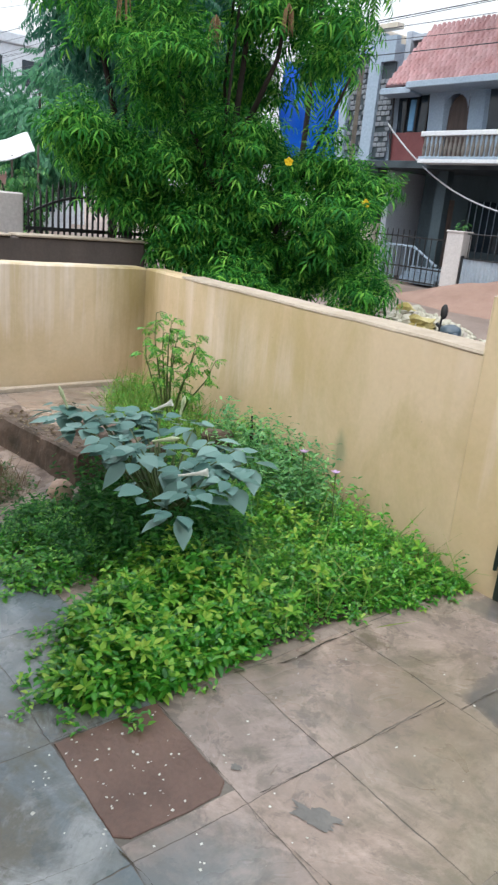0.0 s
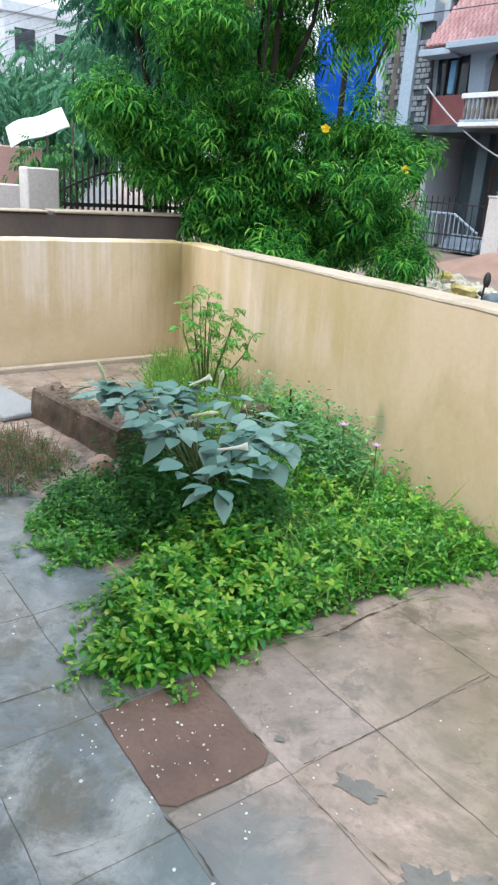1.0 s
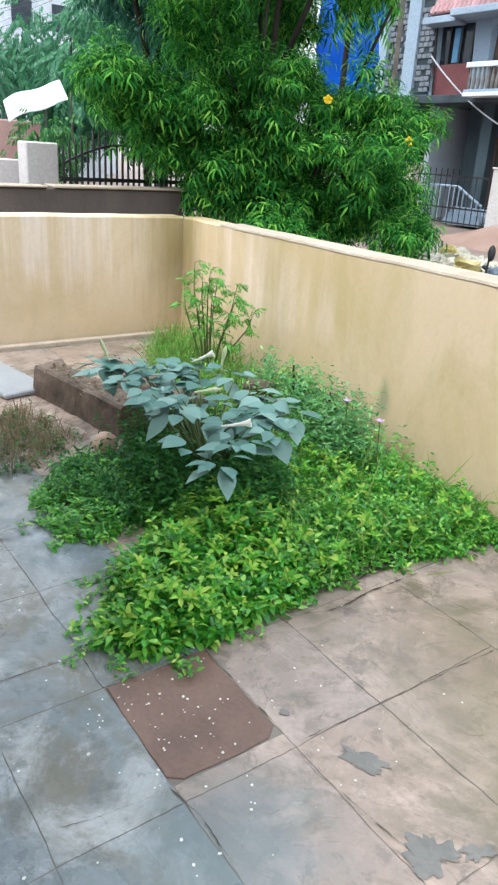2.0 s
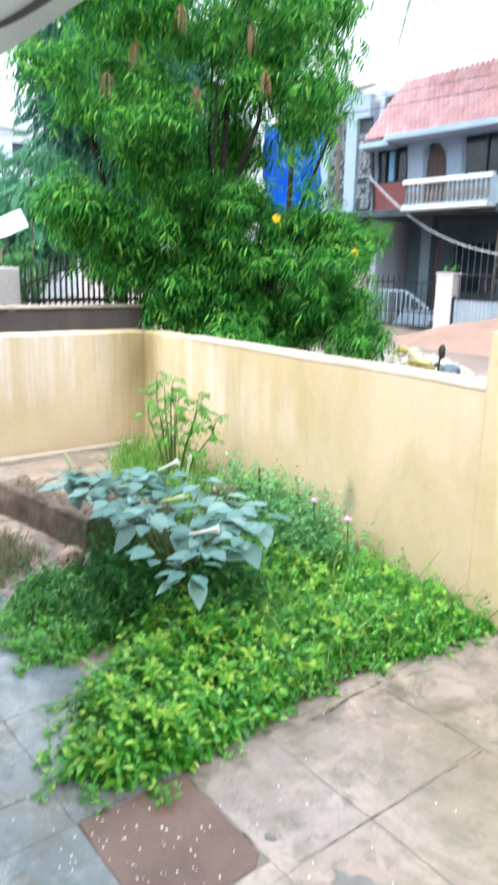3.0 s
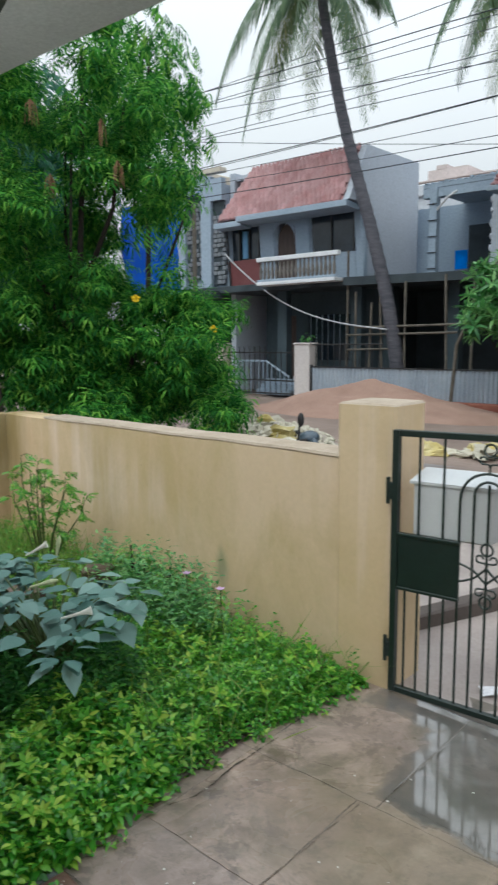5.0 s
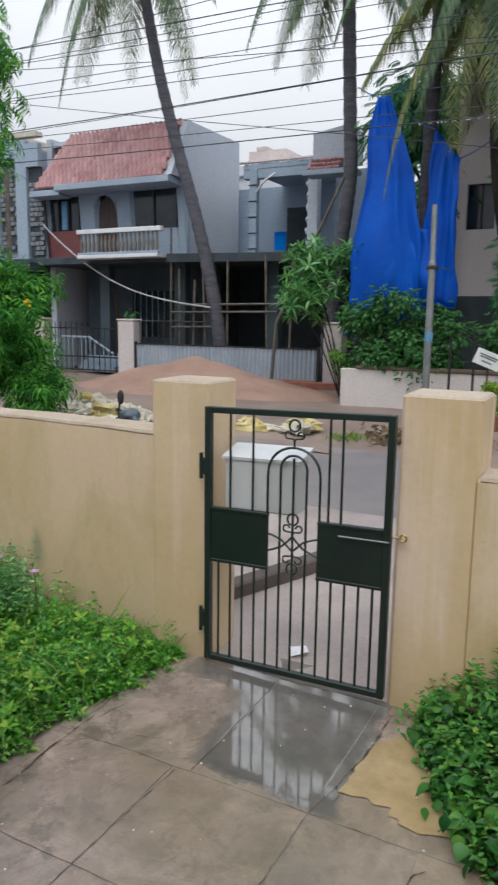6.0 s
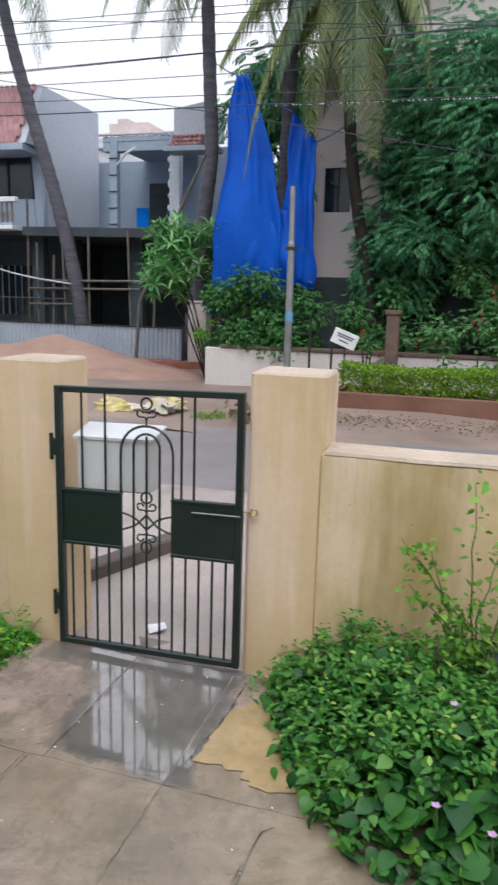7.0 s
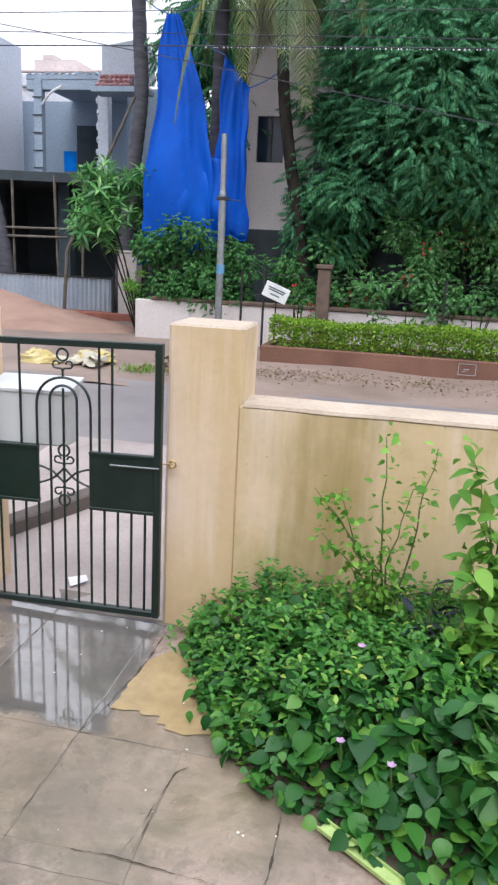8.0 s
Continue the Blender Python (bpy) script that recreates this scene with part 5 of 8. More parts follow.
solo("brick_plinth", Shape().box(-7.2, -5.8, 15.9, 16.04, -0.12, 0.14, 0.015), M_REDBRICK, "red brick plinth at the foot of the boundary", "plinth", kind="structure")
boundary_pillar(-15.6, -15.2, 16.2, 1.5, M_BEIGE)
sheet_fence = thing("metal_sheet_fence", "blue-grey corrugated metal sheet fence on brick base", "fence", at=(-11.93, 16.2, 0))
part("brick_base", Shape().box(0, 5.4, -0.05, 0.2, -0.1, 0.13, 0.01), M_REDBRICK, sheet_fence, "red brick plinth")


def corrugated(u, v):
    x = 5.38 * u
    return x, 0.018 * math.sin(x * 2 * math.pi / 0.115), 0.14 + 0.74 * v


part("sheet", Shape().sheet(corrugated, 380, 1, Vector((0, 0.004, 0))), M_SHEET, sheet_fence)
part("top_rail", Shape().box(0, 5.4, -0.03, 0.03, 0.88, 0.91, 0.004), M_IRON, sheet_fence)
for x in (0.0, 5.34):
    part("post", Shape().box(x, x + 0.06, -0.04, 0.04, 0.1, 0.95, 0.004), M_IRON, sheet_fence)
rail = thing("boundary_railing", "thin black iron railing above the metal sheets", "railing", at=(-11.93, 16.3, 0))
for i in range(11):
    part("bar", Shape().tube([(0.1 + 0.2 * i, 0, 0.85), (0.1 + 0.2 * i, 0, 1.5)], 0.012, 5), M_IRON, rail)
part("rail", Shape().tube([(0, 0, 1.5), (2.2, 0, 1.5)], 0.018, 5), M_IRON, rail)
hg = thing("house_gate", "black iron driveway gate standing closed", "gate", at=(-15.1, 16.3, 0))
for i in range(14):
    part("bar", Shape().tube([(0.05 + 0.2 * i, 0, 0.05), (0.05 + 0.2 * i, 0, 1.45 if i < 8 else 1.3)], 0.014, 5), M_IRON, hg)
for z in (0.08, 0.45, 1.25):
    part("rail", Shape().box(0, 2.68, -0.018, 0.018, z, z + 0.04), M_IRON, hg)

# sand heap and street clutter
def heap(u, v):
    a, r = 2 * math.pi * u, v
    x, y = math.cos(a), math.sin(a)
    n1 = noise.noise(Vector((x * r * 2.2, y * r * 2.2, 0.7)))
    z = 0.80 * max(0, 1 - r) ** 1.12 + (0.12 * n1 + 0.05 * noise.noise(Vector((x * r * 7, y * r * 7, 2.1)))) * min(1, 2.2 * (1 - r)) - 0.05
    return -8.75 + x * r * (3.6 + 0.5 * noise.noise(Vector((x, y, 5)))), 14.35 + y * r * (1.75 + 0.2 * noise.noise(Vector((x, y, 9)))), z


solo("sand_heap", Shape().sheet(heap, 110, 44), M_SAND, "large heap of damp reddish building sand", "sand heap", kind="stuff", smooth=True)


def sack(c, s, rz, m, seed, label, group):
    sh = Shape().lump((0, 0, s[2] * 0.8), s, 1.0, seed, 14, 8)
    for k, (x, y, z) in enumerate(sh.v):
        sh.v[k] = (x * (1 + 0.25 * math.copysign(1, y) * (abs(y) / s[1]) ** 3 * 0.3), y, max(0, z + 0.03 * noise.noise(Vector((x * 16, y * 16, seed)))))
    ob = solo("sack", sh, m, label, "sack", group)
    ob.matrix_basis = pose(*c, 0, 0, rz)
    return ob


srnd = random.Random(3)


def rubble(u, v):
    a = 2 * math.pi * u
    x, y = math.cos(a) * v, math.sin(a) * v
    return -5.55 + 1.5 * x, 7.0 + 0.75 * y - 0.12 * x, (0.58 - 0.1 * x) * (1 - v ** 2.2) + 0.10 * noise.noise(Vector((x * 4, y * 4, 2))) - 0.06 * v


solo("rubble_heap", Shape().sheet(rubble, 40, 12), M_RUBBLE, "heap of pale broken rubble beside the road", "rubble", kind="stuff", smooth=False)
for i in range(30):
    k = i / 29
    x = -6.75 + 2.5 * k
    h = (0.56 - 0.1 * (x + 5.55) / 1.5) * max(0, 1 - abs((x + 5.55) / 1.5) ** 2.2)
    sack((x + srnd.uniform(-0.1, 0.1), 6.75 + srnd.uniform(-0.4, 0.35), max(-0.03, h - 0.05)),
         (srnd.uniform(0.08, 0.2), srnd.uniform(0.06, 0.13), srnd.uniform(0.05, 0.11)), srnd.uniform(0, 180), M_SACK if i % 6 else M_SACKY, i,
         "dusty pale sack lying on the rubble" if i % 6 else "torn yellowish sack on the rubble", "rubble sacks")
n = 520
qx = rng.uniform(-6.9, -4.2, n)
qy = 6.85 + rng.normal(0, 0.3, n)
qz = (0.58 - 0.07 * (qx + 5.55)) * np.maximum(0, 1 - np.abs((qx + 5.55) / 1.5) ** 2.2) * np.maximum(0.0, 1 - ((qy - 7.0) / 0.75) ** 2) + 0.02
chunk = Shape().lump((0, 0, 0), (1, 0.7, 0.5), 0.9, 4, 6, 3)
solo("rubble_chunks", scatter("rubble_chunks", chunk.v, chunk.f, np.stack([qx, qy, qz], 1), turns(rng.uniform(0, 6.3, n), rng.normal(0, 0.7, n), rng.normal(0, 0.7, n)), rng.uniform(0.015, 0.06, n), M_SACK), None,
     "loose pale chunks of broken mortar", "rubble", kind="stuff")
for i in range(6):
    sack((-4.55 + srnd.uniform(-0.5, 0.5), 9.6 + srnd.uniform(-0.25, 0.25), -0.03), (srnd.uniform(0.2, 0.3), srnd.uniform(0.1, 0.16), srnd.uniform(0.06, 0.1)), srnd.uniform(0, 180),
         M_SACKY if i % 2 else M_SACK, 20 + i, "empty yellow plastic sack on the verge", "empty sacks")
n = 420
pp = np.stack([-2.62 + rng.normal(0, 0.28, n), 9.75 + rng.normal(0, 0.2, n), rng.random(n) * 0.14 - 0.02], 1)
solo("dry_leaf_pile", scatter("dry_leaf_pile", *leaf(0.14, 0.06), pp, turns(rng.uniform(0, 6.3, n), rng.normal(0, 0.5, n), rng.normal(0, 0.8, n)), rng.uniform(0.6, 1.3, n), L_DRY), None,
     "pile of dry brown leaves on the verge", "leaf pile", kind="stuff")
n = 260
pp = np.stack([-3.35 + rng.normal(0, 0.16, n), 9.5 + rng.normal(0, 0.12, n), np.full(n, -0.04)], 1)
solo("verge_grass", scatter("verge_grass", *thin_leaf(0.12, 0.014, 0.1), pp, turns(rng.uniform(0, 6.3, n), rng.normal(-1.1, 0.3, n), rng.normal(0, 0.8, n)), rng.uniform(0.5, 1.2, n), L_GRASS), None,
     "small tuft of green grass on the verge", "grass", kind="stuff")
n = 2600
pp = np.stack([rng.uniform(-2.5, 5.5, n), 10.3 + rng.normal(0, 0.32, n), np.full(n, -0.015)], 1)
solo("verge_litter", scatter("verge_litter", *leaf(0.05, 0.03), pp, turns(rng.uniform(0, 6.3, n), rng.normal(0, 0.3, n), rng.normal(0, 0.4, n)), rng.uniform(0.4, 1.2, n), L_DRY), None,
     "scattered dead leaves and gravel on the verge", "litter", kind="stuff")


# scooter whose mirror looks over the wall
def build_scooter():
    s = thing("scooter", "parked blue-grey scooter with one round mirror", "scooter", at=(-4.21, 5.1, -0.1))
    for x in (-0.62, 0.62):
        wh = part("wheel", Shape().tube(arc(x, 0.22, 0.17, 0, 360, 0, 20), 0.05, 8, False), M_RUBBER, s, "black tyre")
        part("rim", Shape().tube([(x, -0.03, 0.22), (x, 0.03, 0.22)], 0.13, 16), M_GALV, wh)
    part("body", Shape().lump((-0.35, 0, 0.5), (0.5, 0.17, 0.2), 0.15, 3, 18, 10), M_SCOOTER, s, "", True)
    part("floorboard", Shape().box(-0.05, 0.42, -0.14, 0.14, 0.27, 0.33, 0.015), M_SCOOTER, s)
    part("shield", Shape().box(0.36, 0.44, -0.19, 0.19, 0.3, 0.85, 0.03), M_SCOOTER, s)
    part("seat", Shape().lump((-0.35, 0, 0.7), (0.45, 0.14, 0.07), 0.1, 6, 16, 8), M_RUBBER, s, "black seat", True)
    part("headlight", Shape().lump((0.36, 0, 0.84), (0.1, 0.12, 0.06), 0.12, 1, 14, 8), M_SCOOTER, s, "blue-grey cowl", True)
    part("handlebar", Shape().tube([(0.25, -0.33, 0.85), (0.33, -0.12, 0.83), (0.33, 0.12, 0.83), (0.25, 0.33, 0.85)], 0.018, 8), M_RUBBER, s)
    mi = part("mirror", Shape().lump((0.28, -0.28, 1.03), (0.03, 0.042, 0.062), 0.05, 1, 14, 8), M_RUBBER, s, "dark oval mirror", True)
    part("mirror_stalk", Shape().tube([(0.26, -0.26, 0.84), (0.27, -0.27, 0.99)], 0.008, 6), M_RUBBER, mi)
    part("fender", Shape().lump((0.62, 0, 0.36), (0.2, 0.07, 0.1), 0.1, 9, 12, 6), M_SCOOTER, s, "", True)
    s.rotation_euler = (0, 0, radians(38))


build_scooter()

# white compound wall, planter, posts, pole, board
solo("wall_compound", Shape().box(-4.94, 12.0, 13.4, 13.58, -0.1, 0.68, 0.012), M_WHITEWALL, "low whitewashed compound wall", "wall", kind="structure")
solo("wall_coping", Shape().box(-4.62, 12.0, 13.37, 13.61, 0.682, 0.75, 0.012), M_BROWNPOST, "dark brown coping on the white wall", "coping", kind="structure")
for k, x in enumerate((-3.46, -3.41)):
    for j in range(2):
        solo("wall_mark", Shape().box(x + 0.05 * k, x + 0.05 * k + 0.07, 13.392, 13.397, 0.47 + 0.07 * j, 0.51 + 0.07 * j), M_INK, "small dark painted bars on the white wall", "marking")
pl = thing("planter", "long red-brown painted masonry planter", "planter", at=(0, 11.3, -0.08))
part("front", Shape().box(-2.05, 9, 0, 0.12, 0, 0.31, 0.012), M_PLANTER, pl)
part("end", Shape().box(-2.05, -1.93, 0.12, 1.0, 0, 0.31, 0.012), M_PLANTER, pl)
part("back", Shape().box(-2.05, 9, 1.0, 1.1, 0, 0.31, 0.012), M_PLANTER, pl)
part("soil", Shape().box(-1.93, 9, 0.12, 1.0, 0, 0.26), M_SOIL, pl)
for x0, x1, z0, z1 in ((0.98, 1.24, 0.255, 0.265), (0.98, 1.24, 0.09, 0.1), (0.98, 0.99, 0.1, 0.255), (1.23, 1.24, 0.1, 0.255), (1.06, 1.14, 0.17, 0.185), (1.04, 1.1, 0.14, 0.15)):
    part("painted_mark", Shape().box(x0, x1, -0.006, -0.002, z0, z1), M_PALESLAB, pl, "faded white painted frame")
post = thing("fence_post", "brown stone fence post", "post", at=(-1.29, 12.85, -0.08))
part("shaft", Shape().box(-0.11, 0.11, -0.1, 0.1, 0, 1.5, 0.015), M_BROWNPOST, post)
part("cap", Shape().box(-0.14, 0.14, -0.13, 0.13, 1.5, 1.58, 0.015), M_BROWNPOST, post)
fn = thing("wire_fence", "thin iron fence of posts and wires", "fence", at=(0, 12.9, -0.08))
for x in (-2.75, -2.35, -1.22, 0.75, 2.9, 5.0, 7.0):
    part("post", Shape().tube([(x, 0, 0), (x, 0, 1.42)], 0.022, 6), M_IRON, fn)
for z in (1.36, 1.0):
    part("wire", Shape().tube([(-2.75, 0, z), (7.0, 0, z)], 0.006, 5), M_IRON, fn)
bd = thing("notice_board", "tilted white notice board with faded print", "sign", at=(-1.97, 12.0, 1.02))
bm_ = pose(0, 0, 0, 0, 21, 0)
part("board", Shape().box(-0.21, 0.21, -0.012, 0.012, -0.125, 0.125, 0.004, bm_), M_SIGN, bd)
for z, w in ((0.05, 0.15), (0.015, 0.13), (-0.05, 0.08)):
    part("printed_bar", Shape().box(-w, w, -0.016, -0.0125, z - 0.012, z + 0.012, 0, bm_), M_INK, bd, "faded unreadable print")
part("stake", Shape().tube([(0, 0.03, -1.1), (0, 0.03, 0.05)], 0.015, 6), M_IRON, bd)
sp = thing("street_pole", "short galvanised street pole with blue band", "pole", at=(-2.93, 12.0, -0.08))
part("tube", Shape().tube([(0, 0, 0), (0.0, 0, 2.6), (0.0, 0, 2.65), (-0.01, 0, 3.5)], [0.062, 0.058, 0.046, 0.044], 12), M_GALV, sp)
part("band", Shape().tube([(0.005, 0, 1.35), (0.005, 0, 1.5)], 0.066, 12), M_BLUEPAINT, sp, "blue painted band")
part("clamp", Shape().box(-0.09, 0.09, -0.06, 0.06, 2.5, 2.56, 0.008), M_IRON, sp)
part("stub", Shape().tube([(0.0, 0, 2.53), (0.3, 0, 2.5)], 0.008, 6), M_IRON, sp)


# blue tarpaulins
def tarp(name, corners, nx, ny, seed, label, sag=0.12, full=0.0):
    a, b, c, d = (Vector(p) for p in corners)

    def fn(u, v):
        p = (a.lerp(b, u)).lerp(d.lerp(c, u), v)
        k = math.sin(u * 11 + seed + 2 * v + 2 * noise.noise(Vector((u * 3, v * 2, seed)))) * 0.03 + 0.14 * noise.noise(Vector((u * 5, v * 2.2, seed))) + sag * math.sin(math.pi * v)
        e = 0.12 * noise.noise(Vector((v * 4, seed, u * 2)))
        return p.x + e * (u - 0.5) * 2 + full * u * math.sin(math.pi * v ** 0.8), p.y - k, p.z + 0.05 * math.sin(9 * u + seed) * v
    t = thing(name, label, "tarpaulin", "blue tarpaulins")
    part("sheet", Shape().sheet(fn, nx, ny, Vector((0, 0.01, 0))), M_TARP, t, "", True)
    for p, out in ((a, -0.5), (b, 0.45)):
        part("rope", Shape().tube([tuple(p), (p.x + out * 0.5, p.y + 0.1, p.z + 0.12), (p.x + out, p.y + 0.25, p.z + 0.3)], 0.012, 5), M_ROPE, t, "thin tie rope")
    part("hem", Shape().tube([fn(i / nx, 1.0) for i in range(nx + 1)], 0.014, 5), M_TARP, t)
    return t


tarp("tarpaulin", [(-4.62, 14.05, 5.75), (-4.4, 14.05, 5.75), (-3.55, 14.1, 1.7), (-5.12, 14.0, 1.25)], 24, 30, 1.0, "bright blue tarpaulin hung between the palm trunks", full=0.22)
tarp("tarpaulin", [(-4.4, 14.1, 3.4), (-3.5, 14.1, 3.3), (-3.3, 14.12, 1.9), (-4.4, 14.05, 1.8)], 14, 16, 5.0, "bright blue tarpaulin, lower fold, hung between palms")
tarp("tarpaulin", [(-3.55, 14.2, 5.1), (-3.05, 14.2, 4.55), (-3.0, 14.2, 1.9), (-3.75, 14.2, 1.9)], 14, 22, 3.0, "bright blue tarpaulin hung beside the white house")
tarp("tarpaulin", [(-15.0, 12.3, 5.0), (-12.45, 11.9, 4.7), (-12.45, 11.9, 2.7), (-14.8, 12.3, 2.3)], 24, 18, 7.0, "bright blue tarpaulin seen behind the tree")
lf = thing("scaffold", "bamboo poles that carry the blue tarpaulin", "scaffold", at=(-13.3, 12.15, -0.08))
for x, y in ((-1.3, 0.22), (1.2, -0.18), (0.0, 0.05)):
    part("pole", Shape().tube([(x, y, 0), (x, y, 4.7)], 0.05, 6), M_WOODPOLE, lf)

# pale roof rooms of a far building behind the roofless house
far = thing("far_building", "pale pinkish flat-roofed building far behind", "building", at=(-16.5, 34.0, 0))
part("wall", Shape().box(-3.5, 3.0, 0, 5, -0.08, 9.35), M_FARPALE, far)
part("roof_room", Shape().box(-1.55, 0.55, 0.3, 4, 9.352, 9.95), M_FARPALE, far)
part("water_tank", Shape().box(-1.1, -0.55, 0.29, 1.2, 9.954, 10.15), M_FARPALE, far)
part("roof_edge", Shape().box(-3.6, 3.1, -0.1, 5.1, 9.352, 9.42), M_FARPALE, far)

# white house behind the trees
wh = thing("white_house", "white house with dark window behind the trees", "house", at=(0, 15, 0))
wallw = Shape().box(-3.3, -3.06, 0, 0.2, -0.08, 7.5).box(-2.52, 5, 0, 0.2, -0.08, 7.5).box(-3.06, -2.52, 0, 0.2, -0.08, 3.37).box(-3.06, -2.52, 0, 0.2, 4.22, 7.5).box(-3.3, -3.1, 0.2, 5, -0.08, 7.5)
for k in range(0, len(wallw.v), 8):
    part("wall", Shape().add(wallw.v[k:k + 8], [tuple(i - k for i in f) for f in wallw.f if k <= f[0] < k + 8]), M_WHITEWALL, wh)
w = part("window", Shape().box(-3.06, -2.52, 0.1, 0.13, 3.37, 4.22), M_GLASS, wh, "dark window")
part("frame", Shape().box(-2.81, -2.77, 0.06, 0.1, 3.37, 4.22), M_IRON, w)
# dark sheet over the white wall, painted shade behind the shrubs
part("plinth", Shape().box(-3.32, 5, -0.03, 0.0, -0.08, 2.1), M_SHADECONC, wh, "lower wall darkened for the shade under the trees")
w = part("window", Shape().box(-1.9, -1.2, -0.04, -0.01, 2.9, 3.9).box(-0.9, 0.9, -0.04, -0.01, 4.6, 5.7), M_GLASS, wh, "shaded barred windows")
for i in range(12):
    part("window_bar", Shape().tube([(-0.85 + 0.15 * i, -0.06, 4.6), (-0.85 + 0.15 * i, -0.06, 5.7)], 0.012, 5), M_WHITETRIM, w)
part("roof", Shape().box(-3.5, 5.2, -0.4, 5.2, 7.5, 7.65, 0.02), M_GREYPALE, wh)

# added wall whose dark colour gives the shade behind the tarpaulins
solo("wall_garden_back", Shape().box(-5.6, -3.32, 15.9, 16.05, -0.1, 2.3, 0.01), M_SHADECONC, "garden back wall with shade in its colour", "wall", kind="structure")
solo("leaning_pole", Shape().tube([(-7.45, 15.45, -0.06), (-7.3, 15.4, 1.5), (-6.6, 15.4, 2.95), (-5.75, 15.4, 4.63)], [0.045, 0.04, 0.035, 0.03], 7), M_WOODPOLE, "thin dark pole leaning against the palm", "pole")

# overhead wires
wires = [(-9.62, 5.85, -5.46, 5.96), (-9.49, 5.67, -4.04, 5.66), (-9.49, 5.65, -3.66, 5.51), (-9.62, 5.89, -4.77, 5.76), (-9.63, 5.6, -3.64, 5.08), (-10.05, 5.35, -4.34, 5.26), (-9.92, 5.17, -3.94, 5.16), (-9.92, 5.15, -3.63, 4.95), (-10.08, 4.66, -3.55, 4.74), (-10.09, 4.63, -2.63, 4.76), (-10.23, 4.56, -3.32, 4.48), (-10.53, 4.41, -3.6, 4.24), (-10.69, 4.2, -3.59, 4.1), (-10.2, 5.25, -3.59, 4.05)]
for k, (xa, za, xb, zb) in enumerate(wires):
    sl = (zb - za) / (xb - xa)
    pts = []
    for i in range(41):
        x = -42 + 62 * i / 40
        f = (x - xa) / (xb - xa)
        pts.append((x, 9.5 + 0.02 * k, za + sl * (x - xa) - 0.02 * math.sin(math.pi * min(1, max(0, f)))))
    solo("overhead_wire", Shape().tube(pts, 0.008 if k in (3, 8, 12) else 0.0055, 5), M_WIRE, "thin black overhead wire along the street", "wire", "overhead wires")
xa, za, xb, zb = wires[12]
n = 70
bx = np.linspace(-2.6, 1.6, n) + rng.normal(0, 0.02, n)
# small white-painted beads set in a row along one wire
bead = Shape().lump((0, 0, 0), (1, 1, 1.2), 0.1, 1, 6, 4)
solo("wire_beads", scatter("wire_beads", bead.v, bead.f, np.stack([bx, np.full(n, 9.74), za + (zb - za) / (xb - xa) * (bx - xa) - 0.014], 1), turns(np.zeros(n), np.zeros(n), np.zeros(n)), rng.uniform(0.006, 0.011, n), M_WHITETRIM), None,
     "row of small white beads hanging on a wire", "rain drops", kind="stuff")
pts = []
a, b = Vector((-15.85, 17.0, 4.3)), Vector((-9.85, 16.7, 1.88))
for i in range(21):
    p = a.lerp(b, i / 20)
    p.z -= 0.62 * math.sin(math.pi * (i / 20) ** 0.9)
    pts.append(p)
solo("hanging_cable", Shape().tube(pts, 0.022, 6), M_WHITECABLE, "pale cable sagging from the balcony to the palm", "cable")

# ---- left side: the neighbour's plot and far houses ----
solo("wall_neighbour", Shape().box(-6.95, -6.75, -3, 3.95, -0.1, 1.15, 0.012), M_BROWNWALL, "dark wet brown neighbour wall", "wall", kind="structure")
solo("wall_neighbour_cap", Shape().box(-6.98, -6.72, 2.64, 3.97, 1.152, 1.175, 0.006).box(-6.98, -6.72, -3, 2.58, 1.152, 1.17, 0.006), M_COPING, "pale edge of the neighbour wall", "coping", kind="structure")
boundary = thing("boundary_pillar", "pale weathered neighbour gate pillar", "pillar", at=(-8.1, 2.95, -0.08))
part("shaft", Shape().box(-0.13, 0.13, -0.13, 0.22, 0, 1.6, 0.015), M_WHITEWALL, boundary)
solo("wall_neighbour_far", Shape().box(-8.6, -8.4, -3, 2.9, -0.1, 1.33, 0.012), M_WHITEWALL, "pale low neighbour wall", "wall", kind="structure")
ng = thing("neighbour_gate", "black iron gate with spiked curved top", "gate", at=(-8.0, 3.2, -0.05))
for i in range(22):
    y = 0.03 + 0.068 * i
    z = 1.5 + 0.2 * math.sin(math.pi * min(1, i / 20))
    part("bar", Shape().tube([(0, y, 0.05), (0, y, z), (0, y, z + 0.08)], [0.013, 0.013, 0.002], 6), M_IRON, ng)
for z in (0.1, 1.2):
    part("rail", Shape().box(-0.015, 0.015, 0, 1.5, z, z + 0.04), M_IRON, ng)
part("top_rail", Shape().tube([(0, 0.03 + 0.068 * i, 1.38 + 0.2 * math.sin(math.pi * min(1, i / 20))) for i in range(22)], 0.016, 6), M_IRON, ng)
solo("white_awning", Shape().sheet(lambda u, v: (-14 - 0.9 * v, 4.6 + 1.1 * u + 0.2 * v, 1.80 + 0.42 * u + 0.16 * u * (1 - u) + 0.03 * math.sin(8 * u) + 0.36 * v), 12, 6, 0.02), M_PAPER, "white plastic sheet awning on sticks", "awning")
stk = thing("awning_sticks", "thin sticks under the white awning", "sticks", at=(-14.1, 5.2, -0.08))
for y, z in ((-0.4, 1.95), (0.1, 2.2), (0.6, 2.45)):
    part("stick", Shape().tube([(0, y, 0), (0, y, z)], 0.02, 5), M_WOODPOLE, stk)
solo("pink_hut", Shape().box(-17, -15.2, 4.4, 5.6, -0.08, 1.85, 0.02), M_PINKWALL, "faded pink low hut wall", "hut")


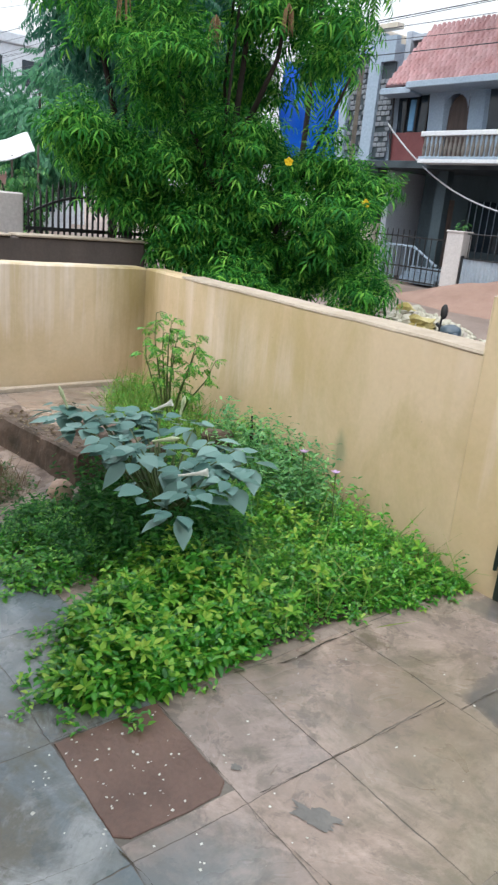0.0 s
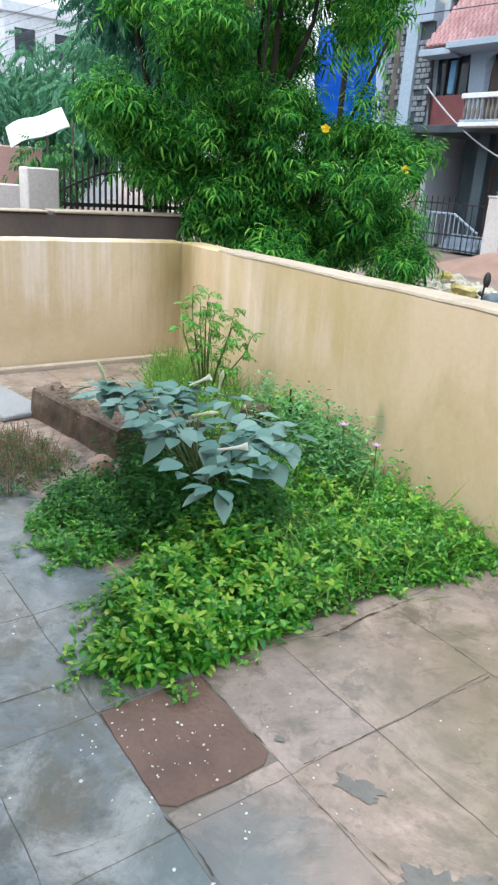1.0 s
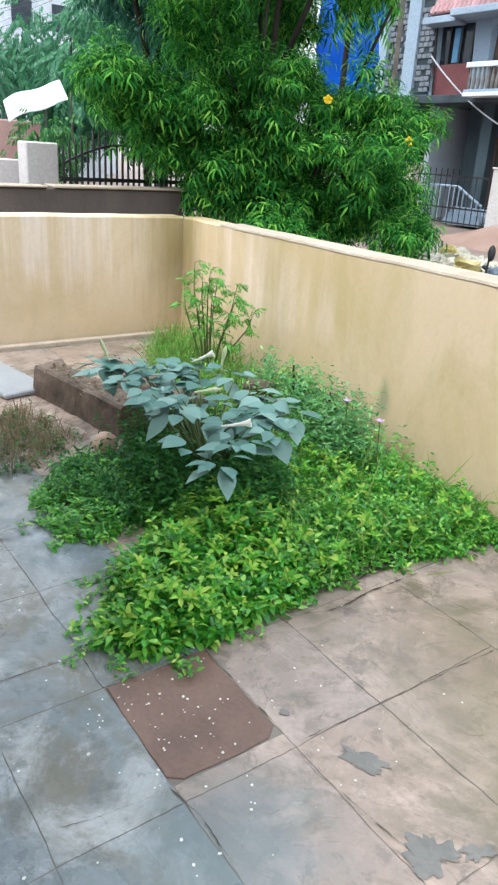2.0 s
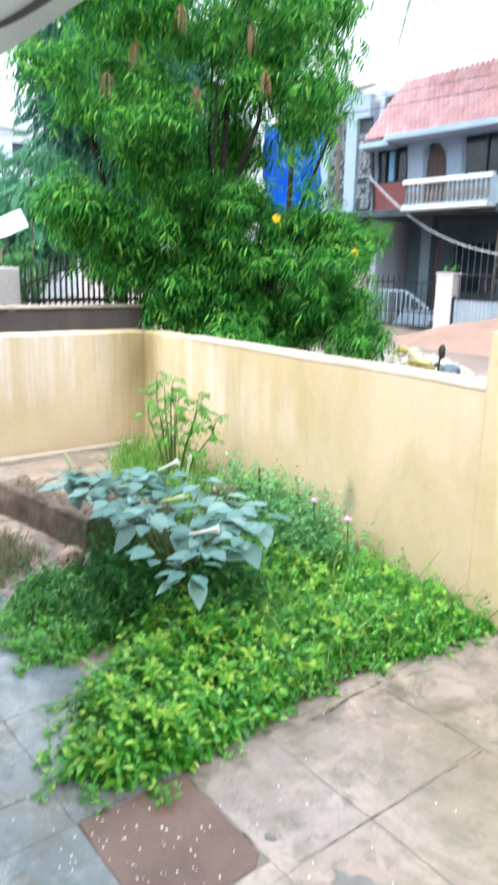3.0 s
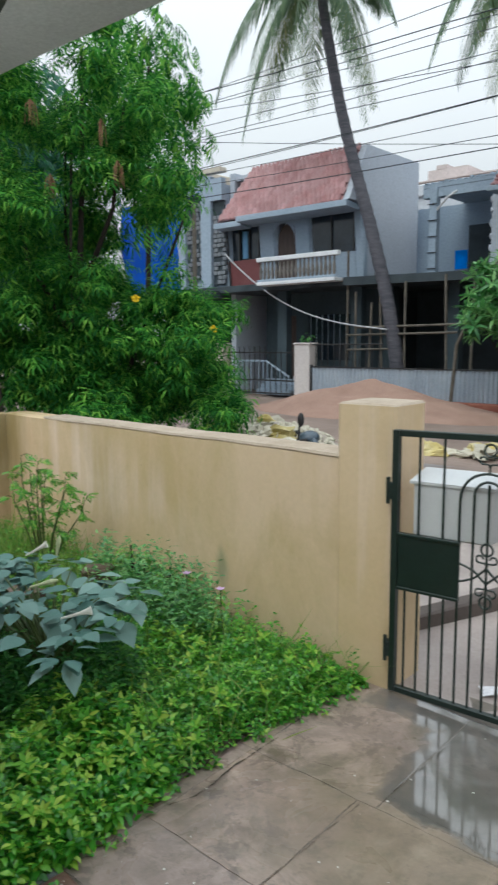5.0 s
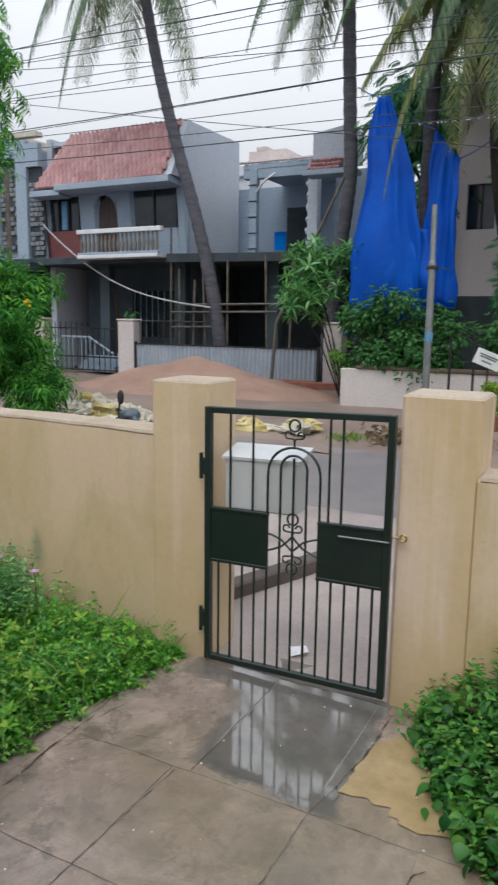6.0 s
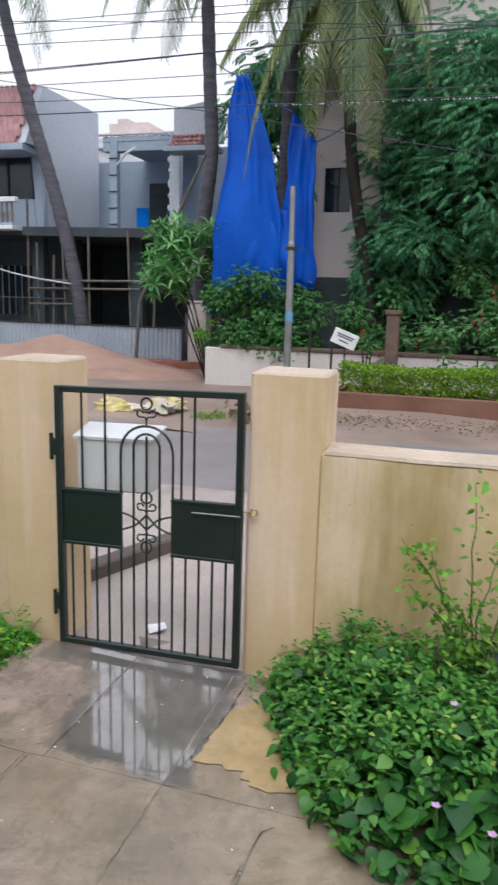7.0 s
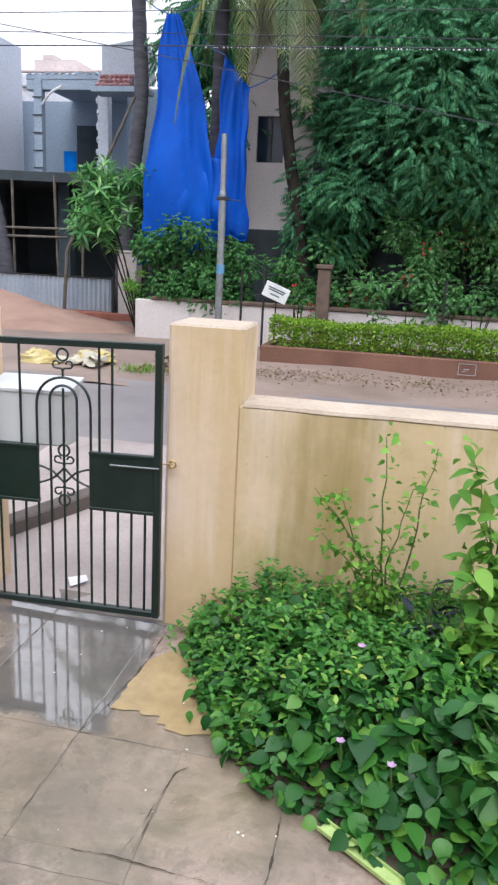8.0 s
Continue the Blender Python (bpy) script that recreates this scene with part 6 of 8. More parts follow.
def far_block(x, y, wx, wy, h, m, label, rows=3, cols=4):
    b = thing("far_building", label, "building", "far buildings", at=(x, y, -0.08))
    part("wall", Shape().box(-wx / 2, wx / 2, -wy / 2, wy / 2, 0, h, 0.03), m, b)
    part("parapet", Shape().box(-wx / 2 - 0.15, wx / 2 + 0.15, -wy / 2 - 0.15, wy / 2 + 0.15, h, h + 0.5, 0.05), m, b)
    for r in range(rows):
        for c in range(cols):
            yy = -wy / 2 + wy * (c + 0.5) / cols
            part("window", Shape().box(wx / 2 - 0.02, wx / 2 + 0.03, yy - 0.5, yy + 0.5, h * (r + 0.35) / rows, h * (r + 0.35) / rows + 1.2), M_GLASS, b)
    return b


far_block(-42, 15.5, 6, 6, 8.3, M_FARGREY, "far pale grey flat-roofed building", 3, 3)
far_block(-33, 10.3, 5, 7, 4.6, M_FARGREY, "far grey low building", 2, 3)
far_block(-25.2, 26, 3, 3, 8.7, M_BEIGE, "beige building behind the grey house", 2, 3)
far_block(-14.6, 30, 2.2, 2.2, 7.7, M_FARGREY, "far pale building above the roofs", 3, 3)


# ---- vegetation ----
def limb_tree(name, label, base, limbs, r0, material_trunk, crown, group=""):
    t = thing(name, label, "tree", group, at=base)
    for k, pts in enumerate(limbs):
        n = len(pts)
        rr = [max(0.012, r0 * (1 if k == 0 else 0.6) * (1 - 0.8 * i / (n - 1))) for i in range(n)]
        part("trunk" if k == 0 else "limb", Shape().tube(pts, rr, 9), material_trunk, t, "", True)
    c = part("crown", crown, None, t)
    return t, c


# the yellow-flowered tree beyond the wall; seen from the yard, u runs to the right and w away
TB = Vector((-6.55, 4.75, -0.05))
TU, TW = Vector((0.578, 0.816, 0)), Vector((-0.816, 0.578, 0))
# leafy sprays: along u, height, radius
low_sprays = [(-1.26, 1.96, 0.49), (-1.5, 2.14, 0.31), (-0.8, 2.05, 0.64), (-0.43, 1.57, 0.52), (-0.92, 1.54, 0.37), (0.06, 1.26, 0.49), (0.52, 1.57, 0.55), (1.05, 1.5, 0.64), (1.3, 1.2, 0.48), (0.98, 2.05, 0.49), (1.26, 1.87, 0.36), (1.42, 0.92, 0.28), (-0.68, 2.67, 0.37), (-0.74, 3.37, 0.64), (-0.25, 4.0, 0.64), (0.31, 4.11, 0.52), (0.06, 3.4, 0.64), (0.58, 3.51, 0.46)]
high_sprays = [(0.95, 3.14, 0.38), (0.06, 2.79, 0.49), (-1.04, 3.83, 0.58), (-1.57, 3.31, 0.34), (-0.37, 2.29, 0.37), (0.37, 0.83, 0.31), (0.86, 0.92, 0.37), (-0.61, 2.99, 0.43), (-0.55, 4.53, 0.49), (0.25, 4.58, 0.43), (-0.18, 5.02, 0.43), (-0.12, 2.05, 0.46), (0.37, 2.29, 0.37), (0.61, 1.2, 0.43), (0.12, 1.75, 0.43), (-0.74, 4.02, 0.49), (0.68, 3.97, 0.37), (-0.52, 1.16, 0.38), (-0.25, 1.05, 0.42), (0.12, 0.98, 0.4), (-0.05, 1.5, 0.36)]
trnd = random.Random(11)


def arched_leaflet(l, w):
    """A narrow leaflet that rises a little and hangs over, along x."""
    h = w / 2
    v = [(0, 0, 0), (0.3 * l, h, 0.05 * l), (0.3 * l, -h, 0.05 * l), (0.68 * l, h * 0.8, -0.1 * l), (0.68 * l, -h * 0.8, -0.1 * l), (0.93 * l, 0, -0.42 * l)]
    return v, [(0, 2, 1), (1, 2, 4, 3), (3, 4, 5)]


def elder_spray(l):
    """A compound leaf: three pairs of arched leaflets and one at the tip."""
    items = [(*arched_leaflet(l, 0.018), pose(0.17, 0, 0.0, 0, 12, 0))]
    for i, x in enumerate((0.05, 0.1, 0.145)):
        for side in (1, -1):
            items.append((*arched_leaflet(l * (0.95, 1.05, 1.0)[i], 0.018), pose(x, 0, 0.004, side * 10, 6 + 6 * i, side * (66 - 12 * i))))
    return join_templates(items)


spray = elder_spray(0.115)
tuft = join_templates([(*spray, pose(0, 0, 0, 0, (-48, -6, 24)[i % 3], 68 * i + 9 * (i % 2)) @ Matrix.Scale((0.8, 1.05, 1.1)[i % 3], 4)) for i in range(6)])
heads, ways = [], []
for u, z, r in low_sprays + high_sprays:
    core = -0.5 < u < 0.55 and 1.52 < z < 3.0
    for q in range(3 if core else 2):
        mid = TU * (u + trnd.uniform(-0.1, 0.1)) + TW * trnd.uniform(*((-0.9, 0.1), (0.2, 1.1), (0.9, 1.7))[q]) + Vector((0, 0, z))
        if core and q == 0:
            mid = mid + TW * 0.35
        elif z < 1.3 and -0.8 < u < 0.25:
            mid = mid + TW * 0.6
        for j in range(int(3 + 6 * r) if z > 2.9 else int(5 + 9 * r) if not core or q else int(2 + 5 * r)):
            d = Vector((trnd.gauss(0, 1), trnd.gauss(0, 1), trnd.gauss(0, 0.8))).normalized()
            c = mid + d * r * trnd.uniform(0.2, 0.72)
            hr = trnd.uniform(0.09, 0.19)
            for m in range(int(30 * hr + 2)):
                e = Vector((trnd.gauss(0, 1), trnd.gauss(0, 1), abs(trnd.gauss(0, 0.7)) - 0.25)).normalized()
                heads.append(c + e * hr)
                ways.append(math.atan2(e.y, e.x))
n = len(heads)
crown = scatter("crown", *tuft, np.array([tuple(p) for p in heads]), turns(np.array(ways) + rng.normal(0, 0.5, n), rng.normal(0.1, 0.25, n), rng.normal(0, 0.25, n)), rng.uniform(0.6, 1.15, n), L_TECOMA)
limbs = [[(0, 0, 0), (0.03, 0.02, 1.0), (-0.02, 0.05, 2.2), (0.05, 0.1, 3.4), (0.1, 0.1, 4.6)],
         [(0.08, 0.1, 0.1), (0.3, 0.35, 1.2), (0.55, 0.7, 2.3), (0.8, 0.95, 3.2)],
         [(-0.1, -0.1, 0.1), (-0.35, -0.5, 1.1), (-0.6, -0.9, 2.0)],
         [(0.02, 0.1, 0.8), (0.35, 0.6, 1.3), (0.75, 1.15, 1.7)],
         [(0.0, 0.0, 1.6), (-0.4, -0.3, 2.5), (-0.5, -0.5, 3.6)],
         [(0.05, 0.05, 2.2), (0.4, 0.2, 3.0), (0.5, 0.3, 4.0)],
         [(-0.05, 0.0, 0.2), (0.1, -0.15, 1.3), (0.2, -0.2, 2.4), (0.15, -0.1, 3.6)],
         [(0.0, 0.1, 0.15), (-0.15, 0.2, 1.5), (-0.3, 0.1, 2.8), (-0.2, 0.1, 4.2)]]
pods = [(-0.75, 3.55), (-0.35, 3.85), (0.28, 3.72), (-1.0, 3.3), (-0.2, 3.2), (0.42, 3.35)]
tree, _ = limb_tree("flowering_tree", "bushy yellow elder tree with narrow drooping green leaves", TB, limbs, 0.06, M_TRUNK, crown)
for u, z in pods:
    p = TU * u + TW * -0.75 + Vector((0, 0, z))
    for j in range(9):
        x, y = trnd.uniform(-0.05, 0.05), trnd.uniform(-0.05, 0.05)
        part("seed_pod", Shape().tube([p, p + Vector((x, y, -0.06)), p + Vector((x * 1.4, y * 1.4, -0.2 - 0.06 * trnd.random()))], [0.003, 0.006, 0.002], 4), M_POD, tree, "thin hanging brown pod")
for u, z, w in ((0.53, 2.05, -1.05), (1.30, 1.77, -0.85)):
    p = TU * u + TW * w + Vector((0, 0, z))
    v, f = leaf(0.06, 0.06, 0.5, -0.25)
    fl = join_templates([(v, f, pose(0.02, 0, 0, 0, 35 * (j - 0.5), 0) @ pose(0, 0, 0, 72 * i, 0, 0) @ pose(0, 0, 0, 0, -65 + 30 * j, 0)) for i in range(5) for j in range(2)])
    face = pose(p.x, p.y, p.z, 0, -10, -35) @ Matrix.Scale(0.72, 4)
    part("blossom", Shape().add([face @ Vector(q) for q in fl[0]], fl[1]).lump(tuple(p), (0.02, 0.02, 0.02), 0.2, 1, 8, 5), L_PETALY, tree, "yellow trumpet blossom")
# hazier tree just behind it
clumps2 = []
for u, z, rr in [(1.13, 5.44, 0.65), (1.38, 4.77, 0.57), (1.21, 4.03, 0.57), (0.97, 5.87, 0.49), (1.54, 5.14, 0.36), (1.13, 3.42, 0.4), (0.57, 5.07, 0.57)]:
    p = TW * 2.6 + TU * u
    clumps2.append((p.x, p.y, z, rr, rr, rr))
crown = crown_mesh("crown", clumps2, 330, feather(4, 0.22, 0.13, 0.024, 0.6, 48, 0.35), (0.9, 1.4), L_TECOMA, (0.2, 1.1), 0.8)
limb_tree("flowering_tree", "taller slender tree with narrow drooping leaves behind", TB,
          [[tuple(TW * 2.6 + TU * 0.9), tuple(TW * 2.6 + TU * 1.0 + Vector((0, 0, 2))), tuple(TW * 2.6 + TU * 1.1 + Vector((0, 0, 5.6)))]], 0.07, M_TRUNK, crown)

# dark and far trees on the left
fan = feather(5, 0.42, 0.15, 0.06, 0.3, 50, 0.3)


def round_tree(name, label, base, h, r, per, material, template, size, trunk_r=0.12, squash=0.8, blobs=11, seed=0, pitch=(0.1, 0.9)):
    q = random.Random(seed)
    cl = []
    for i in range(blobs):
        a, k = q.uniform(0, 6.3), q.uniform(0.2, 0.85)
        z = h * q.uniform(0.45, 0.92)
        rr = r * q.uniform(0.32, 0.55)
        w = 1 - 0.5 * max(0, z / h - 0.6)
        cl.append((math.cos(a) * k * r * w, math.sin(a) * k * r * w, z, rr, rr, rr * squash))
    c = crown_mesh("crown", cl, per, template, size, material, pitch, 0.7)
    lm = [[(0, 0, 0), (0.05, 0.03, h * 0.3), (-0.05, 0.05, h * 0.6), (0.05, 0, h * 0.85)]]
    for x, y, z, *_ in cl[:7]:
        lm.append([(0, 0, h * 0.3), (x * 0.5, y * 0.5, (h * 0.3 + z) / 2), (x, y, z)])
    return limb_tree(name, label, base, lm, trunk_r, M_TRUNK, c)


round_tree("street_tree", "dark leafy street tree behind the neighbour plot", (-13.2, 7.2, -0.08), 6.6, 2.5, 330, L_TEAL, fan, (0.6, 1.0), 0.13, blobs=13, seed=4)
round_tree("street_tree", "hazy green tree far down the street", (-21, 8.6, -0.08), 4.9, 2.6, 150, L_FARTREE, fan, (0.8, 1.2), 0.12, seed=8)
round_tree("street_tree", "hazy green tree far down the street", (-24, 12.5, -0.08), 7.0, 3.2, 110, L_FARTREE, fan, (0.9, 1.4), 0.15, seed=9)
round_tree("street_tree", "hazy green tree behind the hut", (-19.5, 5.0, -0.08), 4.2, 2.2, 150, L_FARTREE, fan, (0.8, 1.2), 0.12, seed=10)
round_tree("bush", "small bright bush beside the neighbour gate", (-9.8, 3.85, -0.08), 2.2, 0.62, 300, L_SHRUB, feather(3, 0.15, 0.09, 0.03, 0.4), (0.7, 1.2), 0.04, seed=2)


# palms
def palm(name, label, pts, r0, r1, fronds, flen, seed, material=L_PALM, droop=1.0, bark=M_PALMTRUNK, hung=()):
    """hung: broad old fronds, each by the point that its spine bends over and the point that its tip hangs at."""
    q = random.Random(seed)
    t = thing(name, label, "palm tree", "palm trees", at=pts[0])
    b = Vector(pts[0])
    # smooth the trunk line
    fine = []
    for i in range(len(pts) - 1):
        for j in range(10):
            k = j / 10
            p0, p1, p2, p3 = (Vector(pts[max(0, min(len(pts) - 1, i + d))]) for d in (-1, 0, 1, 2))
            fine.append(0.5 * (2 * p1 + (p2 - p0) * k + (2 * p0 - 5 * p1 + 4 * p2 - p3) * k * k + (3 * p1 - p0 - 3 * p2 + p3) * k ** 3))
    fine.append(Vector(pts[-1]))
    n = len(fine)
    rad = [(r0 + (r1 - r0) * i / n) * (1.07 if i % 2 else 0.97) + (0.08 * (1 - i / 4) if i < 4 else 0) for i in range(n)]
    part("trunk", Shape().tube([p - b for p in fine], rad, 12), bark, t, "", True)
    top = Vector(pts[-1]) - b
    part("crown_shaft", Shape().lump(top, (r1 * 1.8, r1 * 1.8, r1 * 3), 0.3, seed, 10, 6), M_TRUNK, t)
    for i in range(fronds):
        az = 2.4 * i + q.uniform(-0.3, 0.3)
        lift = q.uniform(-0.3, 1.15) - 0.35 * (i / fronds)
        L = flen * q.uniform(0.8, 1.1)
        spine, tv = [], []
        for s in range(15):
            k = s / 14
            rr = L * k * (math.cos(lift) * (1 - 0.25 * k * droop))
            z = L * (math.sin(lift) * k - 0.75 * droop * k * k)
            spine.append(top + Vector((math.cos(az) * rr, math.sin(az) * rr, z)))
        s = Shape().tube(spine, [0.03 * (1 - 0.85 * j / 14) for j in range(15)], 4)
        m = 58
        side = Vector((-math.sin(az), math.cos(az), 0))
        for j in range(m):
            k = 0.14 + 0.86 * j / m
            a, f = divmod(k * 14, 1)
            a = min(int(a), 13)
            p = spine[a].lerp(spine[a + 1], f)
            d = (spine[a + 1] - spine[a]).normalized()
            ll = flen * 0.27 * math.sin(math.pi * (0.12 + 0.8 * k)) * q.uniform(0.8, 1.1)
            for sg in (1, -1):
                e = (side * sg * 0.75 + d * 0.55 + Vector((0, 0, -0.55 - 0.35 * q.random()))).normalized()
                w = (d * 0.028 + Vector((0, 0, 0.012))) 
                mid = p + e * ll * 0.55 + Vector((0, 0, 0.02))
                s.add([p - w * 0.6, p + w * 0.6, mid + w, mid - w, p + e * ll + Vector((0, 0, -0.12 * ll))], [(0, 1, 2, 3), (3, 2, 4)])
        old = i % 5 == 4
        part("frond", s, L_PALMOLD if old else material, t, "drooping dry frond" if old else "")
    for bend, tip in hung:
        bend, tip = Vector(bend) - b, Vector(tip) - b
        spine = [top * (1 - k) ** 2 + bend * 2 * k * (1 - k) + tip * k * k for k in (j / 20 for j in range(21))]
        s = Shape().tube(spine, [0.035 * (1 - 0.85 * j / 20) for j in range(21)], 4)
        out = tip - top
        side = Vector((-out.y, out.x, 0)).normalized()
        for j in range(84):
            k = 0.16 + 0.83 * j / 84
            a, f = divmod(k * 20, 1)
            a = min(int(a), 19)
            p = spine[a].lerp(spine[a + 1], f)
            d = (spine[a + 1] - spine[a]).normalized()
            ll = 0.78 * math.sin(math.pi * (0.16 + 0.76 * k)) * q.uniform(0.85, 1.1)
            for sg in (1, -1):
                e = (side * sg * 0.85 + d * 0.6 + Vector((0, 0, -0.3 - 0.3 * q.random()))).normalized()
                w = d * 0.024 + Vector((0, 0, 0.008))
                mid = p + e * ll * 0.55 + Vector((0, 0, 0.03))
                s.add([p - w * 0.6, p + w * 0.6, mid + w, mid - w, p + e * ll + Vector((0, 0, -0.2 * ll))], [(0, 1, 2, 3), (3, 2, 4)])
        part("frond", s, L_PALMOLD, t, "broad hanging yellow-green frond")
    return t


palm("palm_tree", "tall leaning coconut palm with drooping fronds", [(-9.55, 16.9, -0.08), (-9.72, 16.9, 1.4), (-10.02, 16.9, 2.8), (-10.5, 16.9, 4.5), (-11.02, 16.9, 6.1), (-11.55, 16.9, 7.9), (-12.0, 16.9, 9.9), (-12.3, 16.9, 11.5)], 0.19, 0.13, 22, 3.6, 3, droop=1.15)
palm("palm_tree", "tall upright coconut palm behind the wires", [(-6.6, 16.6, -0.08), (-6.42, 16.6, 1.8), (-6.2, 16.6, 3.62), (-6.06, 16.6, 4.9), (-6.11, 16.6, 6.1), (-6.23, 16.6, 8.5), (-6.32, 16.6, 10.0)], 0.17, 0.14, 18, 3.0, 8, droop=1.2)
palm("palm_tree", "short palm with dark trunk and hanging yellowish fronds", [(-1.69, 14.0, -0.08), (-1.84, 14.0, 1.20), (-1.98, 14.0, 2.25), (-2.20, 14.0, 3.29), (-2.38, 14.0, 4.38), (-2.48, 14.0, 5.57), (-2.50, 14.0, 6.3), (-2.50, 14.0, 7.2)], 0.12, 0.1, 18, 2.7, 5, L_PALM, 1.5, M_TRUNK,
     [((-2.1, 12.9, 8.0), (-1.8, 12.9, 3.9)), ((-3.6, 13.6, 8.2), (-4.75, 13.4, 5.7)), ((-3.0, 13.2, 8.0), (-2.95, 13.1, 4.4)), ((-1.4, 13.4, 8.3), (-0.95, 13.2, 5.1)), ((-2.4, 12.9, 8.0), (-2.2, 12.8, 4.7))])
palm("palm_tree", "grey palm trunk rising behind the tarpaulins", [(-3.75, 14.5, -0.08), (-3.75, 14.5, 3.0), (-3.7, 14.5, 6.0), (-3.6, 14.5, 9.2)], 0.14, 0.12, 14, 2.6, 6, droop=1.1)

# dense trees on the right of the far side
bip = feather(9, 0.34, 0.085, 0.02, 0.45, 58, 0.22)
round_tree("garden_tree", "dense dark green tree in front of the house", (0.3, 14.6, -0.08), 6.4, 2.5, 360, L_DARKTREE, bip, (0.8, 1.2), 0.16, blobs=30, seed=21, pitch=(-0.15, 0.4), squash=0.6)
round_tree("garden_tree", "dense dark green tree with feathery leaves", (3.4, 14.8, -0.08), 7.2, 3.0, 290, L_DARKTREE, bip, (0.8, 1.2), 0.18, blobs=30, seed=22, pitch=(-0.15, 0.4), squash=0.6)
round_tree("garden_tree", "tall feathery green tree above the garden", (1.7, 14.2, -0.08), 5.2, 1.7, 520, L_SHRUBB, bip, (0.7, 1.1), 0.12, blobs=13, seed=23, pitch=(-0.15, 0.4), squash=0.6)
round_tree("garden_tree", "large dark tree behind the tarpaulins", (-3.5, 17.4, -0.08), 7.4, 2.1, 330, L_DARKTREE, fan, (0.6, 0.9), 0.16, blobs=20, seed=24)
round_tree("garden_tree", "large dark tree beside the white house", (6.6, 15.2, -0.08), 8.0, 3.3, 200, L_DARKTREE, bip, (0.9, 1.4), 0.2, blobs=20, seed=25, pitch=(-0.15, 0.4), squash=0.6)

round_tree("garden_tree", "slim dark tree close to the white house", (-0.75, 14.5, -0.08), 5.6, 1.4, 520, L_DARKTREE, bip, (0.8, 1.2), 0.1, blobs=14, seed=27, pitch=(-0.15, 0.4), squash=0.6)

# shrubs behind the white wall
broad = feather(4, 0.13, 0.062, 0.028, 0.3, 50, 0.2, False)
whorl = join_templates([(*leaf(0.22, 0.05, 0.15, 0.35), pose(0, 0, 0, 0, -40 + 45 * (i % 2), 360 * i / 9)) for i in range(9)])


def shrub(base, w, h, seed, material, template, size, per, label, flowers=0, name="garden_shrub", blobs=9, low=0.3, off=0.0):
    q = random.Random(seed)
    t = thing(name, label, "shrub", "garden shrubs", at=base)
    cl = []
    for i in range(blobs):
        r = w * q.uniform(0.25, 0.42)
        cl.append((off + q.uniform(-0.6, 0.6) * w, q.uniform(-0.35, 0.35) * w, h * q.uniform(low, 0.95), r, r, r))
    for x, y, z, *_ in cl[:6]:
        part("stem", Shape().tube([(x * 0.15, y * 0.15, 0), (x * 0.5, y * 0.5, z * 0.5), (x, y, z)], [0.02, 0.014, 0.006], 5), M_TRUNK, t)
    part("leaves", crown_mesh("leaves", cl, per, template, size, material, (-0.3, 0.7), 0.7), None, t)
    v, f = leaf(0.07, 0.06, 0.3, -0.2)
    for i in range(flowers):
        x, y, z, r, *_ = cl[i % len(cl)]
        fl = join_templates([(v, f, pose(x + q.uniform(-0.3, 0.3) * r, y - r * 0.95, z + q.uniform(-0.4, 0.7) * r, 60, 0, 0) @ pose(0, 0, 0, 0, -25, 72 * k)) for k in range(5)])
        part("blossom", Shape().add(*fl), L_PETALR, t, "red blossom")
    return t


for i, (x, y, w, h, fl) in enumerate(((-4.5, 13.8, 0.75, 2.0, 0), (-4.0, 13.8, 0.85, 2.3, 0), (-3.3, 13.8, 0.85, 2.15, 0), (-2.1, 13.85, 0.8, 1.7, 1), (-1.0, 13.9, 0.95, 2.2, 2), (0.1, 13.85, 1.0, 2.55, 4), (1.1, 13.9, 1.0, 2.4, 3), (2.2, 13.9, 1.05, 2.4, 1), (3.4, 13.9, 1.1, 2.4, 0))):
    shrub((x, y, -0.05), w, h, 40 + i, L_SHRUBB if i > 3 else L_SHRUB, broad, (0.6, 1.1), 1500, "bushy garden shrub with glossy leaves behind the wall", fl)
for i, x in enumerate((-1.75, -0.35, 0.15, 0.8, 1.35)):
    shrub((x, 13.0, -0.05), 0.35, 1.15, 60 + i, L_SHRUB, broad, (0.6, 1.0), 420, "slim young shrub in front of the white wall", 0, blobs=5)
shrub((-5.05, 14.3, -0.05), 1.2, 3.4, 70, L_SHRUBB, whorl, (0.9, 1.4), 62, "frangipani shrub with whorls of long pale leaves", 0, "frangipani_shrub", 17, 0.5, -0.6)
shrub((-3.7, 14.75, -0.05), 0.8, 2.4, 76, L_SHRUB, broad, (0.7, 1.2), 700, "dark shrub behind the hanging tarpaulins", 0, "garden_shrub", 9, 0.1)
shrub((-1.3, 14.6, -0.05), 1.1, 5.0, 75, L_DARKTREE, bip, (0.8, 1.2), 420, "tall dark leafy shrub against the white house", 0, "garden_shrub", 20, 0.2)
shrub((-4.95, 13.75, -0.05), 0.45, 1.25, 71, L_LIGHT, whorl, (0.5, 0.8), 150, "pale narrow-leaved shrub hanging over the white wall", 0, "garden_shrub", 6)
shrub((-15.35, 16.0, -0.05), 0.5, 2.0, 72, L_LIGHT, broad, (0.9, 1.4), 120, "sparse climbing plant beside the house gate", 0, "garden_shrub", 6)
shrub((-12.15, 16.35, 1.45), 0.3, 0.5, 73, L_SHRUB, broad, (0.9, 1.3), 160, "small potted plant on the boundary pillar", 0, "garden_shrub", 4)

# clipped hedge
n = 30000
hx, hy, hz = rng.uniform(-1.95, 8.5, n), 11.45 + rng.random(n) * 0.75, 0.14 + 0.47 * rng.random(n) ** 0.6
edge = rng.random(n) < 0.6
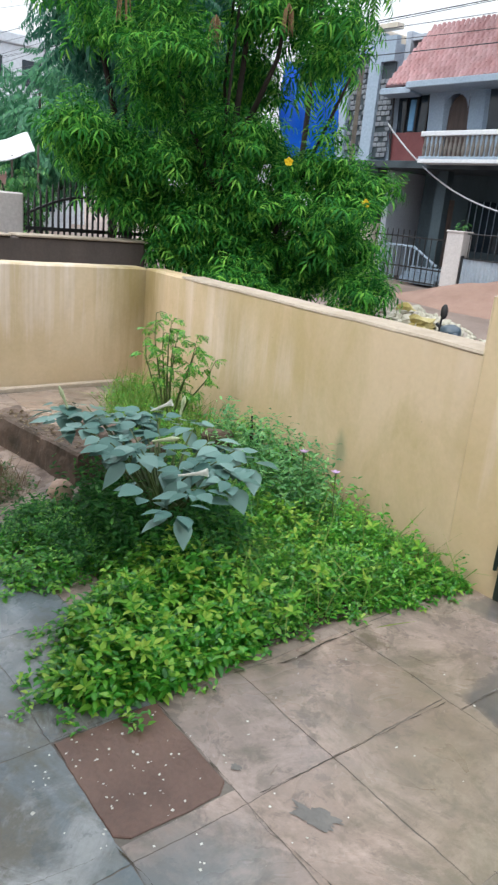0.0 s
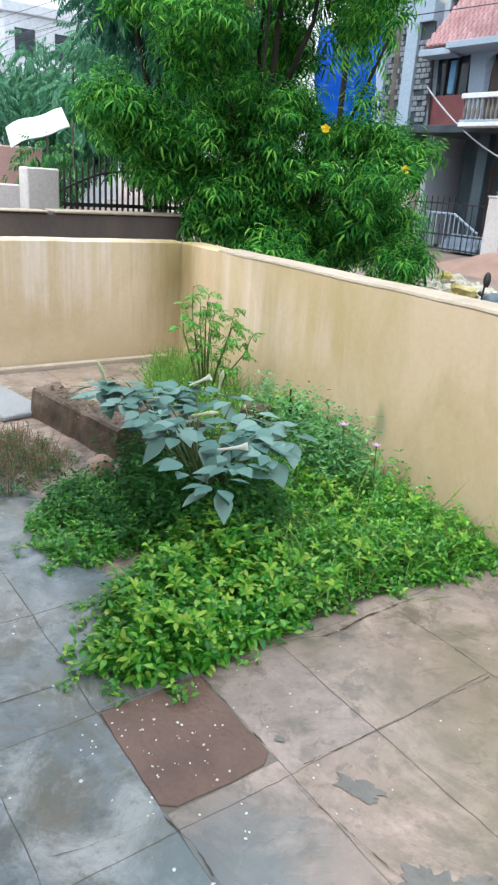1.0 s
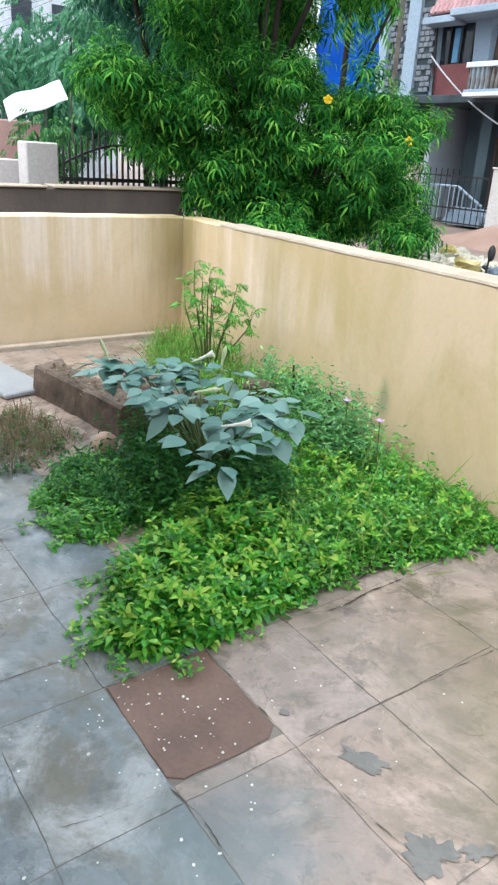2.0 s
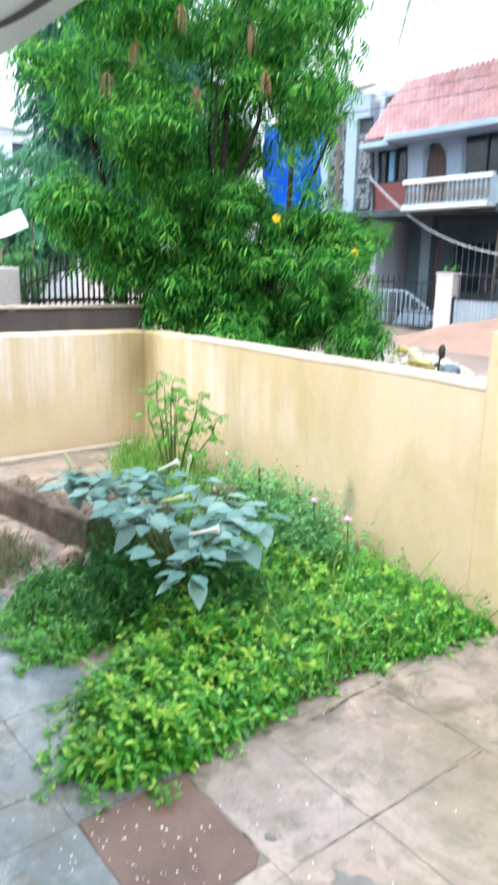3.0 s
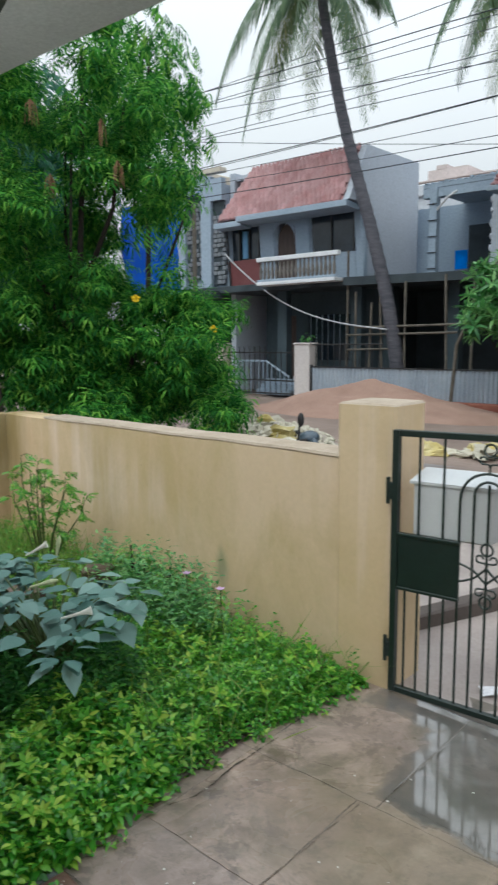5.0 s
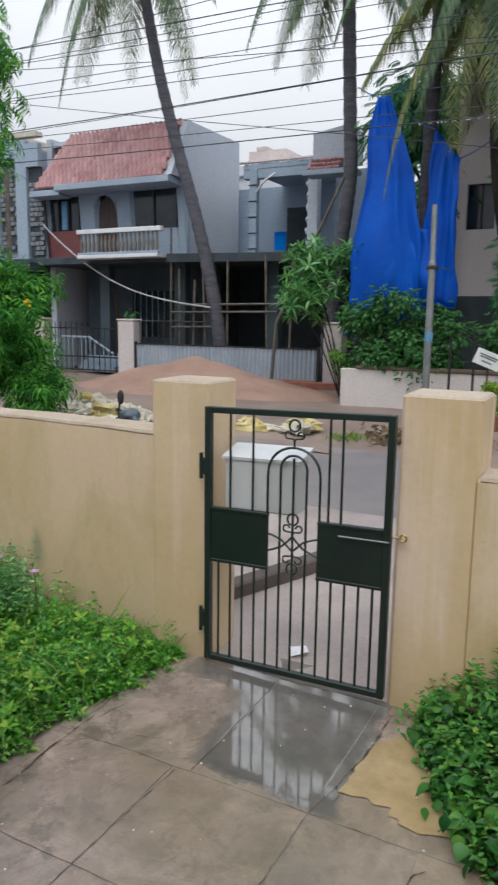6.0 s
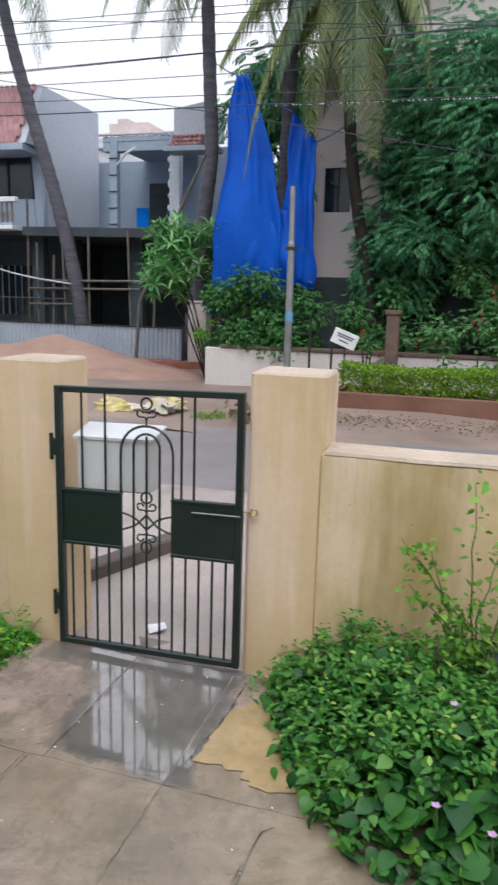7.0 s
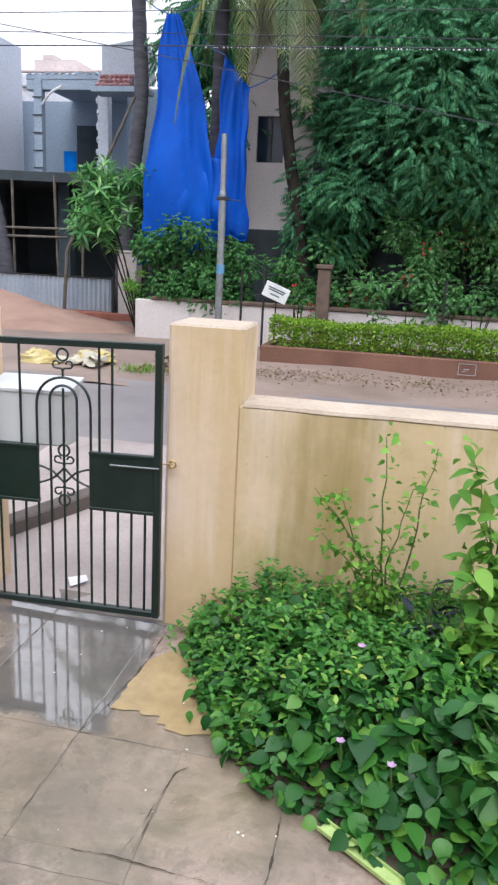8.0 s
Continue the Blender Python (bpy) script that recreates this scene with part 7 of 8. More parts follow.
hy = np.where(edge & (rng.random(n) < 0.6), 11.43 + 0.04 * rng.random(n), hy)
hz = np.where(edge & (hy > 11.48), 0.57 + 0.06 * rng.random(n), hz) + 0.03 * np.sin(hx * 2.1) + 0.012 * np.sin(hx * 9)
hm = scatter("hedge", *leaf(0.05, 0.028), np.stack([hx, hy, hz], 1), turns(rng.uniform(0, 6.3, n), rng.normal(-0.3, 0.6, n), rng.normal(0, 0.7, n)), rng.uniform(0.7, 1.4, n), L_HEDGE)
solo("hedge", hm, None, "clipped low yellow-green hedge in the planter", "hedge", kind="stuff")
# added block inside the leaves; its dark green paints the hedge's inner shade
part("hedge_core", Shape().box(-1.93, 8.6, 11.47, 12.2, 0.14, 0.55, 0.03), M_HEDGECORE, pl, "added hedge core in darker green for inner shade")


# ---- garden bed on the left ----
def inside(px, py, poly):
    c = np.zeros(len(px), bool)
    for (xa, ya), (xb, yb) in zip(poly, poly[1:] + poly[:1]):
        hit = ((ya > py) != (yb > py)) & (px < (xb - xa) * (py - ya) / (yb - ya + 1e-12) + xa)
        c ^= hit
    return c


def fill(poly, n):
    xs, ys = [p[0] for p in poly], [p[1] for p in poly]
    px, py = rng.uniform(min(xs), max(xs), n * 4), rng.uniform(min(ys), max(ys), n * 4)
    k = inside(px, py, poly)
    return px[k][:n] + rng.normal(0, 0.03, min(n, k.sum())), py[k][:n] + rng.normal(0, 0.03, min(n, k.sum()))


def lumps(px, py, f, s):
    return np.array([noise.noise(Vector((x * f, y * f, s))) for x, y in zip(px, py)])


BED = [(-1.82, 2.93), (-1.9, 2.35), (-1.9, 1.72), (-1.96, 1.5), (-1.96, 1.25), (-2.05, 1.12), (-2.14, 1.12), (-2.4, 1.3), (-2.62, 1.6), (-2.82, 1.3), (-3.1, 1.3), (-3.45, 1.55), (-3.9, 2.3), (-4.6, 2.6), (-5.2, 2.9), (-5.3, 3.25), (-3.9, 3.1)]
soil = Shape()
sx, sy = np.meshgrid(np.linspace(-5.75, -1.75, 80), np.linspace(0.7, 3.4, 54))
k = inside(sx.ravel(), sy.ravel(), BED).reshape(sx.shape)
idx = {}
for j in range(sx.shape[0]):
    for i in range(sx.shape[1]):
        if k[j, i]:
            idx[j, i] = len(soil.v)
            near_wall = 0.03 * noise.noise(Vector((sx[j, i] * 3, sy[j, i] * 3, 0)))
            soil.v.append((sx[j, i], sy[j, i], 0.012 + max(0, near_wall)))
soil.f = [(idx[j, i], idx[j, i + 1], idx[j + 1, i + 1], idx[j + 1, i]) for j, i in idx if (j, i + 1) in idx and (j + 1, i + 1) in idx and (j + 1, i) in idx]
solo("bed_soil", soil, M_SOIL, "dark soil of the overgrown flower bed", "soil", kind="structure")


def sprigs(name, px, py, tall, pairs, ll, lw, material, label, category, lean=0.35, base=0.0, droop=0.25, tip=True):
    """Small upright stems with opposite leaves; one mesh."""
    n = len(px)
    pos, yaw, pit, siz = [], [], [], []
    az, ln = rng.uniform(0, 6.3, n), np.abs(rng.normal(0, lean, n))
    turn = rng.uniform(0, 3.14, n)
    for k in range(pairs):
        f = (k + 0.6) / pairs
        h = tall * f
        x = px + np.cos(az) * np.sin(ln) * h
        y = py + np.sin(az) * np.sin(ln) * h
        z = base + np.cos(ln) * h
        for s in (0, math.pi):
            pos.append(np.stack([x, y, z], 1))
            yaw.append(turn + s + 1.57 * k + rng.normal(0, 0.3, n))
            pit.append(rng.normal(0.25 - 0.7 * f, 0.3, n))
            siz.append(rng.uniform(0.7, 1.2, n) * (1.05 - 0.35 * f))
    pos, yaw, pit, siz = np.concatenate(pos), np.concatenate(yaw), np.concatenate(pit), np.concatenate(siz)
    me = scatter(name, *leaf(ll, lw, 0.25, droop), pos, turns(yaw, pit, rng.normal(0, 0.3, len(yaw))), siz, material)
    return solo(name, me, None, label, category, kind="stuff")


def edge_dist(px, py, poly):
    """How far each place lies from the outline of a bed."""
    best = np.full(len(px), 9.0)
    for (xa, ya), (xb, yb) in zip(poly, poly[1:] + poly[:1]):
        l2 = (xb - xa) ** 2 + (yb - ya) ** 2
        t = np.clip(((px - xa) * (xb - xa) + (py - ya) * (yb - ya)) / l2, 0, 1)
        best = np.minimum(best, np.hypot(px - xa - t * (xb - xa), py - ya - t * (yb - ya)))
    return best


def taper(px, py, poly, low=0.35, reach=0.14):
    return np.minimum(1.0, low + (1 - low) * edge_dist(px, py, poly) / reach)


FRONT = [(-1.92, 1.58), (-1.88, 1.25), (-1.93, 1.06), (-2.06, 0.99), (-2.2, 1.09), (-2.38, 1.22), (-2.5, 1.42), (-2.7, 1.6), (-2.6, 1.9), (-2.2, 1.95), (-1.95, 1.75)]
px, py = fill(FRONT, 2100)
tall = (0.19 + 0.10 * lumps(px, py, 5, 1) + 0.05 * lumps(px, py, 13, 4) - 0.08 * rng.random(len(px)) + 0.06 * (rng.random(len(px)) < 0.1)) * taper(px, py, FRONT)
sprigs("groundcover_plants", px, py, tall, 5, 0.05, 0.025, L_COVER, "dense bright green groundcover with yellowish tips", "groundcover")
# runners creeping out over the cement
ex, ey = [], []
for x, y, az in ((-2.36, 1.16, 215), (-2.3, 1.12, 250), (-2.15, 1.02, 240), (-2.05, 0.96, 265), (-1.95, 1.02, 300), (-1.86, 1.15, 330), (-1.91, 1.4, 350), (-1.93, 1.6, 10), (-1.95, 1.9, 0), (-1.94, 2.2, 340), (-1.87, 2.5, 0), (-2.75, 1.14, 270), (-2.95, 1.1, 250)):
    a_ = radians(az)
    for i in range(9):
        ex.append(x + math.cos(a_ + 0.08 * i) * 0.014 * i)
        ey.append(y + math.sin(a_ + 0.08 * i) * 0.014 * i)
ex, ey = np.array(ex), np.array(ey)
sprigs("groundcover_runners", ex, ey, 0.03 + 0.04 * rng.random(len(ex)), 2, 0.034, 0.017, L_COVER, "leafy runners creeping out over the wet cement", "groundcover", 0.8)
# yellow-green shoots on top of the groundcover
star = join_templates([(*leaf(0.055, 0.024, 0.25, 0.2), pose(0, 0, 0.0, 0, -12 - 22 * (i % 2), 60 * i)) for i in range(6)])
px, py = fill(FRONT, 130)
qx, qy = fill([(-1.85, 2.85), (-1.88, 1.75), (-2.3, 1.7), (-2.9, 2.4), (-2.6, 2.7)], 90)
n1, n2 = len(px), len(qx)
pz = np.concatenate([(0.18 + 0.10 * lumps(px, py, 5, 1) + 0.05 * lumps(px, py, 13, 4) + 0.02 * rng.random(n1)) * taper(px, py, FRONT), 0.12 + 0.05 * rng.random(n2)])
px, py = np.concatenate([px, qx]), np.concatenate([py, qy])
n = len(px)
solo("young_shoots", scatter("young_shoots", *star, np.stack([px, py, pz], 1), turns(rng.uniform(0, 6.3, n), rng.normal(0, 0.3, n), rng.normal(0, 0.3, n)), rng.uniform(0.45, 0.95, n), L_TIP), None,
     "yellow-green young shoots on the groundcover", "shoots", kind="stuff")
MID = [(-1.81, 2.9), (-1.86, 2.5), (-1.93, 2.2), (-1.94, 1.9), (-1.9, 1.7), (-2.2, 1.6), (-2.7, 1.8), (-3.1, 2.4), (-3.6, 2.9), (-3.5, 3.1)]
px, py = fill(MID, 6200)
sprigs("low_weeds", px, py, (0.10 + 0.07 * lumps(px, py, 3.5, 2) + 0.04 * lumps(px, py, 11, 3) + 0.05 * rng.random(len(px))) * taper(px, py, MID), 4, 0.032, 0.017, L_SMALL, "low mat of small light green weeds", "weeds", 0.6)
px, py = fill(MID, 330)
sprigs("groundcover_plants", px, py, 0.17 + 0.06 * rng.random(len(px)), 4, 0.042, 0.022, L_COVER, "taller leafy sprigs among the low weeds", "groundcover")
SIDE = [(-2.66, 1.24), (-2.78, 1.1), (-3.15, 1.14), (-3.5, 1.45), (-3.3, 1.75), (-2.8, 1.75), (-2.7, 1.5)]
px, py = fill(SIDE, 900)
sprigs("dark_weeds", px, py, (0.10 + 0.08 * lumps(px, py, 6, 7) + 0.06 * rng.random(len(px))) * taper(px, py, SIDE, 0.3, 0.2), 4, 0.034, 0.016, L_SMALL, "small-leaved green weeds beside the shrub", "weeds", 0.6)
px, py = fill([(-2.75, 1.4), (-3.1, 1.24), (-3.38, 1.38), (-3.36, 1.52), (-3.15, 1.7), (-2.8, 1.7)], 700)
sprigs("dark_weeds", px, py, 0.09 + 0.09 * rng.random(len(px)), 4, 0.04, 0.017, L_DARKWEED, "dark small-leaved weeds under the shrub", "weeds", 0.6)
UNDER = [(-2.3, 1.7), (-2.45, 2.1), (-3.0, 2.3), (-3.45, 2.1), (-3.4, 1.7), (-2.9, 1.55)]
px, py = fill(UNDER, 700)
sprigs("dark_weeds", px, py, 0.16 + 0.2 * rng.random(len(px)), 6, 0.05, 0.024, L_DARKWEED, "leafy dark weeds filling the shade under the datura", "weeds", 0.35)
BACK = [(-2.9, 2.3), (-3.3, 1.9), (-3.9, 2.25), (-4.6, 2.5), (-5.3, 2.85), (-5.5, 3.25), (-3.9, 3.1), (-3.2, 3.05)]
px, py = fill(BACK, 1100)
sprigs("low_weeds", px, py, 0.12 + 0.08 * rng.random(len(px)), 4, 0.04, 0.02, L_SMALL, "loose light green weeds along the wall", "weeds", 0.5)
px, py = fill(BACK, 2600)
n = len(px)
gm = scatter("bed_grass", *thin_leaf(0.24, 0.007, 0.25), np.stack([px, py, np.full(n, 0.01)], 1), turns(rng.uniform(0, 6.3, n), rng.normal(-1.15, 0.28, n), rng.normal(0, 0.5, n)), rng.uniform(0.5, 1.3, n), L_GRASS)
solo("bed_grass", gm, None, "thin pale grass along the foot of the wall", "grass", kind="stuff")
px, py = fill([(-1.8, 2.9), (-1.85, 1.8), (-2.3, 1.7), (-3.5, 2.9)], 300)
n = len(px)
gm = scatter("bed_grass", *thin_leaf(0.28, 0.007, 0.3), np.stack([px, py, np.full(n, 0.02)], 1), turns(rng.uniform(0, 6.3, n), rng.normal(-1.0, 0.3, n), rng.normal(0, 0.5, n)), rng.uniform(0.5, 1.2, n), L_GRASS)
solo("bed_grass", gm, None, "single grass blades among the weeds", "grass", kind="stuff")
DRYP = [(-3.45, 1.15), (-3.7, 1.6), (-4.35, 1.5), (-4.2, 1.15), (-3.7, 0.95)]
px, py = fill(DRYP, 1500)
n = len(px)
gm = scatter("dry_weeds", *thin_leaf(0.13, 0.006, 0.2), np.stack([px, py, np.full(n, 0.0)], 1), turns(rng.uniform(0, 6.3, n), rng.normal(-0.9, 0.4, n), rng.normal(0, 0.5, n)), rng.uniform(0.4, 1.2, n), L_DRY)
solo("dry_weeds", gm, None, "withered brown weeds on the cement", "weeds", kind="stuff")
px, py = fill(DRYP, 160)
sprigs("dark_weeds", px, py, 0.04 + 0.06 * rng.random(len(px)), 3, 0.035, 0.014, L_DARKWEED, "low dark weeds among the withered stalks", "weeds", 0.6)
TALL = [(-2.5, 2.75), (-2.7, 2.5), (-3.2, 2.55), (-3.7, 2.75), (-3.9, 3.0), (-3.3, 3.0)]
px, py = fill(TALL, 380)
sprigs("tall_weeds", px, py, 0.2 + 0.24 * rng.random(len(px)), 7, 0.055, 0.02, L_SHRUBB, "taller narrow-leaved weeds in front of the wall", "weeds", 0.3)
px, py = fill([(-1.9, 2.85), (-2.0, 2.7), (-2.8, 2.75), (-2.8, 2.95)], 240)
n = len(px)
gm = scatter("dry_weeds", *thin_leaf(0.16, 0.006, 0.2), np.stack([px, py, np.full(n, 0.02)], 1), turns(rng.uniform(0, 6.3, n), rng.normal(-0.9, 0.4, n), rng.normal(0, 0.5, n)), rng.uniform(0.4, 1.2, n), L_DRY)
solo("dry_weeds", gm, None, "withered brown stalks at the foot of the wall", "weeds", kind="stuff")
# small lilac flowers
v, f = leaf(0.02, 0.018, 0.2, -0.1)
fl = join_templates([(v, f, pose(0, 0, 0, 0, -20, 72 * i)) for i in range(5)])
for x, y, z in ((-2.71, 2.62, 0.41), (-2.47, 2.62, 0.38)):
    t = thing("lilac_flower", "lilac five-petalled flower on a thin stem", "flower", "lilac flowers", at=(x, y, 0.01))
    part("petals", Shape().add([Vector(p) * 1.4 + Vector((0, 0, z - 0.01)) for p in fl[0]], fl[1]), L_PETALP, t)
    part("stem", Shape().tube([(0.03, 0.02, 0), (0.01, 0, z * 0.5), (0, 0, z - 0.01)], 0.003, 5), M_STEM, t)


# grey-green datura with large leaves
def heart_leaf(l, w, fold=0.08, droop=0.28):
    v, f = [], []
    prof = [(0.0, 0.05), (0.08, 0.6), (0.25, 0.95), (0.45, 1.0), (0.65, 0.72), (0.85, 0.32), (1.0, 0.0)]
    for t, k in prof:
        z = -droop * t * t
        v += [(t * l, k * w / 2, (z + fold * k) * l), (t * l, 0, (z - 0.01) * l), (t * l, -k * w / 2, (z + fold * k) * l)]
    for i in range(len(prof) - 1):
        a = 3 * i
        f += [(a, a + 1, a + 4, a + 3), (a + 1, a + 2, a + 5, a + 4)]
    return v, f


dat = thing("datura_shrub", "grey-green datura shrub with large leaves and white trumpets", "shrub", at=(-2.8, 1.85, 0.0))
dl = [mesh_of("leaf", Shape().add(*heart_leaf(l_, w_, 0.035, 0.2)), L_DATURA, True) for l_, w_ in ((0.14, 0.098), (0.13, 0.084), (0.11, 0.082))]
drnd = random.Random(19)
CANOPY = [(-3.64, 1.63), (-3.66, 1.9), (-3.4, 2.14), (-2.94, 2.16), (-2.52, 2.12), (-2.38, 1.9), (-2.34, 1.64), (-2.5, 1.58), (-2.93, 1.66)]
ends = [(-2.5, 2.08, 0.5), (-2.62, 2.1, 0.52), (-2.42, 1.93, 0.48), (-2.55, 1.95, 0.51)]
while len(ends) < 36:
    x, y = drnd.uniform(-3.7, -2.1), drnd.uniform(1.4, 2.25)
    if inside(np.array([x]), np.array([y]), CANOPY)[0] and all(math.hypot(x - a_, (y - b_)) > 0.105 for a_, b_, _ in ends):
        ends.append((x, y, 0.50 + drnd.uniform(-0.03, 0.02) - 0.25 * max(0, 1.8 - y) * (x > -2.7)))
for x, y, z in ends:
    x, y = x + 2.8, y - 1.85
    part("stem", Shape().tube([(0.0, 0.0, 0.0), (x * 0.3, y * 0.3, z * 0.55), (x * 0.75, y * 0.75, z * 0.9), (x, y, z)], [0.012, 0.009, 0.005, 0.003], 5), M_STEM, dat)
    face = math.degrees(math.atan2(y, x))
    for j in range(drnd.randint(5, 7)):
        az = face + drnd.uniform(-100, 100) if j % 2 else drnd.uniform(-140, 20)
        s = drnd.uniform(0.55, 1.0) if j else drnd.uniform(0.85, 1.1)
        dip = drnd.uniform(-14, 8) if j % 8 else drnd.uniform(15, 50)
        px_, py_, pz_ = x + 0.05 * math.cos(radians(az)), y + 0.05 * math.sin(radians(az)), z + drnd.uniform(-0.045, 0.02)
        o = part("leaf", drnd.choice(dl), None, dat)
        o.matrix_basis = pose(px_, py_, pz_, drnd.uniform(-16, 16), dip, az) @ Matrix.Scale(s, 4)
trumpet = Shape().tube([(0, 0, 0), (0.04, 0, 0), (0.08, 0, 0.002), (0.105, 0, 0.003), (0.125, 0, 0.003)], [0.004, 0.006, 0.008, 0.012, 0.02], 10, False)
for x, y, z, rx, az in ((-3.38, 2.1, 0.5, -25, 52), (-2.5, 1.72, 0.5, -10, 52)):
    part("flower", trumpet, L_PETALW, dat, "white trumpet flower").matrix_basis = pose(x + 2.8, y - 1.85, z, 0, rx, az)
for x, y, z, rx, az in ((-3.58, 1.72, 0.49, -68, 235), (-3.25, 2.2, 0.48, -80, 60), (-2.85, 1.8, 0.53, -15, 40)):
    bud = Shape().tube([(0, 0, 0), (0.05, 0, 0), (0.1, 0, 0), (0.13, 0, 0)], [0.005, 0.007, 0.013, 0.004], 8)
    part("flower_bud", bud, M_BUD, dat, "long pale green flower bud").matrix_basis = pose(x + 2.8, y - 1.85, z, 0, rx, az)

# tall leafy shrub at the wall
ws = thing("wall_shrub", "open light green shrub with bare dark stems at the wall", "shrub", at=(-4.52, 2.93, 0.0))
wp, ww = [], []
wrnd = random.Random(31)
for i in range(9):
    a = -0.12 + 0.072 * i + wrnd.uniform(-0.03, 0.03)
    y = wrnd.uniform(-0.16, 0.06)
    top = (0.62, 0.74, 0.83, 0.72, 0.8, 0.75, 0.71, 0.66, 0.55)[i]
    pts = [Vector((a * 0.18, y * 0.2, 0)), Vector((a * 0.45, y * 0.6, top * 0.42)), Vector((a * 0.85, y, top * 0.78)), Vector((a, y, top))]
    part("stem", Shape().tube(pts, [0.009, 0.007, 0.004, 0.002], 5), M_STEM, ws)
    for k in range(6):
        f = 1.05 + 1.95 * k / 5
        p = pts[min(int(f), 2)].lerp(pts[min(int(f), 2) + 1], min(1.0, f - min(int(f), 2)))
        az = wrnd.uniform(0, 6.28)
        tip = p + Vector((math.cos(az), 0.6 * math.sin(az), 0.15)) * wrnd.uniform(0.05, 0.13)
        part("twig", Shape().tube([p, p.lerp(tip, 0.5) + Vector((0, 0, 0.012)), tip], [0.003, 0.0025, 0.0015], 4), M_STEM, ws)
        for m in range(8):
            wp.append(p.lerp(tip, wrnd.uniform(0.15, 1.05)) + Vector((wrnd.uniform(-0.02, 0.02), wrnd.uniform(-0.02, 0.02), wrnd.uniform(-0.01, 0.015))))
            ww.append(az + wrnd.gauss(0, 0.8))
m = len(wp)
part("leaves", scatter("leaves", *feather(4, 0.085, 0.03, 0.013, 0.35, 55, 0.35, False), np.array([tuple(p) for p in wp]), turns(np.array(ww), rng.normal(0.15, 0.3, m), rng.normal(0, 0.3, m)), rng.uniform(0.45, 0.85, m), L_SMALL), None, ws)

# leafy weed round the upright stone
weed_leaf = feather(4, 0.085, 0.034, 0.012, 0.35, 55, 0.3, False)
shrub((-3.42, 2.86, 0.0), 0.17, 0.4, 91, L_SMALL, weed_leaf, (0.6, 1.0), 60, "leafy green weed standing at the wall", 0, "tall_weed", 7, 0.45)
shrub((-3.15, 2.88, 0.0), 0.13, 0.3, 92, L_SMALL, weed_leaf, (0.6, 1.0), 50, "leafy green weed standing at the wall", 0, "tall_weed", 5, 0.45)

# ---- creeper bed on the right ----
RBED = [(-0.66, 2.9), (-0.60, 2.65), (-0.48, 2.43), (-0.38, 2.26), (-0.24, 2.1), (-0.13, 1.99), (0.0, 1.95), (0.1, 1.9), (0.26, 1.83), (0.45, 1.74), (0.9, 1.62), (1.9, 1.4), (2.4, 2.9)]


def rheights(x, y):
    d = np.minimum(1.0, edge_dist(x, y, RBED[:12] + [(4.0, 0.0), (4.0, 6.0), (-0.66, 6.0)]) / 0.32)
    return 0.03 + 0.29 * d ** 0.75 + 0.07 * d * lumps(x, y, 3, 8) + 0.03 * d * lumps(x, y, 9, 2)


def rheight(x, y):
    return float(rheights(np.array([x]), np.array([y]))[0])


px, py = fill(RBED, 6400)
n = len(px)
pz = rheights(px, py) * (1.04 - 0.6 * rng.random(n) ** 1.6)
ht = heart_leaf(0.075, 0.064)
# larger leaves towards the front, small ones by the wall
big = np.clip((2.75 - py) / 0.75, 0.0, 1.0)
size_ = (0.4 + 0.75 * rng.random(n) ** 1.9) * (0.72 + 0.62 * big) * np.minimum(1.0, 0.55 + edge_dist(px, py, RBED) / 0.3)
cm = scatter("creeper", *ht, np.stack([px, py, pz], 1), turns(rng.uniform(0, 6.3, n), rng.normal(0.25, 0.36, n), rng.normal(0, 0.34, n)), size_, L_CREEPER)
fx, fy = fill(RBED, 4200)
near = edge_dist(fx, fy, RBED) < 0.34
fx, fy = fx[near], fy[near]
n = len(fx)
lowm = scatter("creeper_fringe", *ht, np.stack([fx, fy, rheights(fx, fy) * (0.25 + 0.55 * rng.random(n)) + 0.012], 1), turns(rng.uniform(0, 6.3, n), rng.normal(0.3, 0.3, n), rng.normal(0, 0.3, n)), rng.uniform(0.45, 1.0, n), L_CREEPER)
solo("creeper_fringe", lowm, None, "low creeper leaves at the edge of the mound", "creeper", kind="stuff")
solo("creeper", cm, None, "thick mound of glossy heart-leaved creepers", "creeper", kind="stuff")
mound = Shape()
gx, gy = np.meshgrid(np.linspace(-0.62, 2.3, 50), np.linspace(1.5, 2.9, 30))
k = inside(gx.ravel(), gy.ravel(), RBED).reshape(gx.shape)
idx = {}
for j in range(gx.shape[0]):
    for i in range(gx.shape[1]):
        if k[j, i]:
            idx[j, i] = len(mound.v)
            mound.v.append((gx[j, i], gy[j, i], 0.01 + max(0, rheight(gx[j, i], gy[j, i]) * 0.45 - 0.02)))
mound.f = [(idx[j, i], idx[j, i + 1], idx[j + 1, i + 1], idx[j + 1, i]) for j, i in idx if (j, i + 1) in idx and (j + 1, i + 1) in idx and (j + 1, i) in idx]
solo("bed_soil", mound, M_SOIL, "dark soil under the creepers", "soil", kind="structure")
px, py = fill([(-0.66, 2.9), (-0.60, 2.65), (-0.48, 2.43), (-0.38, 2.26), (-0.24, 2.1), (0.3, 2.2), (0.9, 2.3), (1.9, 2.5), (2.4, 2.9)], 1100)
pz = rheights(px, py)
sprigs("groundcover_plants", px, py, 0.09, 3, 0.042, 0.022, L_SPRIG, "light leafy sprigs growing through the creepers", "groundcover", 0.6, pz - 0.04)
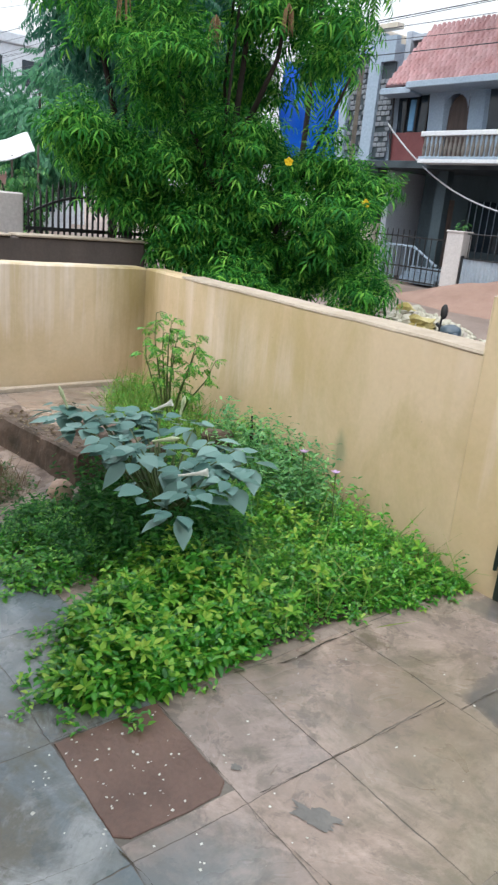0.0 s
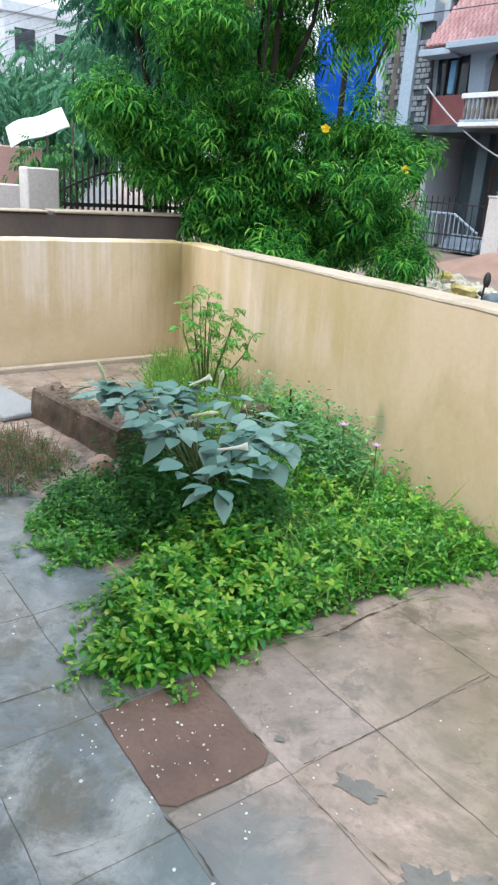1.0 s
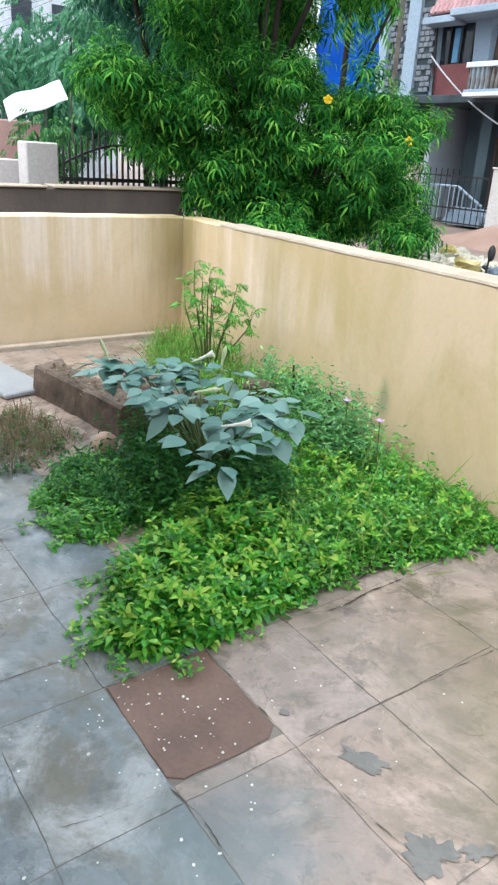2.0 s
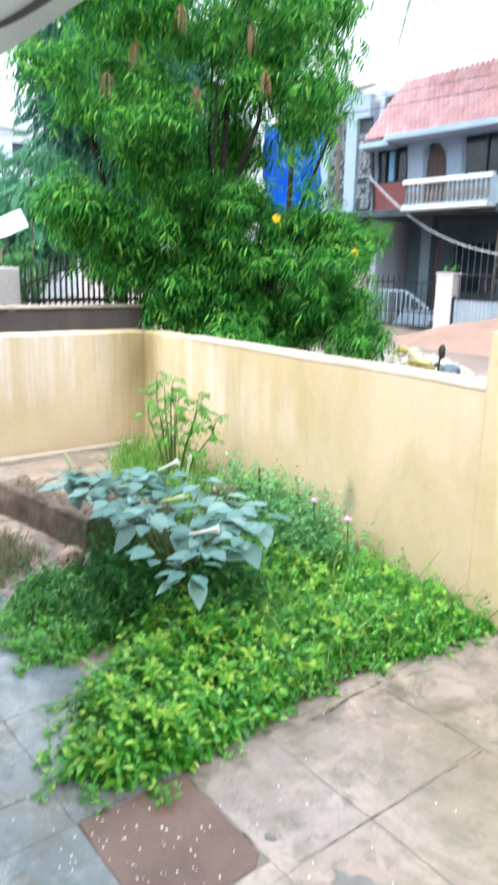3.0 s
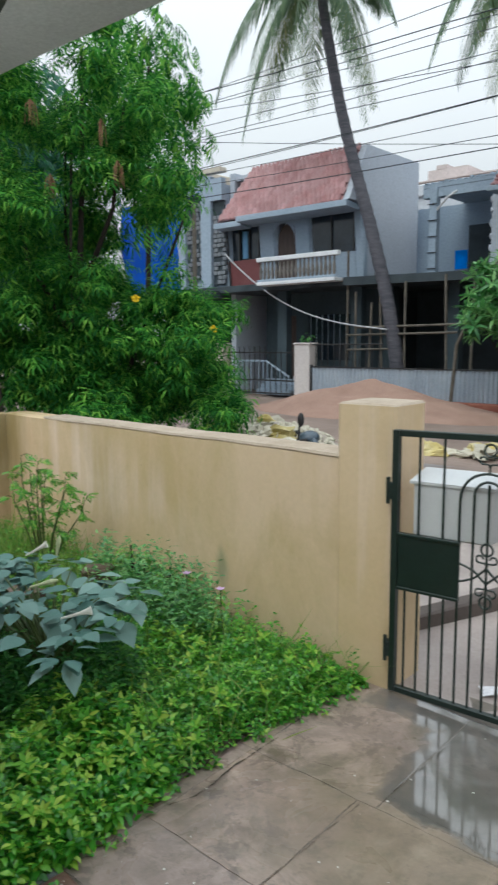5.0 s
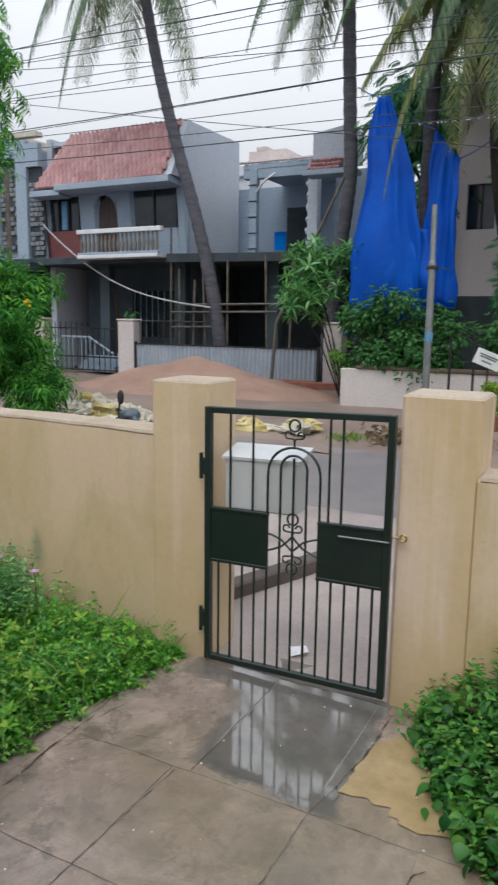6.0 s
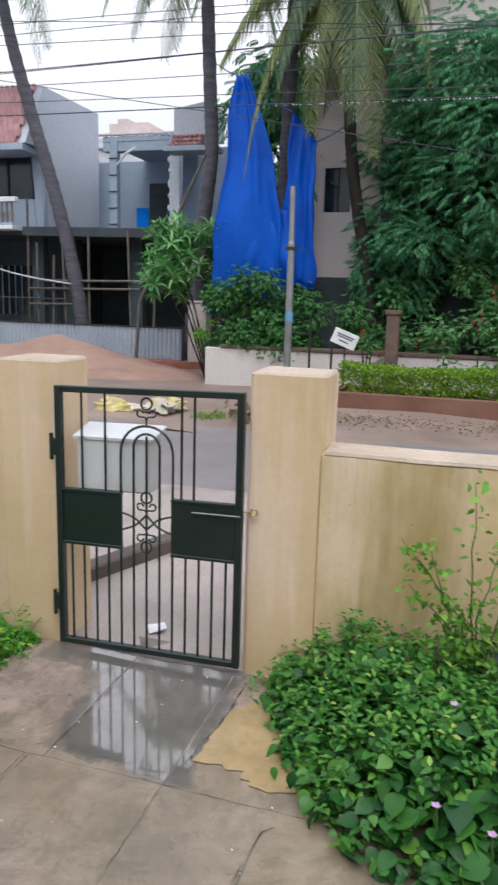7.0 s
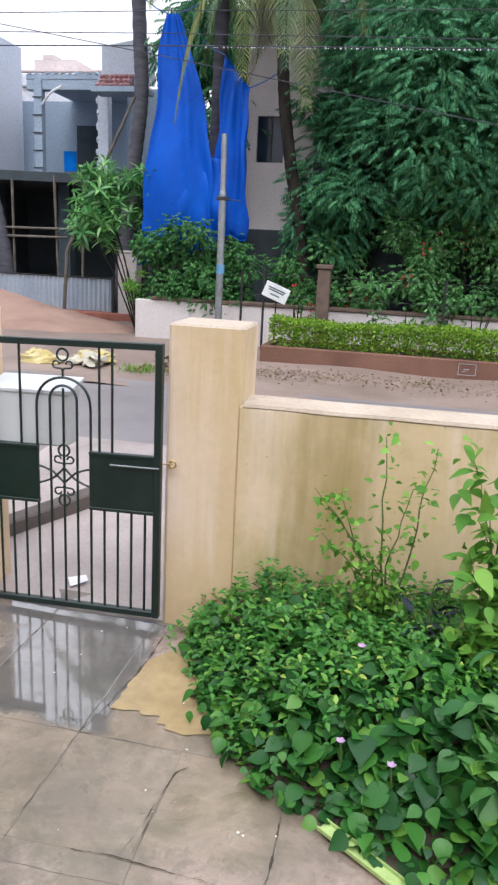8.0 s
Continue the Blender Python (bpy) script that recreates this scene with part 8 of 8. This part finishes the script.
for x, y in ((0.21, 1.98), (0.09, 2.33), (0.06, 2.04)):
    t = thing("lilac_flower", "lilac five-petalled flower among the creepers", "flower", "lilac flowers", at=(x, y, 0.01))
    z = rheight(x, y) + 0.05
    part("petals", Shape().add([Vector(p) * 0.85 + Vector((0, 0, z)) for p in fl[0]], fl[1]), L_PETALP, t)
    part("stem", Shape().tube([(0.02, 0.02, 0), (0, 0, z)], 0.003, 5), M_STEM, t)


def twig_plant(name, label, base, tips, leaf_l, leaf_w, material, per, seed, spread=0.0):
    q = random.Random(seed)
    t = thing(name, label, "plant", at=base)
    pos = []
    for tip in tips:
        b = Vector(tip)
        mid = Vector((b.x * 0.3 + q.uniform(-0.04, 0.04), b.y * 0.4, b.z * 0.55))
        bend = [Vector((0, 0, 0)).lerp(mid, k / 5) + Vector((q.uniform(-1, 1), q.uniform(-1, 1), 0)) * 0.007 for k in range(5)] + [mid.lerp(b, k / 5) + Vector((q.uniform(-1, 1), q.uniform(-1, 1), 0)) * 0.009 for k in range(5)]
        part("stem", Shape().tube([tuple(p) for p in bend] + [tip], [0.0055 - 0.0004 * k for k in range(11)], 5), M_STEM, t)
        for i in range(per):
            k = q.uniform(0.15, 1.03)
            p = (mid * (k / 0.55) if k < 0.55 else mid.lerp(b, (k - 0.55) / 0.45))
            pos.append(p + Vector((q.uniform(-1, 1), q.uniform(-1, 1), q.uniform(-1, 1))) * (0.012 + spread))
    m = len(pos)
    part("leaves", scatter("leaves", *heart_leaf(leaf_l, leaf_w), np.array([tuple(p) for p in pos]), turns(rng.uniform(0, 6.3, m), rng.normal(0.1, 0.5, m), rng.normal(0, 0.5, m)), rng.uniform(0.5, 1.2, m), material), None, t)


twig_plant("wall_climber", "thin climbing plant with small pale leaves at the wall", (0.16, 2.72, 0.12), [(-0.06, -0.03, 0.88), (0.12, -0.04, 0.86), (0.05, -0.05, 0.7), (-0.3, -0.02, 0.66), (-0.24, -0.03, 0.6), (-0.26, -0.05, 0.5), (-0.16, -0.05, 0.4), (-0.2, -0.04, 0.66), (-0.22, -0.03, 0.3)], 0.036, 0.024, L_LIGHT, 66, 3, 0.032)
twig_plant("leafy_plant", "bright green broad-leaved plant beside the creepers", (0.55, 2.5, 0.12), [(-0.16, 0.05, 0.86), (-0.13, 0.0, 0.68), (-0.15, -0.05, 0.58), (-0.1, -0.12, 0.45), (-0.04, 0.05, 0.92), (0.0, -0.1, 0.78), (0.1, -0.1, 0.66), (-0.16, 0.0, 0.36), (-0.02, 0.1, 0.7), (-0.08, -0.05, 0.5), (-0.1, -0.1, 0.3), (0.05, 0.0, 0.85), (-0.12, 0.02, 0.78)], 0.085, 0.046, L_LIGHT, 34, 5, 0.05)
twig_plant("leafy_plant", "bright green broad-leaved plant in the creeper bed", (0.6, 2.05, 0.1), [(-0.12, 0.1, 0.4), (-0.16, 0.05, 0.28), (-0.2, -0.05, 0.15), (0.1, 0.05, 0.42), (0.0, -0.1, 0.4), (0.15, -0.2, 0.3), (-0.1, -0.15, 0.2)], 0.085, 0.045, L_SHRUB, 26, 6, 0.045)
twig_plant("dark_leaf_plant", "small plant with dark purplish leaves", (0.30, 2.6, 0.15), [(-0.05, 0, 0.3), (0.03, 0, 0.38), (0.09, -0.05, 0.28), (0.0, -0.06, 0.22), (0.1, 0.02, 0.4)], 0.075, 0.024, L_PURPLE, 9, 9, 0.012)

# fallen petals on the floor
n = 120
px, py = rng.uniform(-2.6, 0.2, n), rng.uniform(0.2, 2.85, n)
pm = scatter("fallen_petals", *leaf(0.0095, 0.008, 0.1, 0.0), np.stack([px, py, np.full(n, 0.008)], 1), turns(rng.uniform(0, 6.3, n), rng.normal(0, 0.1, n), rng.normal(0, 0.2, n)), rng.uniform(0.4, 1.3, n) ** 1.3, L_PETALW)
solo("fallen_petals", pm, None, "tiny pale petals scattered on the wet paving", "petals", kind="stuff")
n = 120
px, py = np.concatenate([rng.normal(-1.62, 0.2, 80), rng.normal(-1.9, 0.4, 40)]), np.concatenate([rng.normal(1.02, 0.16, 80), rng.normal(0.8, 0.35, 40)])
pm = scatter("fallen_petals", *leaf(0.008, 0.007, 0.1, 0.0), np.stack([px, py, np.full(n, 0.008)], 1), turns(rng.uniform(0, 6.3, n), rng.normal(0, 0.1, n), rng.normal(0, 0.2, n)), rng.uniform(0.4, 1.3, n) ** 1.3, L_PETALW)
solo("fallen_petals", pm, None, "fine pale specks of petals around the red slab", "petals", kind="stuff")
n = 260
px, py = rng.uniform(-0.42, 0.42, n), rng.normal(0, 0.05, n)
k9 = radians(9)
qx, qy = -4.17 + px * math.cos(k9) - py * math.sin(k9), 1.84 + px * math.sin(k9) + py * math.cos(k9)
pm = scatter("kerb_litter", *leaf(0.03, 0.014, 0.2, 0.1), np.stack([qx, qy, np.full(n, 0.205)], 1), turns(rng.uniform(0, 6.3, n), rng.normal(0, 0.3, n), rng.normal(0, 0.5, n)), rng.uniform(0.4, 1.2, n), L_DRY)
solo("kerb_litter", pm, None, "brown leaf litter on top of the bed kerb", "litter", kind="stuff")


# ---- paving slabs of the yard ----
XJ = [-5.7, -5.15, -4.6, -4.05, -3.5, -2.95, -2.45, -2.035, -1.846, -1.352, -0.822, -0.452, -0.09, 0.42, 0.95, 1.5, 2.05, 2.6, 3.2, 4.0]
YJ = [-2.5, -1.9, -1.3, -0.75, -0.25, 0.2, 0.56, 0.902, 1.26, 1.595, 2.14, 2.92]
frnd = random.Random(23)


def slab_mesh(x0, x1, y0, y1, material):
    g = 0.0012
    n = 26
    ring = []
    cx0 = x0 * 7 + y0 * 3
    for (xa, ya), (xb, yb) in (((x0 + g, y0 + g), (x1 - g, y0 + g)), ((x1 - g, y0 + g), (x1 - g, y1 - g)), ((x1 - g, y1 - g), (x0 + g, y1 - g)), ((x0 + g, y1 - g), (x0 + g, y0 + g))):
        for i in range(n):
            t = i / n
            p = Vector((xa + (xb - xa) * t, ya + (yb - ya) * t, 4))
            j = 0.008 * noise.noise(Vector((p.x * 5, p.y * 5, 4))) + 0.003 * noise.noise(Vector((p.x * 31, p.y * 31, 9)))
            chip = 0.006 * max(0.0, noise.noise(Vector((p.x * 8, p.y * 8, cx0))) + 0.6 * noise.noise(Vector((p.x * 27, p.y * 27, cx0))) - 0.12)
            ring.append((p.x + j - (ya - yb) / max(abs(ya - yb), abs(xa - xb)) * -chip, p.y + j + (xb - xa) / max(abs(ya - yb), abs(xa - xb)) * chip))
    cx, cy, m = (x0 + x1) / 2, (y0 + y1) / 2, len(ring)
    vs = [(x, y, -0.02) for x, y in ring] + [(x, y, -0.0004) for x, y in ring] + [(x + (cx - x) * 0.012, y + (cy - y) * 0.012, 0.0) for x, y in ring]
    fs = [(k * m + i, k * m + (i + 1) % m, (k + 1) * m + (i + 1) % m, (k + 1) * m + i) for k in range(2) for i in range(m)] + [tuple(range(2 * m, 3 * m))]
    return mesh_of("paving_slab", Shape().add(vs, fs), material)


for i in range(len(XJ) - 1):
    for j in range(len(YJ) - 1):
        x0, x1, y0, y1 = XJ[i], XJ[i + 1], YJ[j], YJ[j + 1]
        if abs(x0 + 1.846) < 0.01 and abs(y0 - 0.902) < 0.01:
            x0 = -1.412
        if y0 > 2.1:
            x0, x1 = (-1.28 if abs(q + 1.352) < 0.01 else q for q in (x0, x1))
        mat_ = M_SLABBLUE if (x1 < -1.8 and y1 < 1.3) or (x1 < -0.8 and y1 < 0.95) else M_SLAB
        s = part("paving_slab", slab_mesh(x0, x1, y0, y1, mat_), None, floor)
        s.location.z = frnd.uniform(-0.0004, 0.0005)
